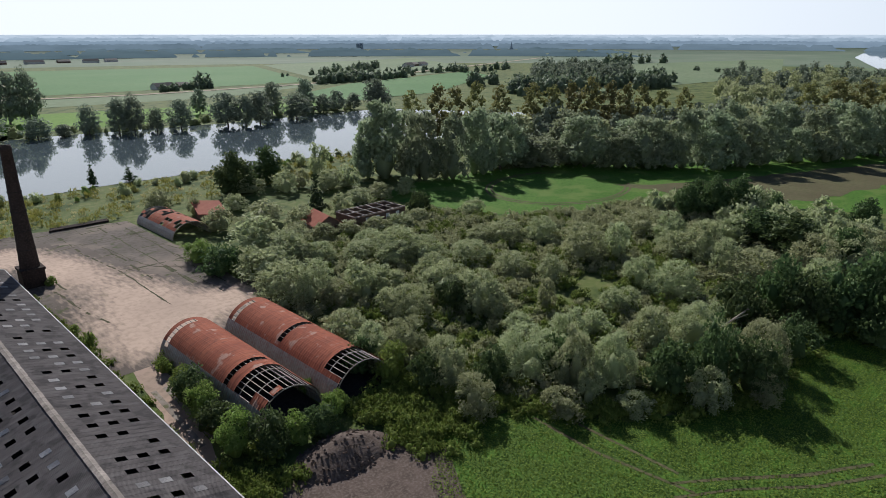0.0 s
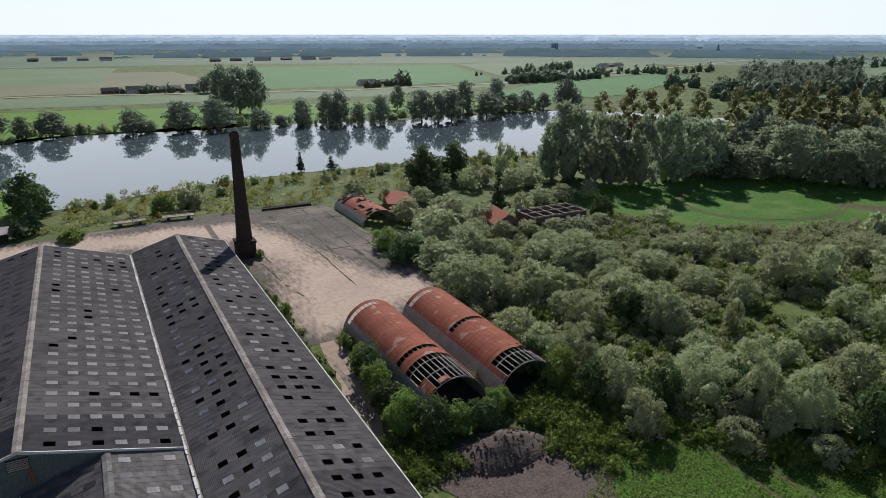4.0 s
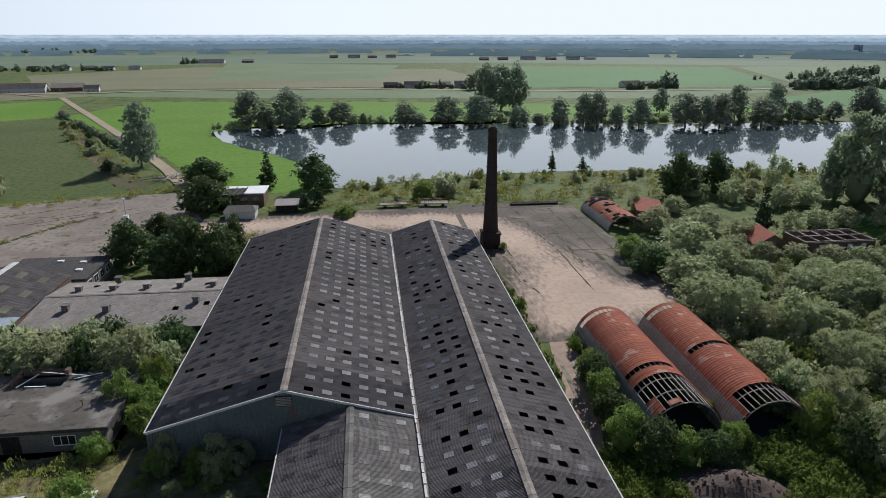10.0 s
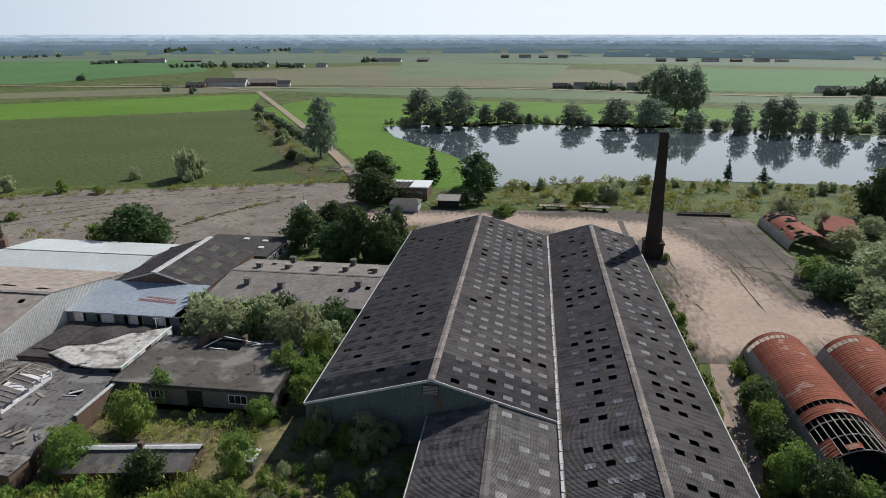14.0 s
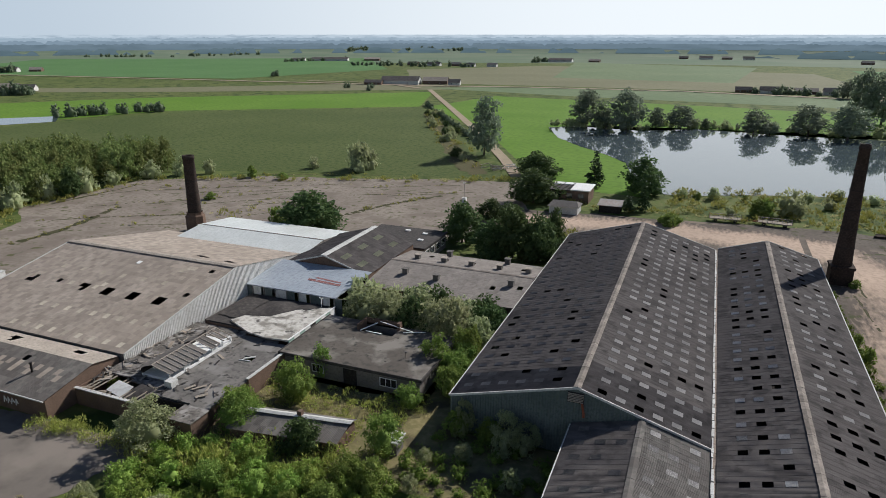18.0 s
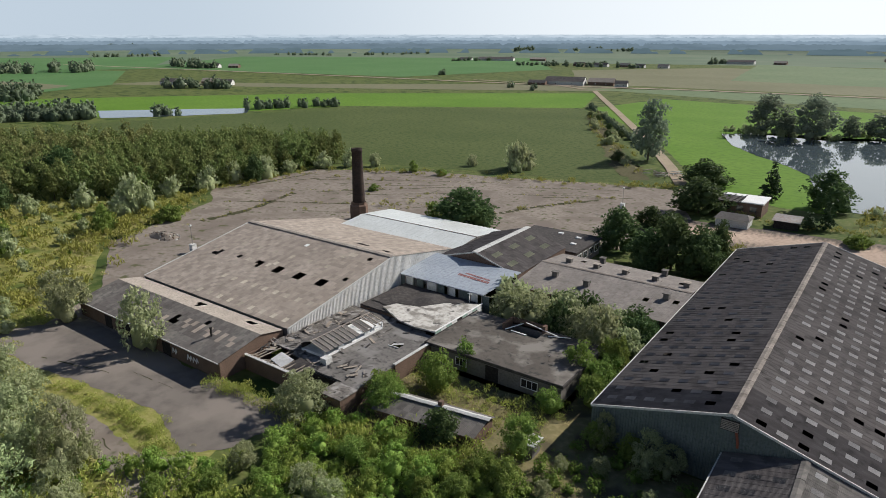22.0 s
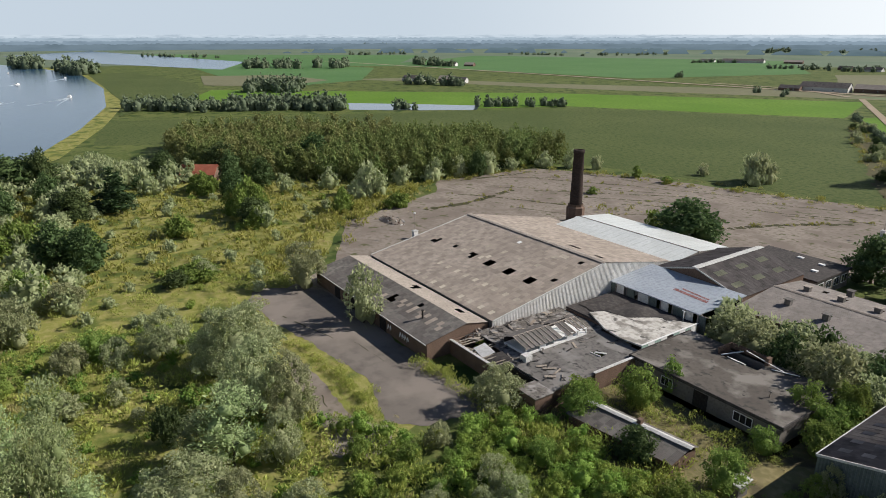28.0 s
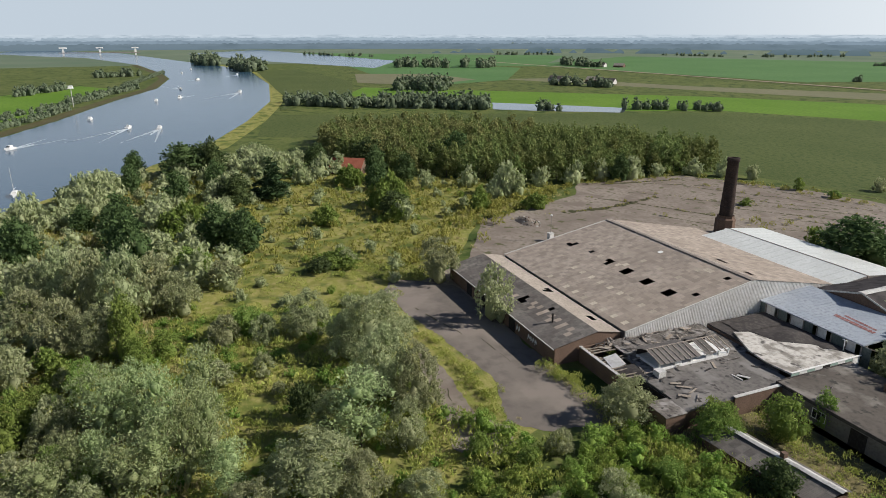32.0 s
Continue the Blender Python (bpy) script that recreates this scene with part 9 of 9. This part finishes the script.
farm(-305, 640, 12, [(0, 0, 40, 18, 8), (36, 6, 26, 14, 7), (58, -8, 12, 9, 6), (-26, -14, 18, 10, 5)])
farm(-640, 405, 30, [(0, 0, 24, 11, 6), (38, 8, 18, 10, 6), (60, -6, 14, 9, 6)])
farm(50, 656, 0, [(0, 0, 22, 10, 6), (26, 6, 18, 9, 5), (46, 2, 14, 9, 6), (-24, 4, 14, 8, 5), (64, 5, 12, 8, 5)])
farm(262, 640, 10, [(0, 0, 20, 10, 6), (24, 5, 12, 9, 5)])
farm(-700, 1150, 20, [(0, 0, 70, 20, 7), (80, 14, 30, 14, 6), (-60, -6, 24, 12, 6)])
farm(-900, 640, 30, [(0, 0, 22, 12, 7), (30, 10, 16, 10, 6)])
farm(-430, 1030, 0, [(0, 0, 22, 10, 6), (36, 8, 16, 9, 6), (64, 0, 14, 9, 6), (-40, 4, 18, 9, 6), (98, 6, 16, 9, 6)])
farm(-270, 1260, 0, [(0, 0, 44, 18, 7), (60, 16, 20, 12, 6)])
farm(720, 800, 20, [(0, 0, 22, 11, 7), (34, 8, 18, 10, 6), (60, 6, 22, 11, 6)])
farm(330, 1340, 0, [(0, 0, 30, 13, 7), (50, 10, 20, 11, 6), (90, -8, 26, 12, 7), (-50, 10, 20, 11, 6), (130, 6, 22, 11, 6), (-90, 0, 18, 11, 6)])
farm(-20, 1500, 0, [(0, 0, 26, 13, 7), (40, 10, 20, 11, 6), (80, -8, 22, 12, 7), (-44, 6, 18, 11, 6)])
towers = thing("apartment_towers", "pair of far apartment towers in haze-tinted grey", "tower block", (1200, 1537, 0))
put("tower", Build().box(-8, -5, 0, -1, 5, 24).mesh("tower", M_tower), towers)
put("tower", Build().box(2, -5, 0, 9, 5, 25).mesh("tower", M_tower), towers)
church = thing("church_spire", "far village church with a pointed spire", "church", (1311, 1075, 0))
put("tower", Build().box(-3, -3, 0, 3, 3, 16).mesh("tower", M_tower), church)
put("spire", Build().lathe([(3.6, 16), (0.1, 32)], 8).mesh("spire", M_tower), church)
weir = thing("river_weir", "far weir with three pale lifting towers across the river", "weir", (-1880, -140, 0))
for k in range(3):
    put("tower", Build().box(-2, -82 + 80 * k, 0, 2, -78 + 80 * k, 16).box(-3, -88 + 80 * k, 16, 3, -72 + 80 * k, 19).mesh("tower", M_white), weir)
put("bridge", Build().box(-3, -90, 5, 3, 90, 6.5).mesh("bridge", M_zinc), weir)

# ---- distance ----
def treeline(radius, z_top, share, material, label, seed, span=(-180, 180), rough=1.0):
    """Distant woods in broken strips, haze in their glowing colour, with a crown-by-crown top edge."""
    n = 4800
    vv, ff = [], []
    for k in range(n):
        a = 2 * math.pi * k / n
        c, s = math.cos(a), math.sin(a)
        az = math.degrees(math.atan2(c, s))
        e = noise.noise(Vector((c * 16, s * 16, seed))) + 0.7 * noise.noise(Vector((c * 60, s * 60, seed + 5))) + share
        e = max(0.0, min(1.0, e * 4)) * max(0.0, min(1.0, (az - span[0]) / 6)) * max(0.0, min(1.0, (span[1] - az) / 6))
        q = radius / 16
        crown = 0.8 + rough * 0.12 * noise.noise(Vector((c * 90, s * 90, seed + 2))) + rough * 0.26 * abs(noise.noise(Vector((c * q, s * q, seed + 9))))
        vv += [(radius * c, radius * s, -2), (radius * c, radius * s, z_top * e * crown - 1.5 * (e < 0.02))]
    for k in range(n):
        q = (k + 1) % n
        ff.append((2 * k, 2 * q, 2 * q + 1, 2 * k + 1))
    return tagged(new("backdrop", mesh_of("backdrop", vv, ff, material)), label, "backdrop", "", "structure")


# Each strip glows in its own painted haze tone, paler with distance.
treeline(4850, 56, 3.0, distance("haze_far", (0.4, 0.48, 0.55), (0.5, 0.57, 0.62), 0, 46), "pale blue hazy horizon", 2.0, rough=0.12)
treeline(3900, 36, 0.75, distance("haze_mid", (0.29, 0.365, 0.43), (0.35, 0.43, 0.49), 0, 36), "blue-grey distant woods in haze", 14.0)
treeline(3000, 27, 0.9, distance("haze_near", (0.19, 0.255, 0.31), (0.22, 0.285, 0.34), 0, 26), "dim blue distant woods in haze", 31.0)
treeline(2400, 22, 0.8, distance("haze_close", (0.13, 0.18, 0.215), (0.15, 0.2, 0.235), 0, 22), "woods across the plain tinted green-blue by painted haze", 47.0)
treeline(1900, 16, 0.18, distance("haze_fields", (0.095, 0.14, 0.16), (0.12, 0.165, 0.185), 0, 20), "woods and hedges across the plain tinted blue by painted haze", 63.0, (-70, 62))
treeline(1620, 17, 0.4, distance("haze_copse", (0.085, 0.125, 0.14), (0.105, 0.145, 0.16), 0, 20), "woods beyond the lake tinted blue-green by painted haze", 95.0, (2, 62))
n = 96
vv = [(4920 * math.cos(2 * math.pi * k / n), 4920 * math.sin(2 * math.pi * k / n), z) for k in range(n) for z in (-3, 2400)]
tagged(new("backdrop", mesh_of("backdrop", vv, [(2 * k, 2 * ((k + 1) % n), 2 * ((k + 1) % n) + 1, 2 * k + 1) for k in range(n)], sky_haze("low_sky_haze"))), "pale hazy sky low over the horizon", "backdrop", "", "structure")
